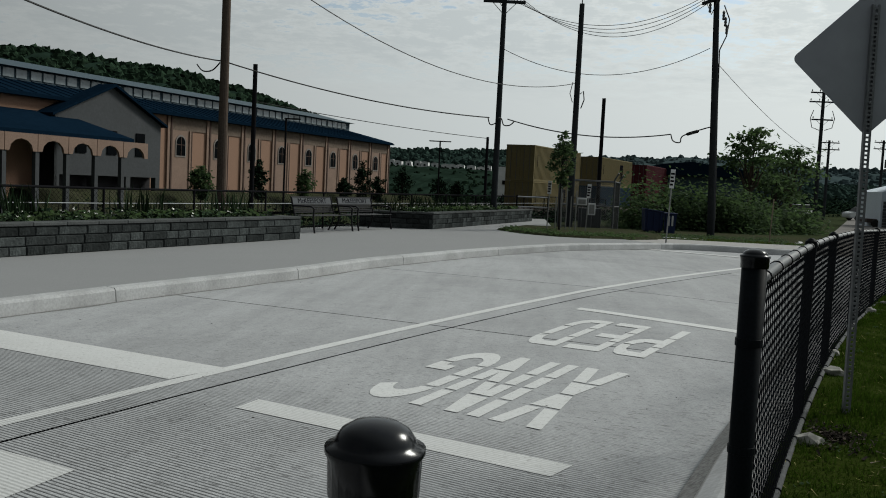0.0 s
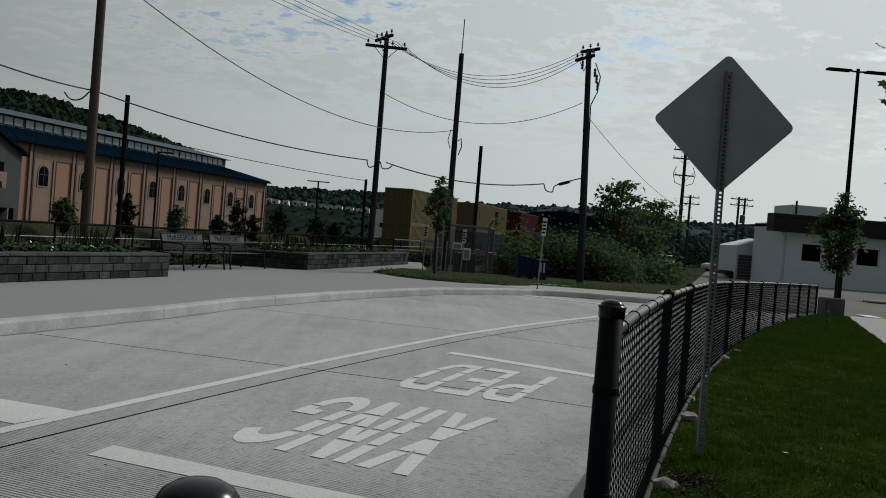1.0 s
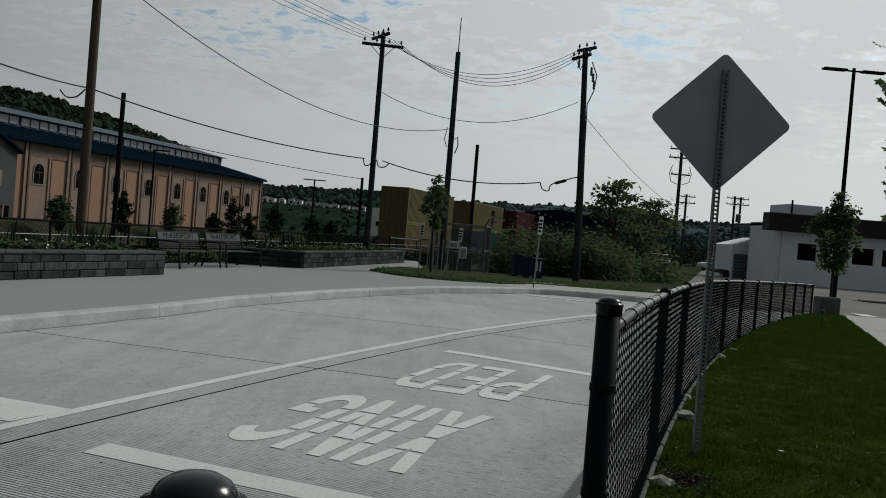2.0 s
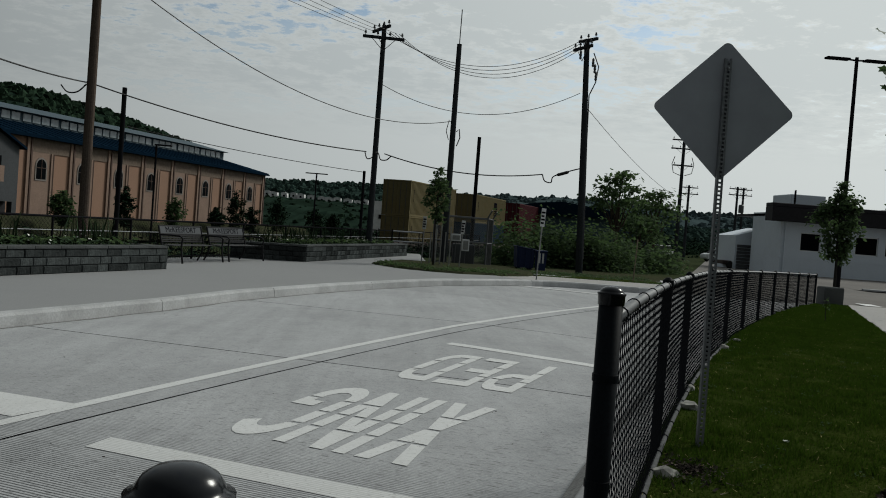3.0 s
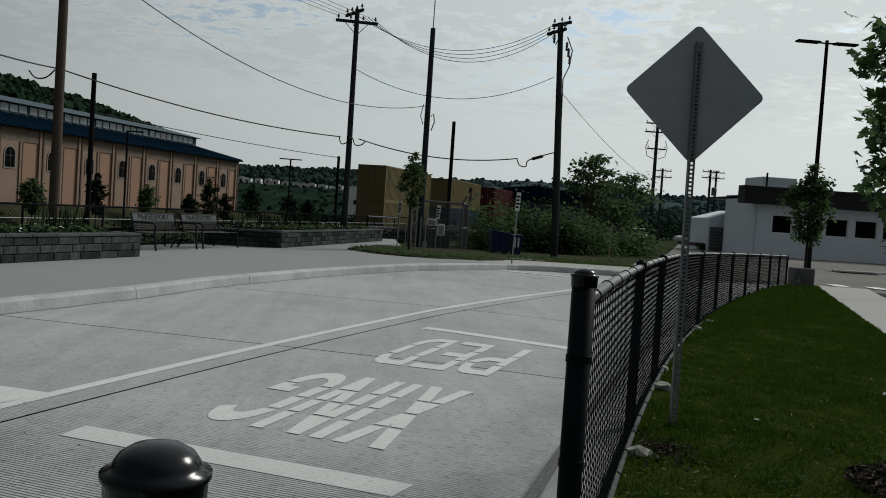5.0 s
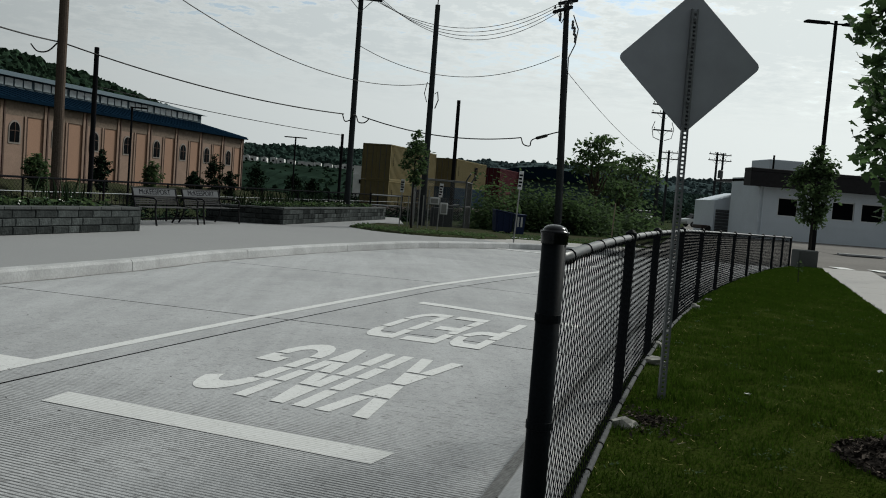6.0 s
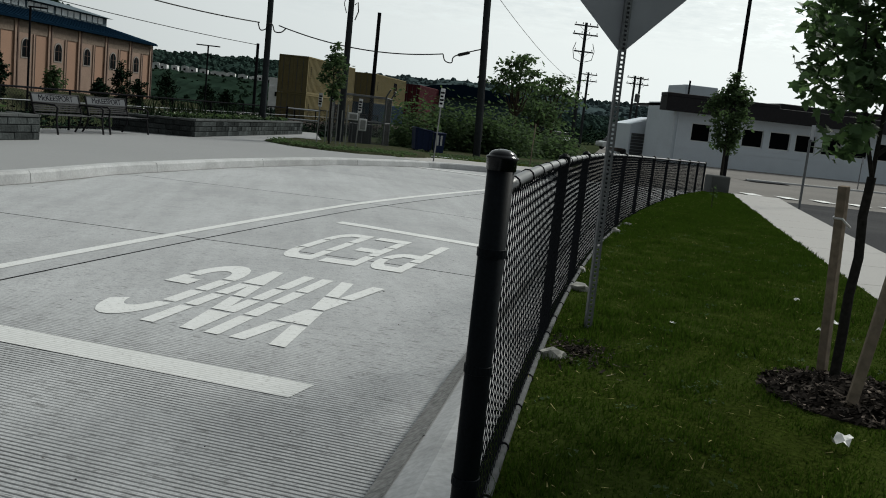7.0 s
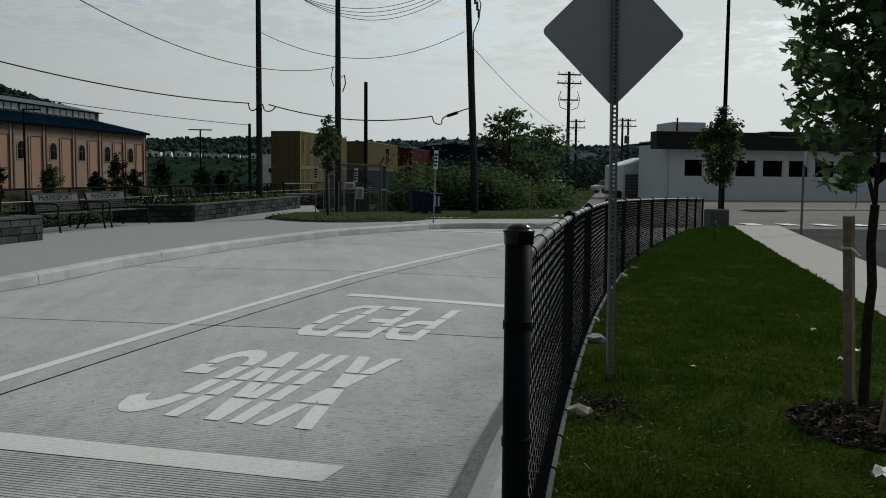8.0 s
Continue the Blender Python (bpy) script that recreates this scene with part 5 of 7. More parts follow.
# ---- utility poles and wires ----
def pole(name, label, x, y, top, r0, r1, mat, foot_dx=0.0):
    t = tagged(empty(name), label, "utility pole")
    z = ground_height(x, y)
    bm = bmesh.new()
    tube(bm, [(x + foot_dx, y, z - 0.3), (x + foot_dx * 0.5, y, z + (top - z) * 0.5), (x, y, top)], [r0, (r0 + r1) / 2, r1], 14)
    part("shaft", bm, mat, t, smooth=False)
    return t


def crossarm(t, x, y, z, half, yaw, pins=4):
    m = Matrix.Translation((x, y, z)) @ pose(0, 0, 0, 0, 0, yaw)
    bm = bmesh.new()
    box(bm, -half, -0.14, -0.055, half, -0.05, 0.055, m, 0.008)
    arm = part("crossarm", bm, M_POLE, t)
    for k in range(pins):
        u = -half + 0.1 + (2 * half - 0.2) * k / (pins - 1)
        bm = bmesh.new()
        lathe(bm, [(0.012, 0.0), (0.012, 0.06), (0.045, 0.07), (0.05, 0.11), (0.03, 0.13), (0.035, 0.17), (0.012, 0.19)], 10, m @ Matrix.Translation((u, -0.1, 0.055)))
        part("insulator", bm, M_INSUL, arm)
    for s in (-1, 1):
        bm = bmesh.new()
        tube(bm, [m @ Vector((s * half * 0.55, -0.1, -0.05)), m @ Vector((0, -0.1, -0.5))], 0.014, 6)
        part("brace", bm, M_INSUL, t)


PA, PB, PC, PL = (-0.965, 33.87), (1.80, 31.0), (6.72, 33.0), (-9.40, 27.0)
pole_a = pole("utility_pole", "tall wooden utility pole with two crossarms", *PA, 8.85, 0.125, 0.09, M_POLE)
crossarm(pole_a, PA[0], PA[1], 8.35, 0.80, 6, 4)
crossarm(pole_a, PA[0] - 0.02, PA[1] + 0.1, 8.72, 0.72, -62, 4)
pole_b = pole("utility_pole", "bare wooden utility pole with a thin mast on top", *PB, 7.78, 0.12, 0.085, M_POLE)
bm = bmesh.new()
tube(bm, [(PB[0], PB[1], 7.7), (PB[0] + 0.01, PB[1], 9.0)], 0.018, 6)
part("mast", bm, M_INSUL, pole_b)
bm = bmesh.new()
tube(bm, [(PB[0] + 0.16, PB[1], 4.2), (PB[0] + 0.26, PB[1], 4.5), (PB[0] + 0.22, PB[1], 4.8), (PB[0] + 0.12, PB[1], 4.7)], 0.02, 6)
tube(bm, [(PB[0] - 0.16, PB[1], 5.1), (PB[0] - 0.24, PB[1], 4.7), (PB[0] - 0.14, PB[1], 4.4)], 0.014, 6)
part("cable_loop", bm, M_CABLE, pole_b)
pole_c = pole("utility_pole", "tall wooden utility pole loaded with cable hardware", *PC, 8.80, 0.14, 0.10, M_POLE, 0.40)
crossarm(pole_c, PC[0] - 0.05, PC[1], 8.45, 0.62, -68, 4)
crossarm(pole_c, PC[0] + 0.12, PC[1], 8.75, 0.5, -58, 3)
for k, (dx, dz, l) in enumerate(((0.28, 8.0, 0.5), (0.36, 7.75, 0.45), (-0.22, 8.15, 0.3), (0.42, 7.45, 0.4))):
    bm = bmesh.new()
    lathe(bm, [(0.03, 0), (0.055, 0.04), (0.04, 0.1), (0.055, 0.16), (0.04, 0.22), (0.055, 0.28), (0.02, 0.34)], 10, Matrix.Translation((PC[0] + dx, PC[1] - 0.1, dz - l / 2)))
    part("cutout", bm, M_INSUL, pole_c)
bm = bmesh.new()
tube(bm, [(PC[0] + 0.3, PC[1], 8.3), (PC[0] + 0.52, PC[1], 7.8), (PC[0] + 0.45, PC[1], 7.2), (PC[0] + 0.24, PC[1], 6.7), (PC[0] + 0.29, PC[1], 5.0), (PC[0] + 0.50, PC[1], 0.5)], 0.022, 6)
part("riser_cable", bm, M_CABLE, pole_c)
pole_l = pole("utility_pole", "reddish-brown creosoted wooden utility pole beside the railway", *PL, 10.5, 0.155, 0.12, M_POLE_RED)
for x, y, top, r in ((3.96, 45.0, 6.05, 0.10), (-9.35, 30.0, 5.17, 0.085), (-1.58, 40.0, 3.58, 0.07)):
    pole("trackside_post", "plain slender dark post standing beside the railway", x, y, top, r, r * 0.9, M_DARKPOST)
for i, (x, y, top, yaw) in enumerate(((22.7, 70.0, 10.0, 0), (31.7, 95.0, 7.9, 0), (39.1, 100.0, 8.5, 0), (41.8, 105.0, 8.8, 0))):
    t = pole("utility_pole", "distant wooden utility pole with crossarms along the street", x, y, top, 0.17, 0.12, M_POLE)
    crossarm(t, x, y, top - 0.25, 1.0, yaw, 4)
    crossarm(t, x, y, top - 0.95, 1.05, yaw, 4)
    if i == 0:
        crossarm(t, x, y, top - 2.3, 0.8, yaw, 3)
        bm = bmesh.new()
        for s in (-1, 1):
            tube(bm, [(x + s * 0.2, y - 0.1, top - 3.1), (x + s * 0.75, y - 0.1, top - 2.9), (x + s * 0.9, y - 0.1, top - 2.2), (x + s * 0.7, y - 0.1, top - 1.6)], 0.03, 6)
        part("cable_loop", bm, M_CABLE, t)
    if i == 2:
        bm = bmesh.new()
        lathe(bm, [(0.28, 0), (0.3, 0.05), (0.3, 0.85), (0.2, 0.95)], 12, Matrix.Translation((x + 0.5, y - 0.2, top - 3.0)))
        part("transformer", bm, M_INSUL, t, "grey drum transformer")


def wire(label, a, b, sag, r=0.013, n=24, name="overhead_wire"):
    a, b = Vector(a), Vector(b)
    bm = bmesh.new()
    tube(bm, [a.lerp(b, i / n) - Vector((0, 0, 4 * sag * (i / n) * (1 - i / n))) for i in range(n + 1)], r, 5)
    return tagged(finish(bm, name, M_CABLE), label, "wire", "overhead wires")


LW = "thin black overhead wire sagging between utility poles"
for k in range(4):
    wire(LW, (PA[0] + 0.1 + 0.16 * k, PA[1] - 0.1 + 0.25 * k, 8.55 + 0.05 * k), (PC[0] - 0.25, PC[1] + 0.45 - 0.28 * k, 8.75 - 0.13 * k), 1.1 + 0.10 * k, 0.011)
    wire(LW, (PA[0] - 0.7 + 0.4 * k, PA[1] - 0.05, 8.55), (-17.0 + 0.55 * k, 8.0, 11.5 + 0.05 * k), 1.0, 0.009)
wire(LW, (PA[0] + 0.05, PA[1], 6.60), (PC[0] - 0.1, PC[1], 6.75), 0.98, 0.012)
wire(LW, (-5.9, 18.0, 5.9), (PB[0] - 0.1, PB[1], 5.05), 1.0, 0.012)
wire(LW, (PC[0] + 0.15, PC[1], 6.26), (22.9, 69.5, 4.9), 0.5, 0.012)
LC = "thick black communication cable with a slack loop at the pole"
wire(LC, (-9.55, 27.0, 4.87), (PA[0] - 0.35, PA[1], 3.98), 0.28, 0.022)
wire(LC, (PA[0] + 0.35, PA[1], 3.95), (PC[0] - 1.3, PC[1], 3.58), 0.34, 0.022)
wire(LC, (-9.9, 15.0, 4.6), (-9.55, 27.0, 4.85), 0.2, 0.022)
wire(LC, (-9.35, 30.0, 3.9), (-1.58, 40.0, 3.52), 0.10, 0.014)
for pts in ([(PA[0] - 0.40, PA[1], 3.98), (PA[0] - 0.3, PA[1], 3.72), (PA[0] - 0.1, PA[1], 3.78), (PA[0], PA[1] - 0.2, 3.95), (PA[0] + 0.12, PA[1], 3.95), (PA[0] + 0.22, PA[1], 3.72), (PA[0] + 0.45, PA[1], 3.72), (PA[0] + 0.6, PA[1], 3.86)],
            [(PC[0] - 1.3, PC[1], 3.58), (PC[0] - 1.2, PC[1], 3.34), (PC[0] - 0.95, PC[1], 3.30), (PC[0] - 0.85, PC[1], 3.55), (PC[0] - 0.1, PC[1], 3.84), (PC[0] + 0.2, PC[1], 3.92)],
            [(-10.3, 27, 4.72), (-10.1, 27, 4.52), (-9.8, 27, 4.55), (-9.55, 27, 4.8)]):
    bm = bmesh.new()
    tube(bm, smooth(pts), 0.022, 6)
    tagged(finish(bm, "cable_slack_loop", M_CABLE), "slack loop of thick black cable at the pole", "cable", "overhead wires")
bm = bmesh.new()
tube(bm, [(PC[0] - 0.75, PC[1], 3.60), (PC[0] - 0.70, PC[1], 3.61), (PC[0] - 0.35, PC[1], 3.73), (PC[0] - 0.3, PC[1], 3.75)], [0.03, 0.06, 0.06, 0.03], 10)
tagged(finish(bm, "cable_splice_case", M_CABLE), "black cylindrical splice case on the overhead cable", "splice case")

# street lamp beyond the lawn
lamp = tagged(empty("street_lamp"), "tall dark lamp post with two flat arms", "street lamp")
x, y = 17.22, 33.0
z = g(x, y)
bm = bmesh.new()
tube(bm, [(x, y, z - 0.1), (x, y, 9.0)], [0.10, 0.065], 12)
part("pole", bm, M_DARKPOST, lamp)
for s in (-1, 1):
    bm = bmesh.new()
    m = Matrix.Translation((x, y, 8.88)) @ pose(0, 0, 0, 0, 0, 0)
    tube(bm, [m @ Vector((0, 0, 0)), m @ Vector((s * 0.35, 0, 0.02))], 0.035, 8)
    box(bm, min(s * 0.3, s * 1.22), -0.16, -0.02, max(s * 0.3, s * 1.22), 0.16, 0.06, m, 0.02)
    part("luminaire", bm, M_DARKPOST, lamp)
for x, y, top in ((-7.5, 80.0, 5.25), (-16.4, 60.0, 5.35)):
    t = tagged(empty("street_lamp"), "distant dark lamp post near the orange hall", "street lamp")
    bm = bmesh.new()
    tube(bm, [(x, y, -1.3), (x, y, top)], 0.07, 8)
    part("pole", bm, M_DARKPOST, t)
    bm = bmesh.new()
    box(bm, x - 0.1, y - 0.15, top - 0.03, x + 1.0, y + 0.15, top + 0.06, None, 0.02)
    if y > 70:
        box(bm, x - 1.0, y - 0.15, top - 0.03, x - 0.1, y + 0.15, top + 0.06, None, 0.02)
    part("luminaire", bm, M_DARKPOST, t)


# ---- freight train ----
TRACK = Vector((-10.2, 42.0, 0))


def container(s0, z0, paint, length=12.19, marks=True, high=2.89, label="", logo_mat=None):
    """A corrugated box from s0 along the track; local x runs along the track, y away from the road."""
    m = Matrix.Translation(TRACK + RAIL * s0 + Vector((0, 0, z0))) @ Matrix(((RAIL.x, -SIDE.x, 0, 0), (RAIL.y, -SIDE.y, 0, 0), (0, 0, 1, 0), (0, 0, 0, 1)))
    t = tagged(empty("shipping_container"), label, "container", "containers on the train")
    t.matrix_basis = m
    w, h = 2.44, high
    bm = bmesh.new()
    pitch, dep = 0.278, 0.036
    for y, sg in ((0.012, 1), (w - 0.012, -1)):
        prev = None
        x = 0.11
        prof = []
        while x < length - 0.12:
            prof += [(x, 0.0), (x + 0.072, 0.0), (x + 0.14, dep), (x + 0.21, dep)]
            x += pitch
        prof.append((length - 0.1, 0))
        rows = [[bm.verts.new((px, y + sg * d, z)) for px, d in prof] for z in (0.14, h - 0.1)]
        for i in range(len(prof) - 1):
            bm.faces.new((rows[0][i], rows[0][i + 1], rows[1][i + 1], rows[1][i]))
    part("side_panel", bm, paint, t, "corrugated steel side")
    bm = bmesh.new()
    box(bm, 0.03, 0.03, h - 0.06, length - 0.03, w - 0.03, h - 0.03)
    part("roof", bm, paint, t)
    bm = bmesh.new()
    for y in (0, w - 0.09):
        box(bm, 0.0, y, 0.0, length, y + 0.09, 0.15, None, 0.01)
        box(bm, 0.0, y, h - 0.11, length, y + 0.09, h, None, 0.01)
        for x in (0, length - 0.11):
            box(bm, x, y, 0.1, x + 0.11, y + 0.09, h - 0.05, None, 0.01)
    for x in (0, length - 0.1):
        box(bm, x, 0, 0, x + 0.1, w, 0.15, None, 0.01)
        box(bm, x, 0, h - 0.12, x + 0.1, w, h, None, 0.01)
    part("frame", bm, paint, t)
    for k in range(2):
        bm = bmesh.new()
        y0 = 0.09 + k * (w / 2 - 0.09)
        box(bm, 0.035, y0, 0.15, 0.07, y0 + w / 2 - 0.10, h - 0.12, None, 0.006)
        for zz in (0.75, 1.4, 2.05):
            box(bm, 0.022, y0 + 0.05, zz, 0.04, y0 + w / 2 - 0.15, zz + 0.08, None, 0.005)
        d = part("door", bm, paint, t)
        for f in (0.28, 0.72):
            bm = bmesh.new()
            yy = y0 + (w / 2 - 0.1) * f
            tube(bm, [(0.0, yy, 0.12), (0.0, yy, h - 0.1)], 0.018, 6)
            part("locking_bar", bm, M_INSUL, d)
    bm = bmesh.new()
    box(bm, length - 0.08, 0.08, 0.14, length - 0.05, w - 0.08, h - 0.1)
    part("end_wall", bm, paint, t)
    if marks:
        mk = logo_mat or M_MARK
        cx = length * 0.63
        bm = bmesh.new()
        for i in range(3):
            box(bm, cx - 0.60 + i * 0.46, -0.012, h * 0.56, cx - 0.60 + i * 0.46 + 0.28, 0.004, h * 0.80, None)
        box(bm, cx - 0.60, -0.013, h * 0.74, cx + 0.60, 0.004, h * 0.82, None)
        part("emblem", bm, mk, t, "plain black emblem")
        bm = bmesh.new()
        for x0 in (cx - 0.55, cx + 0.08):
            box(bm, x0, -0.012, h * 0.33, x0 + 0.15, 0.004, h * 0.53)
            box(bm, x0, -0.013, h * 0.33, x0 + 0.47, 0.004, h * 0.375)
            box(bm, x0, -0.013, h * 0.485, x0 + 0.47, 0.004, h * 0.53)
            if x0 < cx:
                box(bm, x0 + 0.02, -0.0125, h * 0.41, x0 + 0.46, 0.004, h * 0.445)
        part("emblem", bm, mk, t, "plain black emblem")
        bm = bmesh.new()
        for i in range(7):
            box(bm, 0.75, -0.012, h * 0.42 + i * 0.14, 0.87, 0.004, h * 0.42 + i * 0.14 + 0.10)
        part("code_bars", bm, mk, t)
    return t


def well_car(s0):
    t = tagged(empty("well_car"), "rusty low well car carrying containers on the railway", "rail car", "cars of the train")
    t.matrix_basis = Matrix.Translation(TRACK + RAIL * s0 + Vector((0, 0, -1.25))) @ Matrix(((RAIL.x, -SIDE.x, 0, 0), (RAIL.y, -SIDE.y, 0, 0), (0, 0, 1, 0), (0, 0, 0, 1)))
    bm = bmesh.new()
    for y in (-0.16, 2.48):
        box(bm, -0.5, y, 0.2, 12.7, y + 0.12, 1.15, None, 0.02)
    part("side_sill", bm, M_STEEL, t)
    bm = bmesh.new()
    for x0, x1 in ((-2.6, -0.2), (12.4, 14.8)):
        box(bm, x0, 0.1, 0.75, x1, 2.34, 1.1, None, 0.03)
    part("end_platform", bm, M_STEEL, t)
    for x in (-2.3, -0.9, 13.1, 14.5):
        for y in (0.5, 1.95):
            bm = bmesh.new()
            lathe(bm, [(0.1, -0.07), (0.42, -0.07), (0.45, 0.0), (0.42, 0.06), (0.1, 0.06)], 20, Matrix.Translation((x, y, 0.45)) @ pose(0, 0, 0, 90, 0, 0))
            part("wheel", bm, M_STEEL, t)


S0 = 31.0
ZL, ZU = -0.93, 1.975
LY = "yellow corrugated shipping container with black emblem on the train"
container(S0, ZL, M_YELLOW, label=LY); container(S0, ZU, M_YELLOW, label=LY)
container(S0 + 19.2, ZL, M_BLUEC, marks=False, label="dark blue corrugated shipping container in the lower row"); container(S0 + 19.2, ZU, M_YELLOW, label=LY)
container(S0 + 38.4, ZL, M_RED, marks=False, label="maroon corrugated shipping container in the lower row"); container(S0 + 38.4, ZU, M_RED, marks=False, label="maroon corrugated shipping container on the train")
container(S0 + 57.6, ZL, M_OLIVE, marks=False, label="faded yellow shipping container in the lower row"); container(S0 + 57.6, ZU, M_OLIVE, marks=False, label="faded yellow shipping container on the train")
container(S0 + 76.8, ZL, M_OLIVE, marks=False, label="faded yellow shipping container on the train")
container(S0 + 96.0, ZL, M_BLUEC, marks=False, label="dark blue shipping container far along the train")
for k in range(6):
    well_car(S0 + 19.2 * k)
bm = bmesh.new()
box(bm, -60, -0.6, -1.75, 260, 3.0, -1.5, Matrix.Translation(TRACK) @ Matrix(((RAIL.x, -SIDE.x, 0, 0), (RAIL.y, -SIDE.y, 0, 0), (0, 0, 1, 0), (0, 0, 0, 1))))
tagged(finish(bm, "track_bed", M_BALLAST), "grey crushed-stone bed below the rails", "track bed", kind="structure")
track = tagged(empty("railway_track"), "rusty steel rails on crushed stone", "track")
for y in (0.5, 1.94):
    bm = bmesh.new()
    box(bm, -60, y - 0.04, -1.5, 260, y + 0.04, -1.27, Matrix.Translation(TRACK) @ Matrix(((RAIL.x, -SIDE.x, 0, 0), (RAIL.y, -SIDE.y, 0, 0), (0, 0, 1, 0), (0, 0, 0, 1))))
    part("rail", bm, M_STEEL, track)

# black mesh filling the railing, and scrub on the slope down to the track
for a, b in zip(back, back[1:]):
    L = (b - a).length
    bm = bmesh.new()
    k = -0.95
    while k < L:
        for sgn in (1, -1):
            u0, u1, v0, v1 = k, k + 0.95, 0.0, 0.95
            if u0 < 0: v0, u0 = -u0, 0.0
            if u1 > L: v1 -= u1 - L; u1 = L
            if u1 - u0 > 0.03:
                q0, q1 = a.lerp(b, u0 / L), a.lerp(b, u1 / L)
                z = g(a.x, a.y) + 0.17
                a0, a1 = (v0, v1) if sgn > 0 else (0.95 - v0, 0.95 - v1)
                tube(bm, [(q0.x, q0.y, z + a0), (q1.x, q1.y, z + a1)], 0.003, 3, caps=False)
        k += 0.10
    part("wire_mesh", bm, M_WIRE, railing)
r = random.Random(77)
scrub = []
for k in range(330):
    y = r.uniform(2, 62)
    p = Vector((*along(y, 3.6 + r.uniform(0, 2.6)), 0))
    scrub.append((p.x, p.y, max(ground_height(p.x, p.y), -0.9), r.uniform(0.7, 1.2)))
shrubs("trackside_scrub", "dark weedy scrub on the bank below the railing", scrub, M_LEAFD, 190, 0.17, 0.5, SIMPLE, 78, 0.62)


# ---- market hall across the tracks ----
HU, HN = Vector((0.314, 0.949, 0)).normalized(), Vector((0.949, -0.314, 0)).normalized()
HL = 34.2
near_end = Vector((-14.2, 92.5, 0)) - HU * HL
HM = Matrix(((HU.x, -HN.x, 0, near_end.x), (HU.y, -HN.y, 0, near_end.y), (0, 0, 1, 0), (0, 0, 0, 1)))
hall = tagged(empty("market_hall"), "long orange hall with arched windows and a blue metal roof", "building")
hall.matrix_basis = HM
FLOOR, EAVE = -1.35, 5.5


def hall_part(name, mat, build, parent=hall, label=""):
    bm = bmesh.new()
    build(bm)
    bmesh.ops.recalc_face_normals(bm, faces=bm.faces)
    return part(name, bm, mat, parent, label)


hall_part("wall", M_ORANGE, lambda b: box(b, -45, 0.0, FLOOR, HL, 18, EAVE))
hall_part("frieze", M_FRIEZE, lambda b: box(b, 0, -0.06, 4.3, HL, 0.0, EAVE - 0.05))
hall_part("plinth", M_CREAM, lambda b: box(b, 0, -0.06, FLOOR, HL, 0.0, -0.3))
BAY = HL / 8
for i in range(9):
    x = min(i * BAY, HL - 0.25)
    hall_part("pilaster", M_CREAM, lambda b: box(b, x, -0.13, FLOOR, x + 0.28, 0.0, EAVE - 0.05))
    hall_part("downpipe", M_BROWN, lambda b: box(b, x + 0.30, -0.18, FLOOR, x + 0.44, -0.02, EAVE))
for i in range(8):
    x0 = i * BAY + 0.5
    cx = x0 + 0.95
    hall_part("window_panel", M_CREAM, lambda b: box(b, x0 + 0.05, -0.05, FLOOR, x0 + 1.85, 0.0, 4.3))
    hall_part("pilaster", M_CREAM, lambda b: box(b, x0 + 1.85, -0.12, FLOOR, x0 + 2.05, 0.0, 4.3))
    hall_part("downpipe", M_BROWN, lambda b: box(b, x0 + 2.05, -0.14, FLOOR, x0 + 2.13, -0.01, 4.3))

    def arch(b, w, lo, spring, y0, y1):
        out = [(-w, lo), (w, lo)] + [(w * math.cos(radians(a)), spring + w * math.sin(radians(a))) for a in range(0, 181, 20)]
        prism(b, out, y0, y1, Matrix.Translation((cx, 0, 0)) @ Matrix(((1, 0, 0, 0), (0, 0, -1, 0), (0, 1, 0, 0), (0, 0, 0, 1))))

    win = hall_part("window", M_SURROUND, lambda b: arch(b, 0.56, 2.40, 3.42, 0.05, 0.09), label="arched window in a grey surround")
    hall_part("pane", M_GLASS, lambda b: arch(b, 0.46, 2.50, 3.40, 0.08, 0.10), win)
    hall_part("window_bar", M_BROWN, lambda b: (box(b, cx - 0.02, -0.125, 2.50, cx + 0.02, -0.095, 3.85), box(b, cx - 0.47, -0.125, 3.25, cx + 0.47, -0.096, 3.29)), win)


def hall_roof(b):
    z0, z1 = EAVE - 0.03, 6.5
    front = [(-45, -0.45, z0), (HL + 0.35, -0.45, z0), (HL - 2.2, 3.5, z1), (-45, 3.5, z1)]
    vs = [b.verts.new(v) for v in front]
    b.faces.new(vs)
    rear = [b.verts.new(v) for v in ((-45, 14.5, z1), (HL - 2.2, 14.5, z1), (HL + 0.35, 18.45, z0), (-45, 18.45, z0))]
    b.faces.new(rear)
    b.faces.new((vs[1], rear[2], rear[1], vs[2]))
    lo = [b.verts.new((v.co.x, v.co.y, z0 - 0.22)) for v in (vs[0], vs[1], rear[2], rear[3])]
    b.faces.new((vs[0], vs[1], lo[1], lo[0])); b.faces.new((vs[1], rear[2], lo[2], lo[1])); b.faces.new(lo)


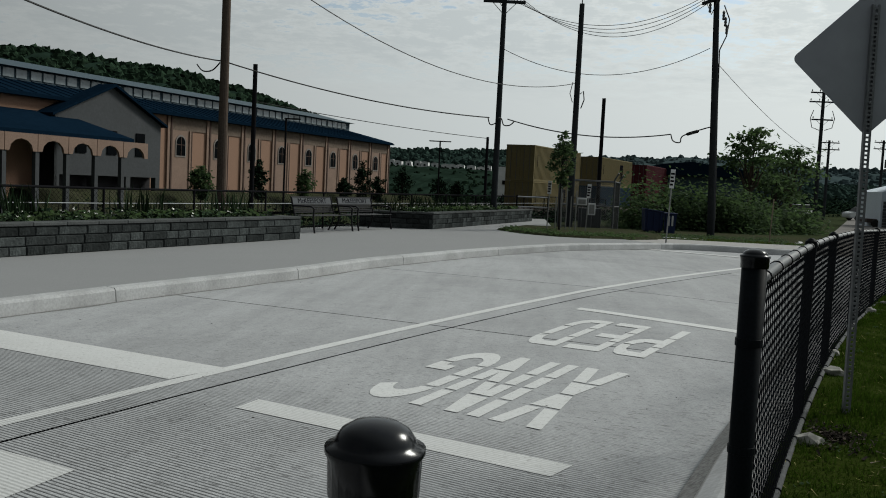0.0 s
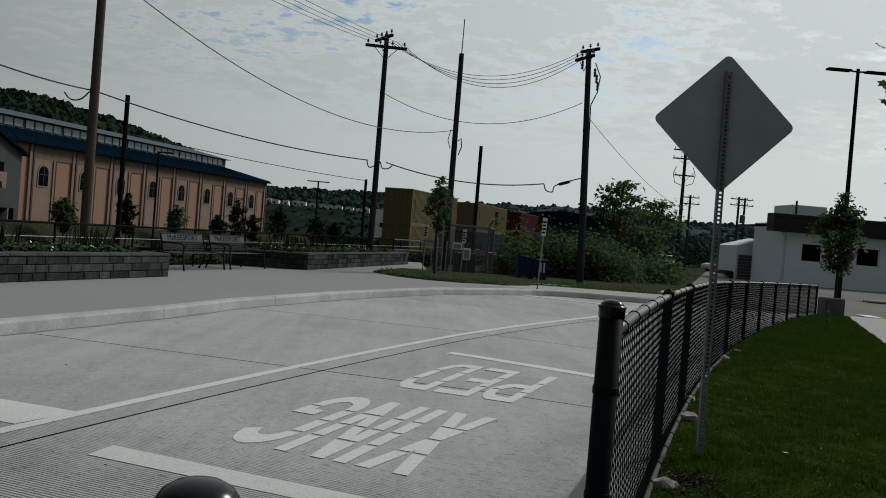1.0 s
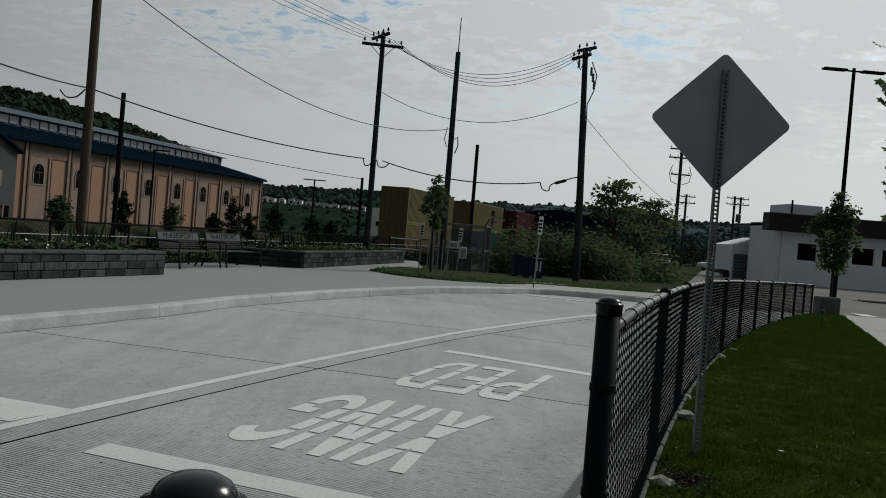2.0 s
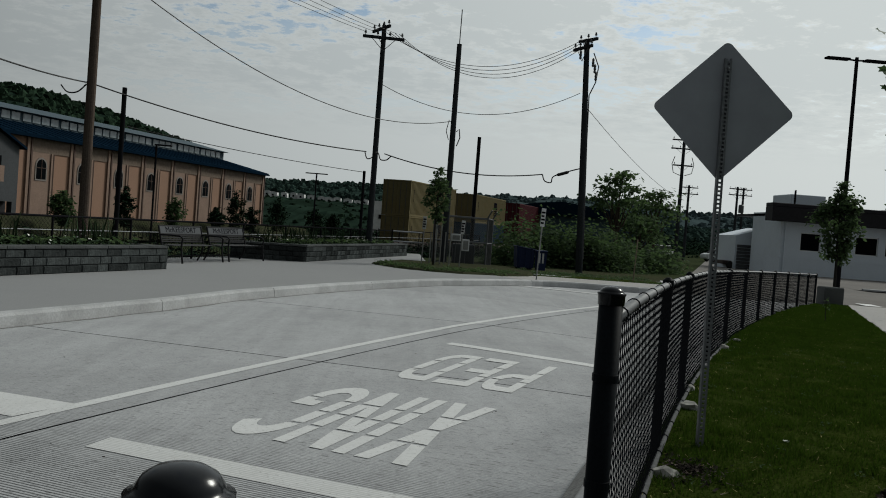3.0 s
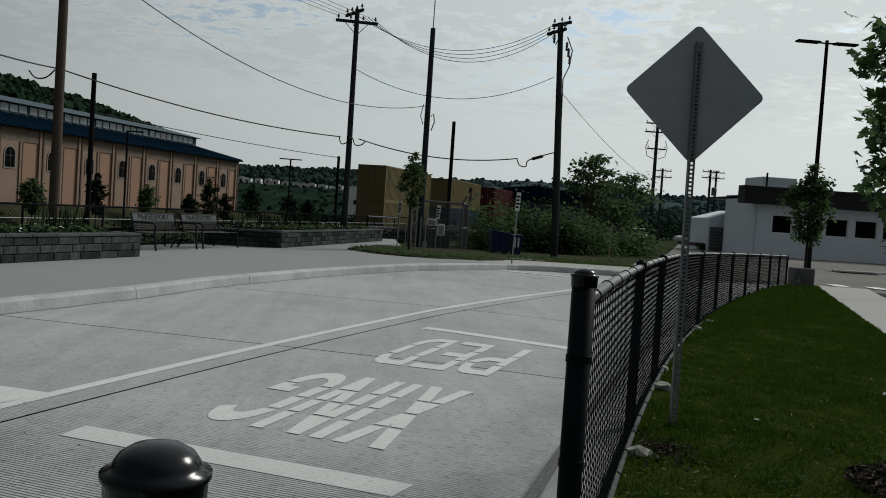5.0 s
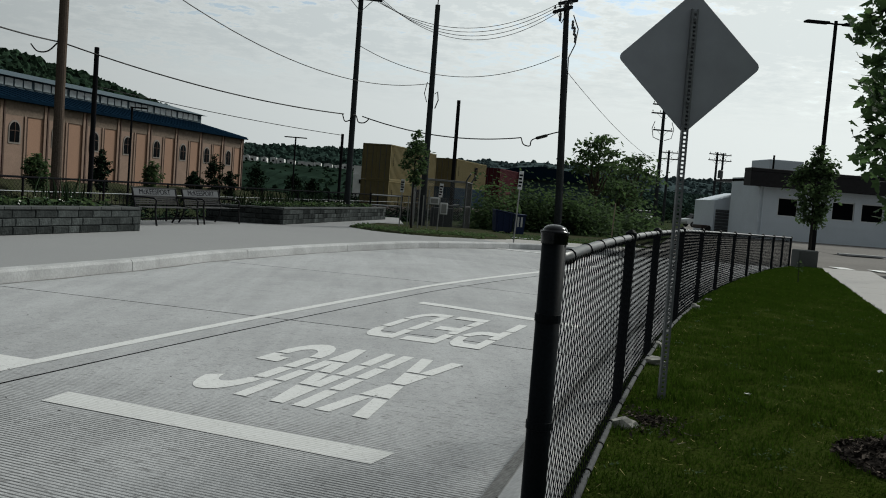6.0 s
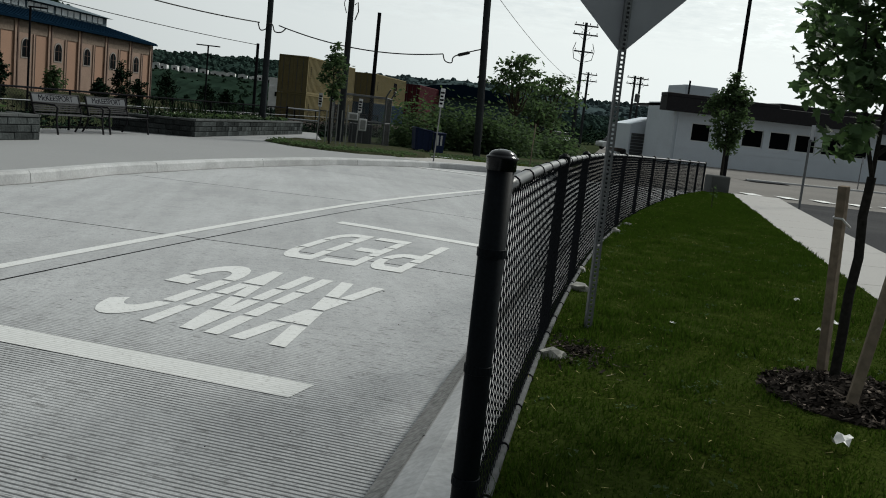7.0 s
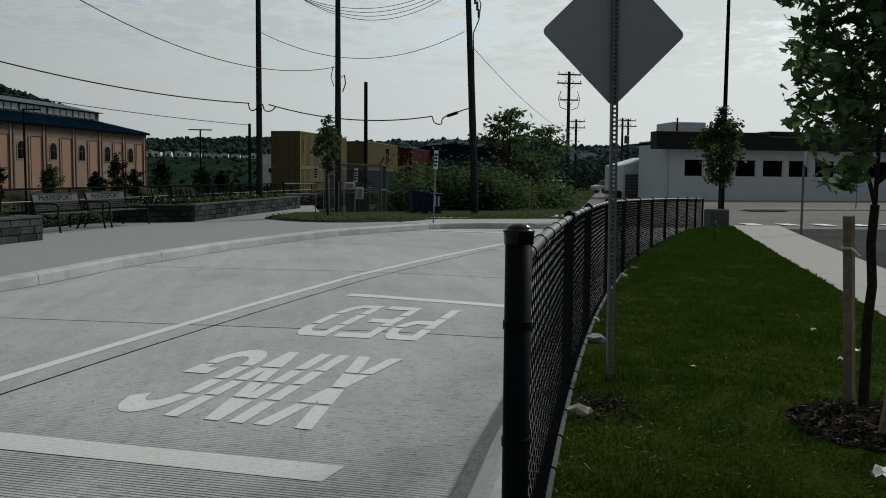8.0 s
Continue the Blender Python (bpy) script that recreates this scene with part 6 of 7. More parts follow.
roof = hall_part("roof", M_ROOF, hall_roof, label="dark blue metal roof")
for k in range(0, 78):
    x = -44.5 + k
    if x < HL - 2.8:
        hall_part("seam", M_ROOF, lambda b: tube(b, [(x, -0.43, EAVE - 0.01), (x, 3.45, 6.52)], 0.03, 4), roof)
hall_part("gutter", M_ROOF, lambda b: box(b, -45, -0.57, EAVE - 0.26, HL + 0.35, -0.45, EAVE - 0.13), roof)
clere = hall_part("clerestory", M_GREYBLUE, lambda b: box(b, -45, 3.5, 6.45, HL - 2.2, 14.5, 7.28))
for k in range(78):
    x = -44.5 + k * 0.96 + 0.16 * (k // 4)
    if x + 0.8 < HL - 2.3:
        hall_part("pane", M_PALEGLASS, lambda b: box(b, x, 3.44, 6.62, x + 0.80, 3.5, 7.16), clere)


def clere_roof(b):
    pts = [(3.0, 7.25), (6.5, 8.05), (15.0, 7.25)]
    a = [b.verts.new((-45, y, z)) for y, z in pts]
    c = [b.verts.new((HL - 1.8, pts[0][0], pts[0][1])), b.verts.new((HL - 4.0, pts[1][0], pts[1][1])), b.verts.new((HL - 1.8, pts[2][0], pts[2][1]))]
    b.faces.new((a[0], c[0], c[1], a[1])); b.faces.new((a[1], c[1], c[2], a[2])); b.faces.new((c[0], c[2], c[1])); b.faces.new((a[0], a[2], c[2], c[0]))


hall_part("clerestory_roof", M_GREYBLUE, clere_roof, clere)
# grey wing with a gable, and the scalloped canopy
wing = tagged(empty("gabled_wing"), "grey gabled wing with arched windows beside the hall", "building")
wing.matrix_basis = HM @ Matrix.Translation((-1.9, 0, 0))
hall_part("wall", M_GREYW, lambda b: prism(b, [(-9, FLOOR + 2.2), (-0.05, FLOOR + 2.2), (-0.05, 4.4), (-4.5, 6.4), (-9, 4.4)], -0.02, 1.2, Matrix(((1, 0, 0, 0), (0, 0, -1, 0), (0, 1, 0, 0), (0, 0, 0, 1)))), wing)
hall_part("end_wall", M_GREYW, lambda b: box(b, -9.0, -1.2, FLOOR, -8.8, 0, 4.35), wing)
for x in (-9.0, -6.1, -3.2, -0.45):
    hall_part("column", M_GREYW, lambda b: box(b, x, -1.2, FLOOR, x + 0.4, -0.8, FLOOR + 2.2), wing)
# black panel stands in for the shade inside the open ground floor
hall_part("recess", M_FASCIA, lambda b: box(b, -8.8, -0.4, FLOOR, -0.1, -0.03, FLOOR + 2.2), wing)
hall_part("roof", M_ROOF, lambda b: prism(b, [(-9.4, 4.25), (-4.5, 6.45), (0.3, 4.25), (0.3, 4.4), (-4.5, 6.62), (-9.4, 4.4)], 0.0, 1.5, Matrix(((1, 0, 0, 0), (0, 0, -1, 0), (0, 1, 0, 0), (0, 0, 0, 1)))), wing)
for x in (-7.0, -4.5, -2.0):
    hall_part("window", M_GLASS, lambda b: box(b, x - 0.4, -1.26, 2.2, x + 0.4, -1.2, 3.7), wing)
canopy = tagged(empty("canopy"), "blue sloping canopy with a pale scalloped edge on posts", "canopy")
canopy.matrix_basis = HM
hall_part("roof", M_ROOF, lambda b: prism(b, [(-5.5, 2.9), (0, 4.3), (0, 4.5), (-5.5, 3.1)], -45, -9.1, Matrix(((0, 0, 1, 0), (1, 0, 0, 0), (0, 1, 0, 0), (0, 0, 0, 1)))), canopy)
for k in range(18):
    x = -44 + k * 2.0
    hall_part("valance", M_CREAM, lambda b: prism(b, [(x, 2.9), (x + 1.96, 2.9), (x + 1.96, 2.0), (x + 1.7, 2.0)] + [(x + 0.98 + 0.72 * math.cos(radians(a)), 2.0 + 0.62 * math.sin(radians(a))) for a in range(0, 181, 30)] + [(x, 2.0)], 5.45, 5.6, Matrix(((1, 0, 0, 0), (0, 0, -1, 0), (0, 1, 0, 0), (0, 0, 0, 1)))), canopy)
    hall_part("column", M_GREYW, lambda b: box(b, x - 0.12, -5.55, FLOOR, x + 0.12, -5.3, 2.0), canopy)

for i, (x, h, w, mat) in enumerate(((-1.7, 3.2, 1.15, M_LEAF2), (4.8, 3.9, 1.0, M_LEAFD), (11.0, 3.4, 1.05, M_LEAF2), (17.4, 2.9, 0.9, M_LEAFD), (20.7, 4.6, 1.25, M_LEAFD), (23.6, 3.2, 1.0, M_LEAFD), (29, 4.4, 1.4, M_LEAFD), (38, 3.6, 1.3, M_LEAFD), (43, 3.2, 1.2, M_LEAFD))):
    p = HM @ Vector((x, -4.5, 0))
    tree("small_park_tree", "small dark leafy tree on the strip before the hall" if mat is M_LEAFD else "small olive-green tree on the strip before the hall", (p.x, p.y, FLOOR), 0.9, h, w * 0.72, 16, 1500, 0.22, SIMPLE, M_BARK, mat, 0.06, 60 + i)

r = random.Random(83)
line = []
for k in range(80):
    p = HM @ Vector((r.uniform(-12, 38), -r.uniform(1.2, 3.4), 0))
    line.append((p.x, p.y, FLOOR, r.uniform(0.75, 1.05)))
bm = bmesh.new()
rows = []
for i in range(61):
    x = -14 + i * 0.9
    top = 0.05 + r.uniform(-0.12, 0.12)
    rows.append([bm.verts.new(HM @ Vector((x, y, z))) for y, z in ((-0.8, FLOOR), (-1.3, top), (-2.6, top - 0.1), (-4.0, FLOOR))])
for a, b in zip(rows, rows[1:]):
    for k in range(3):
        bm.faces.new((a[k], a[k + 1], b[k + 1], b[k]))
bmesh.ops.recalc_face_normals(bm, faces=bm.faces)
tagged(finish(bm, "bank", M_BEDSOIL), "low dark weedy bank along the foot of the hall", "bank", kind="structure")
shrubs("hedge", "dark low scrub along the foot of the hall", line, M_LEAFD, 170, 0.2, 0.6, SIMPLE, 84, 0.55)

# ---- white low building across the street ----
shop = tagged(empty("white_building"), "low white block building with a black fascia and dark windows", "building")
W0, WY, WZ = 29.1, 65.0, -0.45
wins = [(30.6, 32.2), (34.9, 36.7), (37.25, 39.05), (39.5, 41.3), (41.8, 43.6), (44.2, 46.0), (46.6, 48.4)]
zl, zh = 1.52, 2.93
cut = [W0] + [v for w in wins for v in w] + [62.0]
for a, b in zip(cut[0::2], cut[1::2]):
    bm = bmesh.new(); box(bm, a, WY, zl, b, WY + 0.3, zh); part("wall", bm, M_WHITE, shop)
for z0, z1 in ((WZ, zl), (zh, 3.75)):
    bm = bmesh.new(); box(bm, W0, WY, z0, 62, WY + 0.3, z1); part("wall", bm, M_WHITE, shop)
bm = bmesh.new(); box(bm, W0, WY + 0.3, WZ, W0 + 0.3, WY + 5.5, 4.4); part("wall", bm, M_WHITE, shop)
bm = bmesh.new(); box(bm, W0, WY + 0.3, 4.1, 62, WY + 9, 4.3); part("roof", bm, M_FASCIA, shop)
bm = bmesh.new(); box(bm, W0 - 0.1, WY - 0.02, WZ + 1.35, 62, WY - 0.001, WZ + 1.5); part("band", bm, M_WHITE, shop)
for a, b in wins:
    bm = bmesh.new()
    for x0, z0, x1, z1 in ((a, zl, a + 0.07, zh), (b - 0.07, zl, b, zh), (a, zl, b, zl + 0.07), (a, zh - 0.07, b, zh)):
        box(bm, x0, WY + 0.06, z0, x1, WY + 0.16, z1)
    w = part("window", bm, M_TRIM, shop)
    bm = bmesh.new(); box(bm, a + 0.07, WY + 0.11, zl + 0.07, b - 0.07, WY + 0.12, zh - 0.07); part("pane", bm, M_GLASS, w)
bm = bmesh.new(); box(bm, W0 - 1.2, WY - 0.9, 3.66, 62, WY + 0.4, 4.72, None, 0.03); part("fascia", bm, M_FASCIA, shop, "black fascia band")
bm = bmesh.new(); box(bm, W0 - 1.2, WY - 0.9, 4.72, 37.25, WY + 0.4, 5.0, None, 0.03); box(bm, 38.9, WY + 2, 4.7, 42.5, WY + 5, 5.3, None, 0.05); box(bm, 43.5, WY + 2, 4.7, 52, WY + 6, 5.35, None, 0.05); part("fascia", bm, M_FASCIA, shop, "black raised sign band")
bm = bmesh.new(); box(bm, 31.45, WY + 4, 4.3, 34.3, WY + 7.5, 6.05, None, 0.04); part("roof_unit", bm, M_WHITE, shop)
bm = bmesh.new(); tube(bm, [(31.3, WY + 3, 4.2), (31.3, WY + 3, 6.3)], 0.08, 8); part("flue", bm, M_DARKPOST, shop)
bm = bmesh.new(); tube(bm, [(W0 + 0.25, WY - 0.06, WZ), (W0 + 0.25, WY - 0.06, 4.0)], 0.05, 8); part("downpipe", bm, M_WHITE, shop)
low = tagged(empty("garage"), "small white garage with a grey door and sloping roof", "building")
bm = bmesh.new(); prism(bm, [(27.3, WZ), (29.9, WZ), (29.9, 3.5), (27.3, 2.75)], -76, -71.5, Matrix(((1, 0, 0, 0), (0, 0, -1, 0), (0, 1, 0, 0), (0, 0, 0, 1)))); part("wall", bm, M_WHITE, low)
bm = bmesh.new()
for k in range(9):
    box(bm, 27.45, 71.40, WZ + 0.05 + k * 0.27, 28.8, 71.47, WZ + 0.29 + k * 0.27, None, 0.01)
part("roller_door", bm, M_INSUL, low, "grey ribbed roller door")
low.matrix_basis = Matrix.Translation((0.87, 0, -0.30))

# ---- hills and distance ----
def hill(name, label, ridge, y, depth, mat, leafmat, clump, n, seed, foot=-1.0):
    r = random.Random(seed)
    xs = [p[0] for p in ridge]; zs = [p[1] for p in ridge]
    bm = bmesh.new()
    cols = frange(xs[0], xs[-1], (xs[-1] - xs[0]) / 90)
    rows = []
    for k in range(10):
        f = k / 9
        rows.append([bm.verts.new((x, y - depth * (1 - f) + r.uniform(-2, 2), foot + (float(np.interp(x, xs, zs)) - clump * 0.2 - foot) * (f ** 0.8) + (r.uniform(-0.3, 0.3) * clump if 0 < k else 0))) for x in cols])
    rows.append([bm.verts.new((v.co.x, y + depth, foot)) for v in rows[-1]])
    for a, b in zip(rows, rows[1:]):
        for i in range(len(cols) - 1):
            bm.faces.new((a[i], a[i + 1], b[i + 1], b[i]))
    top = tagged(finish(bm, name, mat), label, "hill", kind="structure")
    ball = bmesh.new()
    bmesh.ops.create_icosphere(ball, subdivisions=2, radius=1)
    tri = [[v.index for v in f.verts] for f in ball.faces]
    unit = np.array([v.co[:] for v in ball.verts])
    ball.free()
    nr = np.random.RandomState(seed)
    lumps = [unit * (1 + 0.30 * nr.randn(len(unit), 1).clip(-1.2, 1.2)) for _ in range(7)]
    verts, faces = [], []
    for _ in range(n):
        x = r.uniform(xs[0], xs[-1])
        f = 1 - r.random() ** 1.6
        h = float(np.interp(x, xs, zs))
        s = clump * r.uniform(0.35, 0.75)
        k = len(verts) * len(unit)
        verts.append(lumps[r.randrange(7)] * (s, s, s * r.uniform(0.8, 1.3)) + (x, y - depth * (1 - f), foot + (h - clump * 0.55 - foot) * (f ** 0.8)))
        faces += [(i + k, j + k, l + k) for i, j, l in tri]
    me = bpy.data.meshes.new("woods")
    me.from_pydata(np.concatenate(verts).tolist(), [], faces)
    me.materials.append(leafmat)
    woods = new("woods", me)
    tagged(woods, "dense dark woods covering the hillside", "woods", kind="stuff")


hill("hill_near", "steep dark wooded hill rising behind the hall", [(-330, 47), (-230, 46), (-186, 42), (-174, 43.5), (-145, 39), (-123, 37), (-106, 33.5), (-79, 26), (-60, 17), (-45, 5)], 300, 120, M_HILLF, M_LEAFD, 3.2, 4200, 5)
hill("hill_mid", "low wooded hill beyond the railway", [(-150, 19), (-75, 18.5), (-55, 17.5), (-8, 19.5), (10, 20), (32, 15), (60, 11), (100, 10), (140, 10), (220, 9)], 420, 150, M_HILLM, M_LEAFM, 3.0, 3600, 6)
hill("hill_far", "wooded ridge on the horizon tinted with haze", [(-60, 20), (60, 30), (110, 32), (165, 35), (224, 29), (303, 30), (420, 33), (560, 30), (800, 26)], 720, 200, M_HILLB, M_HILLB, 4.5, 2600, 8)

hill("bank_field", "low dark bank below the distant houses", [(-110, 7.3), (-60, 6.8), (-20, 6.5), (20, 6.0), (45, 3.4), (60, 1)], 255, 60, M_HILLF, M_LEAFD, 1.1, 500, 9)
rr = random.Random(17)
for k in range(32):
    x = -63 + k * 2.65 + rr.uniform(-0.7, 0.7)
    z = 7.0 - 0.02 * k + rr.uniform(-0.4, 0.35)
    t = tagged(empty("distant_house"), "small pale distant house on the wooded slope", "house", "row of distant houses")
    y = 262 + rr.uniform(-1.5, 1.5)
    w = rr.uniform(0.7, 1.25)
    bm = bmesh.new(); box(bm, x - w, y, -2, x + w, y + 4, z + 0.9); part("wall", bm, M_HOUSE, t)
    bm = bmesh.new(); prism(bm, [(x - w - 0.1, z + 0.9), (x + w + 0.1, z + 0.9), (x, z + 1.15)], -y - 4, -y + 0.1, Matrix(((1, 0, 0, 0), (0, 0, -1, 0), (0, 1, 0, 0), (0, 0, 0, 1)))); part("roof", bm, M_HOUSE, t)
    bm = bmesh.new(); box(bm, x - 0.3, y - 0.05, z - 0.2, x + 0.3, y - 0.01, z + 0.35); part("window", bm, M_GLASS, t)
mill = tagged(empty("white_industrial_building"), "pale flat-roofed industrial building with square dark windows", "building")
bm = bmesh.new(); box(bm, -4.2, 150, -1.5, 6.0, 170, 3.5); box(bm, -4.2, 150.2, 3.5, 0.2, 168, 4.9); part("wall", bm, M_HOUSE, mill)
for k in range(6):
    bm = bmesh.new(); box(bm, -3.2 + k * 1.55, 149.9, 1.9, -2.5 + k * 1.55, 149.99, 2.6); part("window", bm, M_GLASS, mill)
shed = tagged(empty("blue_roofed_shed"), "long shed with a blue metal roof beyond the train", "building")
bm = bmesh.new(); box(bm, 19, 118, -1.0, 34, 140, 4.2); part("wall", bm, M_GREYBLUE, shed)
bm = bmesh.new(); prism(bm, [(18.4, 4.1), (34.8, 4.1), (34.8, 4.5), (22.0, 5.9), (18.4, 5.5)], -141, -117, Matrix(((1, 0, 0, 0), (0, 0, -1, 0), (0, 1, 0, 0), (0, 0, 0, 1)))); part("roof", bm, M_ROOF, shed)

# dark shrubbery beyond the tracks
r = random.Random(23)
line = []
for k in range(70):
    s = r.uniform(-30, 120)
    p = TRACK + RAIL * s - SIDE * r.uniform(6.0, 10.0)
    if s > 44:
        line.append((p.x, p.y, -1.2, r.uniform(0.6, 1.3)))
shrubs("hedge", "dark scrub along the far side of the railway", line, M_LEAFD, 200, 0.32, 0.8, SIMPLE, 24, 0.42)
line = [(r.uniform(-14, 14), r.uniform(112, 142), -1.2, r.uniform(0.8, 1.7)) for _ in range(45)]
shrubs("hedge", "dark trees in the flat beyond the railway", line, M_LEAFD, 200, 0.5, 1.3, SIMPLE, 25, 0.5)
line = [(20 + r.uniform(0, 40), r.uniform(120, 170), -0.4, r.uniform(0.9, 2.0)) for _ in range(45)]
shrubs("hedge", "dark trees at the end of the street", line, M_LEAFD, 220, 0.55, 1.5, SIMPLE, 26, 0.9)

# ---- wild shrubs, planting bed, corral, posts at the lane's end ----
r = random.Random(29)
line = []
for k in range(46):
    f = r.random()
    x = 4.3 + f * 6.8 + r.gauss(0, 0.2)
    y = 37.2 + f * 3.4 + r.uniform(0, 3)
    line.append((x, y, g(x, y) + 0.05, r.uniform(0.6, 1.15)))
shrubs("wild_shrubs", "thick wild green shrubs behind the blue bin", line, M_LEAF2, 400, 0.20, 0.60, SIMPLE, 30, 1.15)
line = []
for k in range(40):
    x = 9.5 + r.random() * 8; y = 41 + (x - 9.5) * 1.3 + r.uniform(-1, 6)
    line.append((x, y, g(x, y), r.uniform(0.6, 1.3)))
shrubs("wild_shrubs", "lower wild green shrubs under the open trees", line, M_LEAF2, 200, 0.26, 0.6, SIMPLE, 33, 0.75)
line = []
for k in range(150):
    f = r.random()
    x = -0.3 + f * 4.0
    y = float(np.interp(x, (-0.4, 0.5, 1.2, 2.0, 2.9, 4.1), (26.3, 24.4, 23.8, 23.75, 24.5, 25.8))) + abs(r.gauss(0, 0.9))
    line.append((x, y, g(x, y) + 0.15, r.uniform(0.5, 1.0)))
shrubs("groundcover", "low green groundcover in the planting bed", line, M_PALELEAF, 55, 0.085, 0.17, SIMPLE, 35, 0.09)
bm = bmesh.new()
bed = [(-0.72, 26.9), (-0.15, 25.2), (0.45, 24.1), (1.15, 23.5), (1.95, 23.45), (2.9, 24.2), (4.1, 25.5), (4.6, 28.0), (4, 31.5), (0.2, 30.5)]
lo = [bm.verts.new((x, y, g(x, y) + 0.05)) for x, y in bed]
hi = [bm.verts.new((x + (2.2 - x) * 0.05, y + (27.5 - y) * 0.05, g(x, y) + 0.20)) for x, y in bed]
n = len(bed)
bm.faces.new(hi)
for k in range(n):
    bm.faces.new((lo[k], lo[(k + 1) % n], hi[(k + 1) % n], hi[k]))
bmesh.ops.recalc_face_normals(bm, faces=bm.faces)
bmesh.ops.triangulate(bm, faces=[f for f in bm.faces if len(f.verts) > 4])
tagged(finish(bm, "planting_bed", M_BEDSOIL), "raised earth bed with low weeds at the plaza's end", "planting bed", kind="structure")


bm = bmesh.new()
prism(bm, [(2.6, 24.35), (2.75, 23.95), (4.15, 23.72), (5.2, 24.05), (6.9, 24.15), (7.6, 24.35), (9.2, 26.0), (9.0, 26.5), (4.5, 26.3), (4.0, 25.7), (2.85, 24.3)], -0.22, 0.045)
tagged(finish(bm, "pavement_end", M_WALK), "pale concrete walk between the kerb and the verge", "pavement", kind="structure")
bm = bmesh.new()
prism(bm, [(4.5, 26.34), (8.95, 26.55), (9.3, 29.0), (4.65, 28.6)], -0.3, 0.0)
tagged(finish(bm, "verge_front", M_TURF), "thin grassy verge before the shrubs", "verge", kind="structure")
line = [(r.uniform(4.6, 9.0), r.uniform(26.5, 31.5), -0.03, r.uniform(0.5, 1.0)) for _ in range(150)]
shrubs("verge_grass", "low tufts of grass and weeds on the verge", line, M_LEAF2, 40, 0.07, 0.2, SIMPLE, 36, 0.06)


def post_sign(x, y, top, plate, label, mat=M_GREYPOST, lean_x=0.0):
    t = tagged(empty("post_sign"), label, "sign post", "sign posts by the bed")
    z = g(x, y) + 0.14
    bm = bmesh.new()
    box(bm, -0.017, -0.017, -0.1, 0.017, 0.017, top, Matrix.Translation((x, y, z)) @ pose(0, 0, 0, 0, lean_x, 0), 0.004)
    part("post", bm, mat, t)
    if plate:
        m = Matrix.Translation((x, y, z)) @ pose(0, 0, 0, 0, lean_x, -8)
        bm = bmesh.new()
        box(bm, -0.06, -0.045, top - plate, 0.06, -0.028, top + 0.02, m, 0.004)
        pl = part("plate", bm, M_SIGNW, t, "white plate with dark lettering too small to read")
        bm = bmesh.new()
        for k in range(4):
            box(bm, -0.05, -0.05, top - plate * (0.25 + 0.2 * k), 0.05 - 0.02 * (k % 2), -0.045, top - plate * (0.25 + 0.2 * k) + 0.05, m)
        part("text_bar", bm, M_MARK, pl)
    return t


LP = "slim galvanised post with a small white sign plate"
post_sign(3.98, 23.75, 1.95, 0.48, LP, lean_x=2)
post_sign(2.15, 28.0, 1.50, 0.42, LP, lean_x=2)
post_sign(0.95, 28.6, 1.55, 0.40, LP, lean_x=1)
for x, y, h in ((1.2, 28.4, 1.05), (1.55, 28.6, 1.35), (1.7, 28.8, 1.1), (1.42, 29.2, 1.2), (1.85, 28.5, 1.3)):
    post_sign(x, y, h, 0, "slim bare grey post in the planting bed")
post_sign(7.95, 28.4, 1.38, 0, "yellowish slim marker post at the street's edge", M_STAKE, 2)

corral = tagged(empty("wire_enclosure"), "small galvanised chain-link enclosure with barbed arms", "enclosure")
cn = [(1.4, 31.2), (3.35, 31.6), (3.75, 33.6), (1.6, 33.2)]
for i, (x, y) in enumerate(cn):
    z = g(x, y)
    bm = bmesh.new(); tube(bm, [(x, y, z - 0.1), (x, y, z + 1.9), (x + 0.12, y - 0.12, z + 2.15)], 0.03, 8); part("post", bm, M_INSUL, corral)
for (x0, y0), (x1, y1) in zip(cn, cn[1:] + cn[:1]):
    for h in (0.1, 0.95, 1.85):
        bm = bmesh.new(); tube(bm, [(x0, y0, g(x0, y0) + h), (x1, y1, g(x1, y1) + h)], 0.02, 6); part("rail", bm, M_INSUL, corral)
    bm = bmesh.new()
    L = math.hypot(x1 - x0, y1 - y0)
    k = -1.75
    while k < L:
        for sgn in (1, -1):
            u0, u1, v0, v1 = k, k + 1.75, 0.0, 1.75
            if u0 < 0: v0, u0 = -u0, 0.0
            if u1 > L: v1 -= u1 - L; u1 = L
            if u1 - u0 > 0.03:
                z = g(x0, y0) + 0.1
                f0, f1 = u0 / L, u1 / L
                a0, a1 = (v0, v1) if sgn > 0 else (1.75 - v0, 1.75 - v1)
                tube(bm, [(x0 + (x1 - x0) * f0, y0 + (y1 - y0) * f0, z + a0), (x0 + (x1 - x0) * f1, y0 + (y1 - y0) * f1, z + a1)], 0.004, 3, caps=False)
        k += 0.09
    part("wire_mesh", bm, M_RAILGREY, corral)
cab = tagged(empty("utility_cabinet"), "grey metal utility cabinet inside the wire enclosure", "cabinet")
bm = bmesh.new(); box(bm, 2.2, 32.2, g(2.5, 32.2), 3.0, 32.8, g(2.5, 32.2) + 0.85, None, 0.02); part("body", bm, M_GREYW, cab)
bm = bmesh.new(); box(bm, 2.3, 32.15, g(2.5, 32.2) + 0.1, 2.9, 32.2, g(2.5, 32.2) + 0.78, None, 0.01); part("door", bm, M_GREYW, cab)

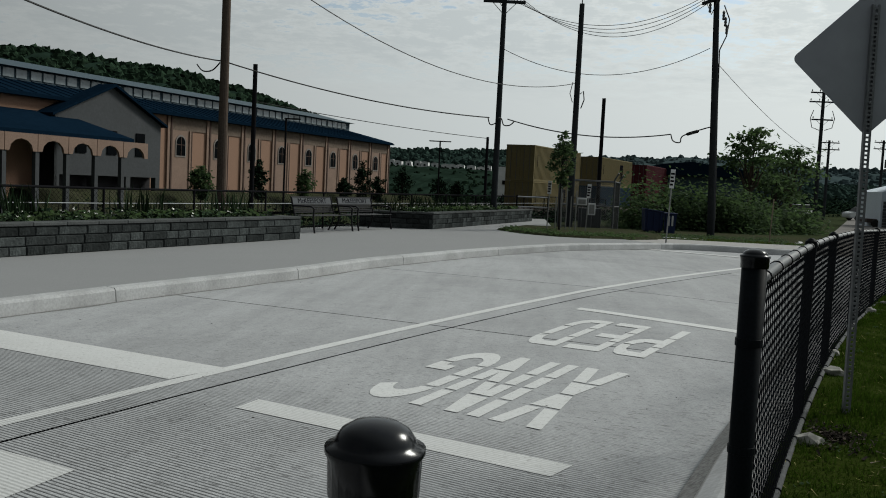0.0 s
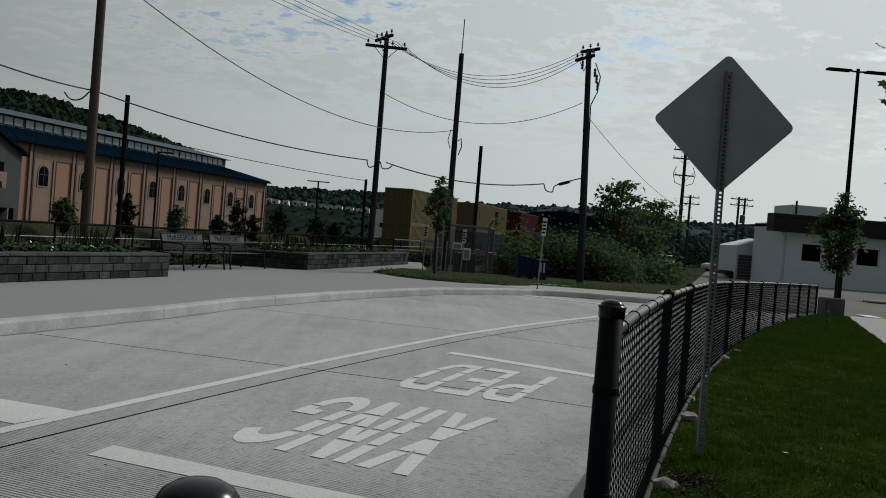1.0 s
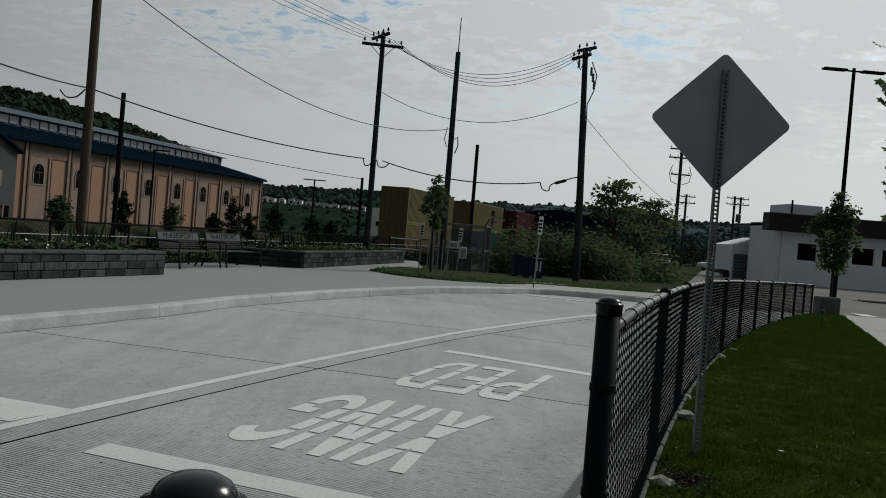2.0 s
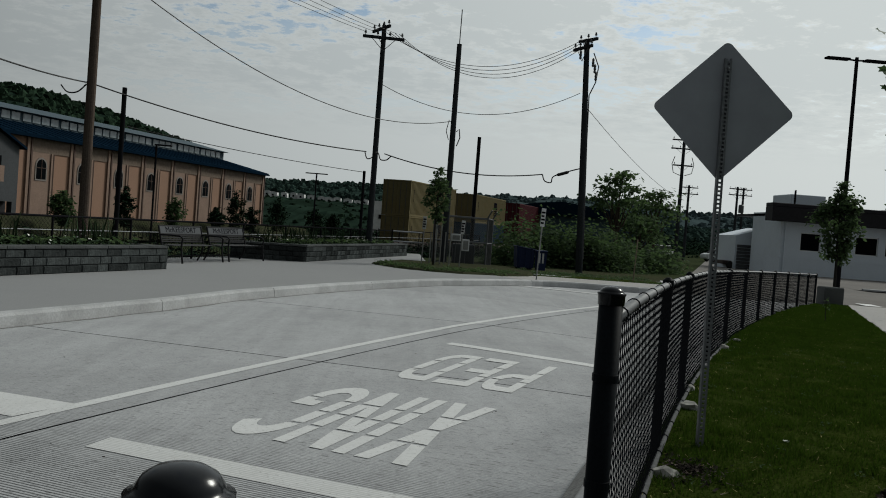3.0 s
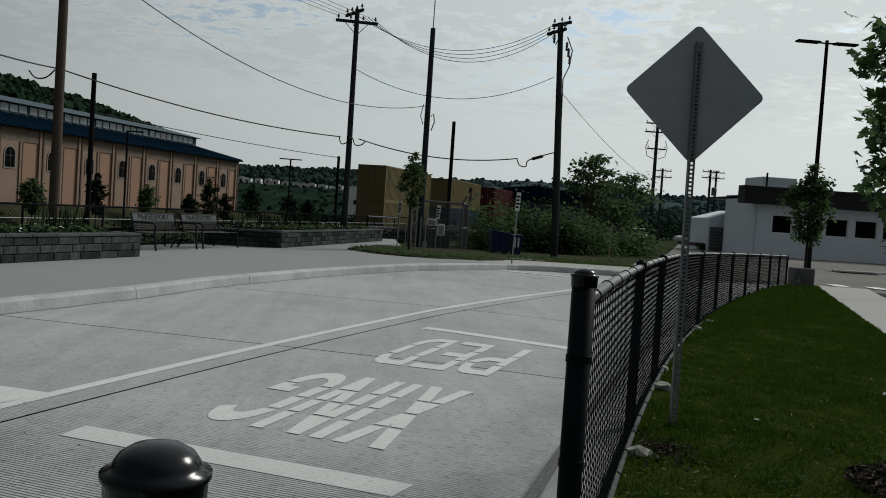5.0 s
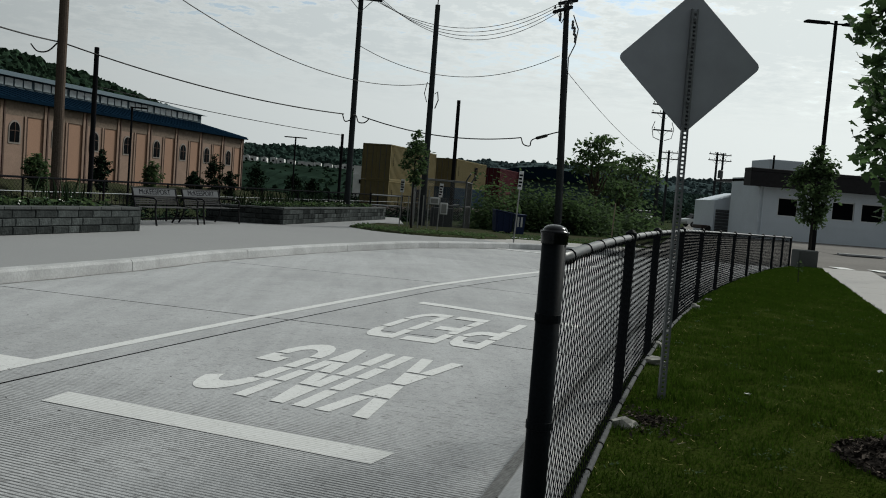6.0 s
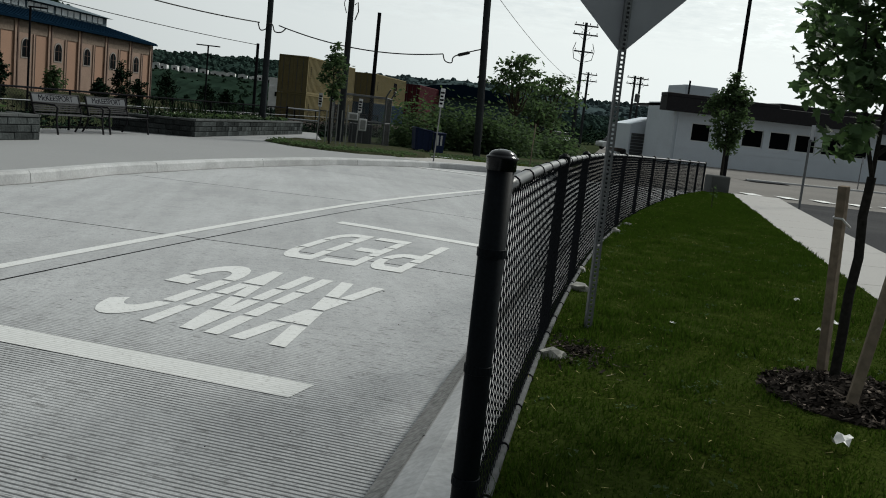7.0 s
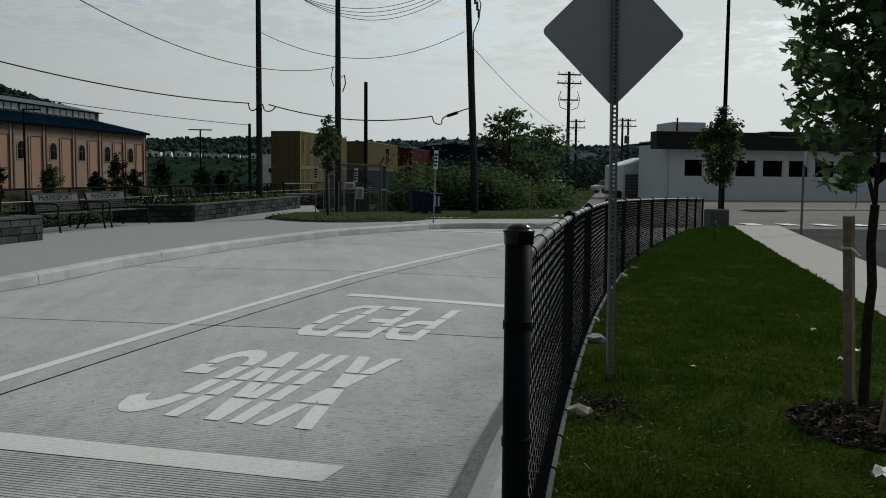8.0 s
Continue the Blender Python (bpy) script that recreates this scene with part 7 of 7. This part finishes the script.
for x, z0, w, h in ((2.05, 0.95, 0.34, 0.26), (2.45, 0.62, 0.26, 0.42)):
    mb = tagged(empty("meter_box"), "small pale grey meter box on the wire enclosure", "meter box", "meter boxes")
    y = 31.28 + (x - 1.4) * 0.2
    bm = bmesh.new(); box(bm, x, y - 0.16, g(x, y) + z0, x + w, y - 0.03, g(x, y) + z0 + h, None, 0.012); part("body", bm, M_SIGNW, mb)
    bm = bmesh.new(); box(bm, x + 0.04, y - 0.175, g(x, y) + z0 + 0.05, x + w - 0.04, y - 0.16, g(x, y) + z0 + h - 0.05, None, 0.006); part("cover", bm, M_GREYPOST, mb)
    bm = bmesh.new(); tube(bm, [(x + w / 2, y - 0.05, g(x, y) - 0.05), (x + w / 2, y - 0.05, g(x, y) + z0 + 0.02)], 0.02, 8); part("conduit", bm, M_INSUL, mb)

gate = tagged(empty("tubular_barrier"), "low pale tubular barrier beside the planter", "barrier")
for x, y in ((-0.1, 37.5), (1.25, 38.3)):
    bm = bmesh.new(); tube(bm, [(x, y, -0.1), (x, y, 1.05)], 0.035, 8); part("post", bm, M_DARKPOST, gate)
for h in (0.55, 0.98):
    bm = bmesh.new(); tube(bm, [(-0.1, 37.5, h), (1.25, 38.3, h)], 0.03, 8); part("rail", bm, M_GALV, gate)

bin_t = tagged(empty("dumpster"), "dark blue steel dumpster with sloping lid before the shrubs", "dumpster")
bx, by = 5.0, 35.0
bz = g(bx, by) - 0.05
bm = bmesh.new(); prism(bm, [(0, 0.12), (0.66, 0.12), (0.69, 0.9), (-0.05, 1.0)], -1.0, 0.0, Matrix.Translation((bx, by, bz)) @ Matrix(((1, 0, 0, 0), (0, 0, -1, 0), (0, 1, 0, 0), (0, 0, 0, 1)))); part("body", bm, M_BIN, bin_t)
bm = bmesh.new(); box(bm, bx - 0.08, by - 0.05, bz + 0.95, bx + 0.72, by + 1.05, bz + 0.98, Matrix.Translation((bx, by, bz + 0.95)) @ pose(0, 0, 0, 0, 8, 0) @ Matrix.Translation((-bx, -by, -bz - 0.95)), 0.01); part("lid", bm, M_BIN, bin_t)
for k in range(3):
    bm = bmesh.new(); box(bm, bx + 0.06 + 0.25 * k, by - 0.05, bz + 0.15, bx + 0.11 + 0.25 * k, by, bz + 0.85); part("rib", bm, M_BIN, bin_t)
for x in (bx + 0.1, bx + 0.56):
    for y in (by + 0.1, by + 0.9):
        bm = bmesh.new(); box(bm, x - 0.05, y - 0.05, bz - 0.02, x + 0.05, y + 0.05, bz + 0.13); part("foot", bm, M_BIN, bin_t)
can = tagged(empty("refuse_bin"), "small blue wheeled bin with pale writing beside the dumpster", "bin")
bm = bmesh.new(); prism(bm, [(0.04, 0.0), (0.36, 0.0), (0.42, 0.82), (0.0, 0.82)], -0.5, 0.0, Matrix.Translation((bx + 0.76, by - 0.1, bz)) @ Matrix(((1, 0, 0, 0), (0, 0, -1, 0), (0, 1, 0, 0), (0, 0, 0, 1)))); part("body", bm, M_BIN, can)
bm = bmesh.new(); box(bm, bx + 0.73, by - 0.14, bz + 0.8, bx + 1.20, by + 0.45, bz + 0.86, None, 0.015); part("lid", bm, M_BIN, can)
bm = bmesh.new()
for k in range(2):
    box(bm, bx + 0.84 + 0.14 * k, by - 0.115, bz + 0.35, bx + 0.91 + 0.14 * k, by - 0.10, bz + 0.75)
part("text_bar", bm, M_SIGNW, can)

# grassy verge and kerbs at the cross street
bm = bmesh.new()
strip(bm, lambda y: 2.0, lambda y: 9.2 + (y - 29) * 0.33, [29.0, 31, 34, 37, 40], 14, 0.02)
tagged(finish(bm, "verge", M_BEDSOIL), "grassy verge along the cross street", "verge", kind="structure")
kerb_run("kerb_street", "low pale kerb along the verge of the street", [(4.6, 28.0), (6.0, 28.2), (7.6, 28.6), (9.0, 29.3), (9.6, 30.2), (10.0, 31.6)], 1, 0.12, 0.16)
kerb_run("kerb_shop", "dark kerb along the far side of the street", [(60, 44.2), (45, 44.0), (30, 43.6), (24, 43.4)], -1, 0.06, 0.2)
bm = bmesh.new()
strip(bm, lambda y: 23.8 + 0.2 * (y - 43.5), lambda y: 62, [43.7, 47, 52, 58, 65.1], 24, -0.02)
tagged(finish(bm, "forecourt", M_STREET), "worn grey asphalt forecourt before the white building", "forecourt", kind="structure")

# concrete block and signposts at the end of the lawn
blk = tagged(empty("concrete_block"), "grey concrete barrier block at the lawn's end", "concrete block")
bm = bmesh.new(); box(bm, 11.97, 23.5, g(12, 23) - 0.05, 12.53, 24.0, g(12, 23) + 0.60, None, 0.03); part("block", bm, M_COPING, blk)
for x, y, top in ((12.52, 19.9, 1.8), (33.0, 47.0, 1.5)):
    t = tagged(empty("post_sign"), "slim dark sign post on the sidewalk's edge", "sign post", "sign posts by the walk")
    z = g(x, y)
    bm = bmesh.new(); tube(bm, [(x, y, z - 0.05), (x, y, z + top)], 0.03, 8); part("post", bm, M_GALV, t)
    bm = bmesh.new(); box(bm, x - 0.15, y - 0.04, z + top - 0.05, x + 0.15, y - 0.03, z + top + 0.35, Matrix.Translation((x, y, 0)) @ pose(0, 0, 0, 0, 0, 75) @ Matrix.Translation((-x, -y, 0)), 0.003); part("plate", bm, M_ALU, t)

# ---- parked cars ----
def car(x, y, yaw, paint, label):
    t = tagged(empty("car"), label, "car", "parked cars")
    t.matrix_basis = Matrix.Translation((x, y, g(x, y) - 0.03)) @ pose(0, 0, 0, 0, 0, yaw)
    up = Matrix(((1, 0, 0, 0), (0, 0, -1, 0), (0, 1, 0, 0), (0, 0, 0, 1)))
    bm = bmesh.new()
    prism(bm, [(-2.2, 0.3), (2.2, 0.3), (2.25, 0.6), (2.1, 0.8), (1.2, 0.92), (-1.6, 0.95), (-2.2, 0.85), (-2.28, 0.6)], -0.88, 0.88, up)
    bmesh.ops.bevel(bm, geom=list(bm.edges), offset=0.06, segments=2, affect="EDGES")
    part("body", bm, paint, t, smooth=False)
    bm = bmesh.new()
    prism(bm, [(-1.65, 0.93), (1.15, 0.92), (0.5, 1.40), (-1.1, 1.42)], -0.74, 0.74, up)
    bmesh.ops.bevel(bm, geom=list(bm.edges), offset=0.07, segments=2, affect="EDGES")
    part("cabin", bm, M_GLASS, t)
    bm = bmesh.new(); box(bm, -1.08, -0.70, 1.40, 0.46, 0.70, 1.46, None, 0.03); part("roof", bm, paint, t)
    for wx in (-1.4, 1.35):
        for wy in (-0.84, 0.84):
            bm = bmesh.new()
            lathe(bm, [(0.2, -0.09), (0.3, -0.1), (0.32, 0.0), (0.3, 0.1), (0.2, 0.09)], 18, Matrix.Translation((wx, wy, 0.32)) @ pose(0, 0, 0, 90, 0, 0))
            w = part("tyre", bm, M_TYRE, t)
            bm = bmesh.new()
            lathe(bm, [(0.19, -0.095), (0.2, 0.0), (0.19, 0.095)], 14, Matrix.Translation((wx, wy, 0.32)) @ pose(0, 0, 0, 90, 0, 0))
            part("rim", bm, M_GALV, w)


car(36.4, 96, 8, M_CARW, "pale silver parked car at the street's end")
for k, (x, y) in enumerate(((25.2, 84), (26.8, 88), (28.5, 92))):
    car(x, y, 60, M_CARW if k else M_INSUL, "pale parked car beside the shrubs")
trailer = tagged(empty("flat_trailer"), "dark low flat trailer before the annexe", "trailer")
bm = bmesh.new(); box(bm, 27.4, 72, 0.0, 30.6, 74, 0.3, None, 0.03); part("bed", bm, M_STEEL, trailer)
for x in (28, 30):
    bm = bmesh.new(); lathe(bm, [(0.1, -0.1), (0.3, -0.1), (0.3, 0.1), (0.1, 0.1)], 14, Matrix.Translation((x, 71.9, -0.05)) @ pose(0, 0, 0, 90, 0, 0)); part("wheel", bm, M_TYRE, trailer)
    
# ---- lawn details ----
def rock(x, y, s, seed):
    r = random.Random(seed)
    bm = bmesh.new()
    bmesh.ops.create_icosphere(bm, subdivisions=2, radius=1)
    for v in bm.verts:
        v.co *= 1 + noise.noise(v.co * 1.7 + Vector((seed, 0, 0))) * 0.5
        v.co = Vector((v.co.x * s, v.co.y * s * 0.75, v.co.z * s * 0.5))
    ob = finish(bm, "rock", M_ROCK)
    ob.matrix_basis = Matrix.Translation((x, y, g(x, y) + 0.125 + s * 0.22)) @ pose(0, 0, 0, 0, 0, r.uniform(0, 180))
    tagged(ob, "small pale rock lying in the grass by the fence", "rock", "rocks by the fence")


rock(1.50, 4.16, 0.07, 1); rock(2.26, 6.05, 0.08, 2); rock(2.55, 6.9, 0.06, 3); rock(4.1, 10.2, 0.07, 4); rock(4.65, 11.2, 0.06, 5)
for x, y, s, seed in ((2.32, 3.06, 0.045, 1), (3.02, 3.32, 0.06, 2), (3.55, 5.1, 0.03, 3), (3.85, 5.4, 0.03, 4), (2.5, 5.0, 0.02, 5), (4.05, 6.2, 0.025, 6)):
    r = random.Random(seed)
    bm = bmesh.new()
    grid = [[bm.verts.new((s * (i - 1.5) * 0.6, s * (j - 1.5) * 0.5, 0.03 + s * r.uniform(0, 0.9))) for i in range(4)] for j in range(4)]
    for j in range(3):
        for i in range(3):
            bm.faces.new((grid[j][i], grid[j][i + 1], grid[j + 1][i + 1], grid[j + 1][i]))
    ob = finish(bm, "paper_scrap", M_LITTER)
    ob.matrix_basis = Matrix.Translation((x, y, g(x, y) + 0.125)) @ pose(0, 0, 0, 0, 0, r.uniform(0, 180))
    tagged(ob, "crumpled white scrap of paper on the grass", "litter", "litter on the lawn")

# grass blades, thickest where the lawn is nearest
r = np.random.RandomState(5)
N = 300000
yy = -2.0 + 25.2 * r.rand(N) ** 1.55
lo_x = 0.67 + 0.36 * (yy - 2.217) + 0.0075 * (yy - 2.217) ** 2 - 0.03
hi_x = 2.22 + 0.432 * yy + 0.0005 * yy ** 2
xx = lo_x + (hi_x - lo_x) * r.rand(N)
keep = (np.hypot(xx - 2.87, yy - 3.74) > 0.40 + 0.08 * r.rand(N)) & (np.hypot(xx - 1.55, yy - 4.25) > 0.2 * r.rand(N))
bare = np.sin(xx * 3.1 + 1.3) * np.sin(yy * 2.3 + 0.4) + 0.5 * np.sin(xx * 7.7 + yy * 5.1)
keep &= (bare < 1.15) | (r.rand(N) < 0.5)
xx, yy = xx[keep], yy[keep]
N = len(xx)
zz = np.array([g(a, b) for a, b in zip(xx, yy)]) + 0.12
clump = np.sin(xx * 9.1 + 2 * np.sin(yy * 3.7)) * np.sin(yy * 8.3 + 2 * np.sin(xx * 4.1))
hh = (0.015 + 0.022 * r.rand(N)) * (1 + 0.35 * np.sin(xx * 2.2) * np.cos(yy * 1.9)) * (1 + 0.55 * clump)
wd = 0.0022 + 0.0016 * r.rand(N) + 0.0002 * np.clip(yy, 0, 25)
an = r.rand(N) * 6.283
ln = hh * (0.2 + 0.9 * r.rand(N))
V = np.zeros((N, 3, 3))
V[:, 0] = np.stack([xx - np.sin(an) * wd, yy + np.cos(an) * wd, zz], 1)
V[:, 1] = np.stack([xx + np.sin(an) * wd, yy - np.cos(an) * wd, zz], 1)
V[:, 2] = np.stack([xx + np.cos(an) * ln, yy + np.sin(an) * ln, zz + hh], 1)
me = bpy.data.meshes.new("grass")
me.from_pydata(V.reshape(-1, 3).tolist(), [], np.arange(N * 3).reshape(-1, 3).tolist())
me.materials.append(M_BLADE)
tagged(new("grass", me), "short mown green grass blades on the lawn", "grass", kind="stuff")

# dry blades and pale clippings lying among the grass
M = 3000
pick = r.randint(0, N, M)
xs, ys, zs = xx[pick] + 0.01 * r.randn(M), yy[pick] + 0.01 * r.randn(M), zz[pick] + 0.012 + 0.02 * r.rand(M)
an, ln, wd = r.rand(M) * 6.283, 0.012 + 0.03 * r.rand(M), 0.0015 + 0.002 * r.rand(M)
V = np.zeros((M, 3, 3))
V[:, 0] = np.stack([xs - np.sin(an) * wd, ys + np.cos(an) * wd, zs], 1)
V[:, 1] = np.stack([xs + np.sin(an) * wd, ys - np.cos(an) * wd, zs], 1)
V[:, 2] = np.stack([xs + np.cos(an) * ln, ys + np.sin(an) * ln, zs + 0.012 * r.randn(M)], 1)
me = bpy.data.meshes.new("dry_grass")
me.from_pydata(V.reshape(-1, 3).tolist(), [], np.arange(M * 3).reshape(-1, 3).tolist())
me.materials.append(M_STRAW)
tagged(new("dry_grass", me), "dry straw-coloured blades scattered in the lawn", "grass", kind="stuff")
# broad-leaved weeds in the lawn
weeds = []
for _ in range(110):
    y = 0.5 + 10 * rng.random() ** 1.4
    x = rng.uniform(fence_x(y) + 0.05, grass_edge(y) - 0.1)
    if math.hypot(x - 2.87, y - 3.74) < 0.5:
        continue
    for _ in range(rng.randint(5, 12)):
        weeds.append((x + rng.gauss(0, 0.025), y + rng.gauss(0, 0.025), g(x, y) + 0.14 + rng.uniform(0, 0.015)))
tagged(leaf_mesh("weeds", weeds, 0.020, SIMPLE, M_LEAF2, None, rng, 0.25), "small broad-leaved weeds and clover in the lawn", "weeds", kind="stuff")

# wood chips and bare soil round the sign's foot, and the drain holes in the kerb
chips = bmesh.new()
rc = random.Random(91)
for _ in range(420):
    a, q = rc.uniform(0, 6.283), rc.gauss(0, 0.15)
    x, y = 1.68 + math.cos(a) * q * 0.9, 4.32 + math.sin(a) * q * 1.3
    m = Matrix.Translation((x, y, g(x, y) + 0.13 + rc.uniform(0, 0.012))) @ pose(0, 0, 0, rc.uniform(-30, 30), rc.uniform(-30, 30), rc.uniform(0, 360))
    l, w = rc.uniform(0.008, 0.028), rc.uniform(0.003, 0.007)
    chips.faces.new([chips.verts.new(m @ Vector(c)) for c in ((-l, -w, 0), (l, -w, 0.002), (l * 0.8, w, 0), (-l, w, 0.003))])
tagged(finish(chips, "wood_chips", M_MULCH), "scattered wood chips at the sign's foot", "wood chips", kind="stuff")
for y in (3.14, 5.6, 8.2):
    x = right_x(y) + 0.085
    bm = bmesh.new()
    lathe(bm, [(0.002, 0.0), (0.016, 0.002), (0.016, 0.006), (0.012, 0.007)], 10, Matrix.Translation((x + 0.012, y, g(x, y) + 0.082)) @ pose(0, 0, 0, 0, -24, 0))
    tagged(finish(bm, "kerb_anchor", M_BLACK), "small dark round anchor set in the kerb", "anchor", "anchors in the kerb")
# pebbles and leaf crumbs lying on the lane
cr = bmesh.new()
for _ in range(70):
    y = 2.6 + 9 * rc.random() ** 2
    x = rc.uniform(kerb_x(y) + 0.1, right_x(y) - 0.05)
    s0 = rc.uniform(0.002, 0.006)
    box(cr, x - s0, y - s0 * 0.7, g(x, y) - 0.001, x + s0, y + s0 * 0.7, g(x, y) + s0 * 0.6)
tagged(finish(cr, "grit", M_MULCH), "scattered dark grit and crumbs on the lane", "grit", kind="stuff")
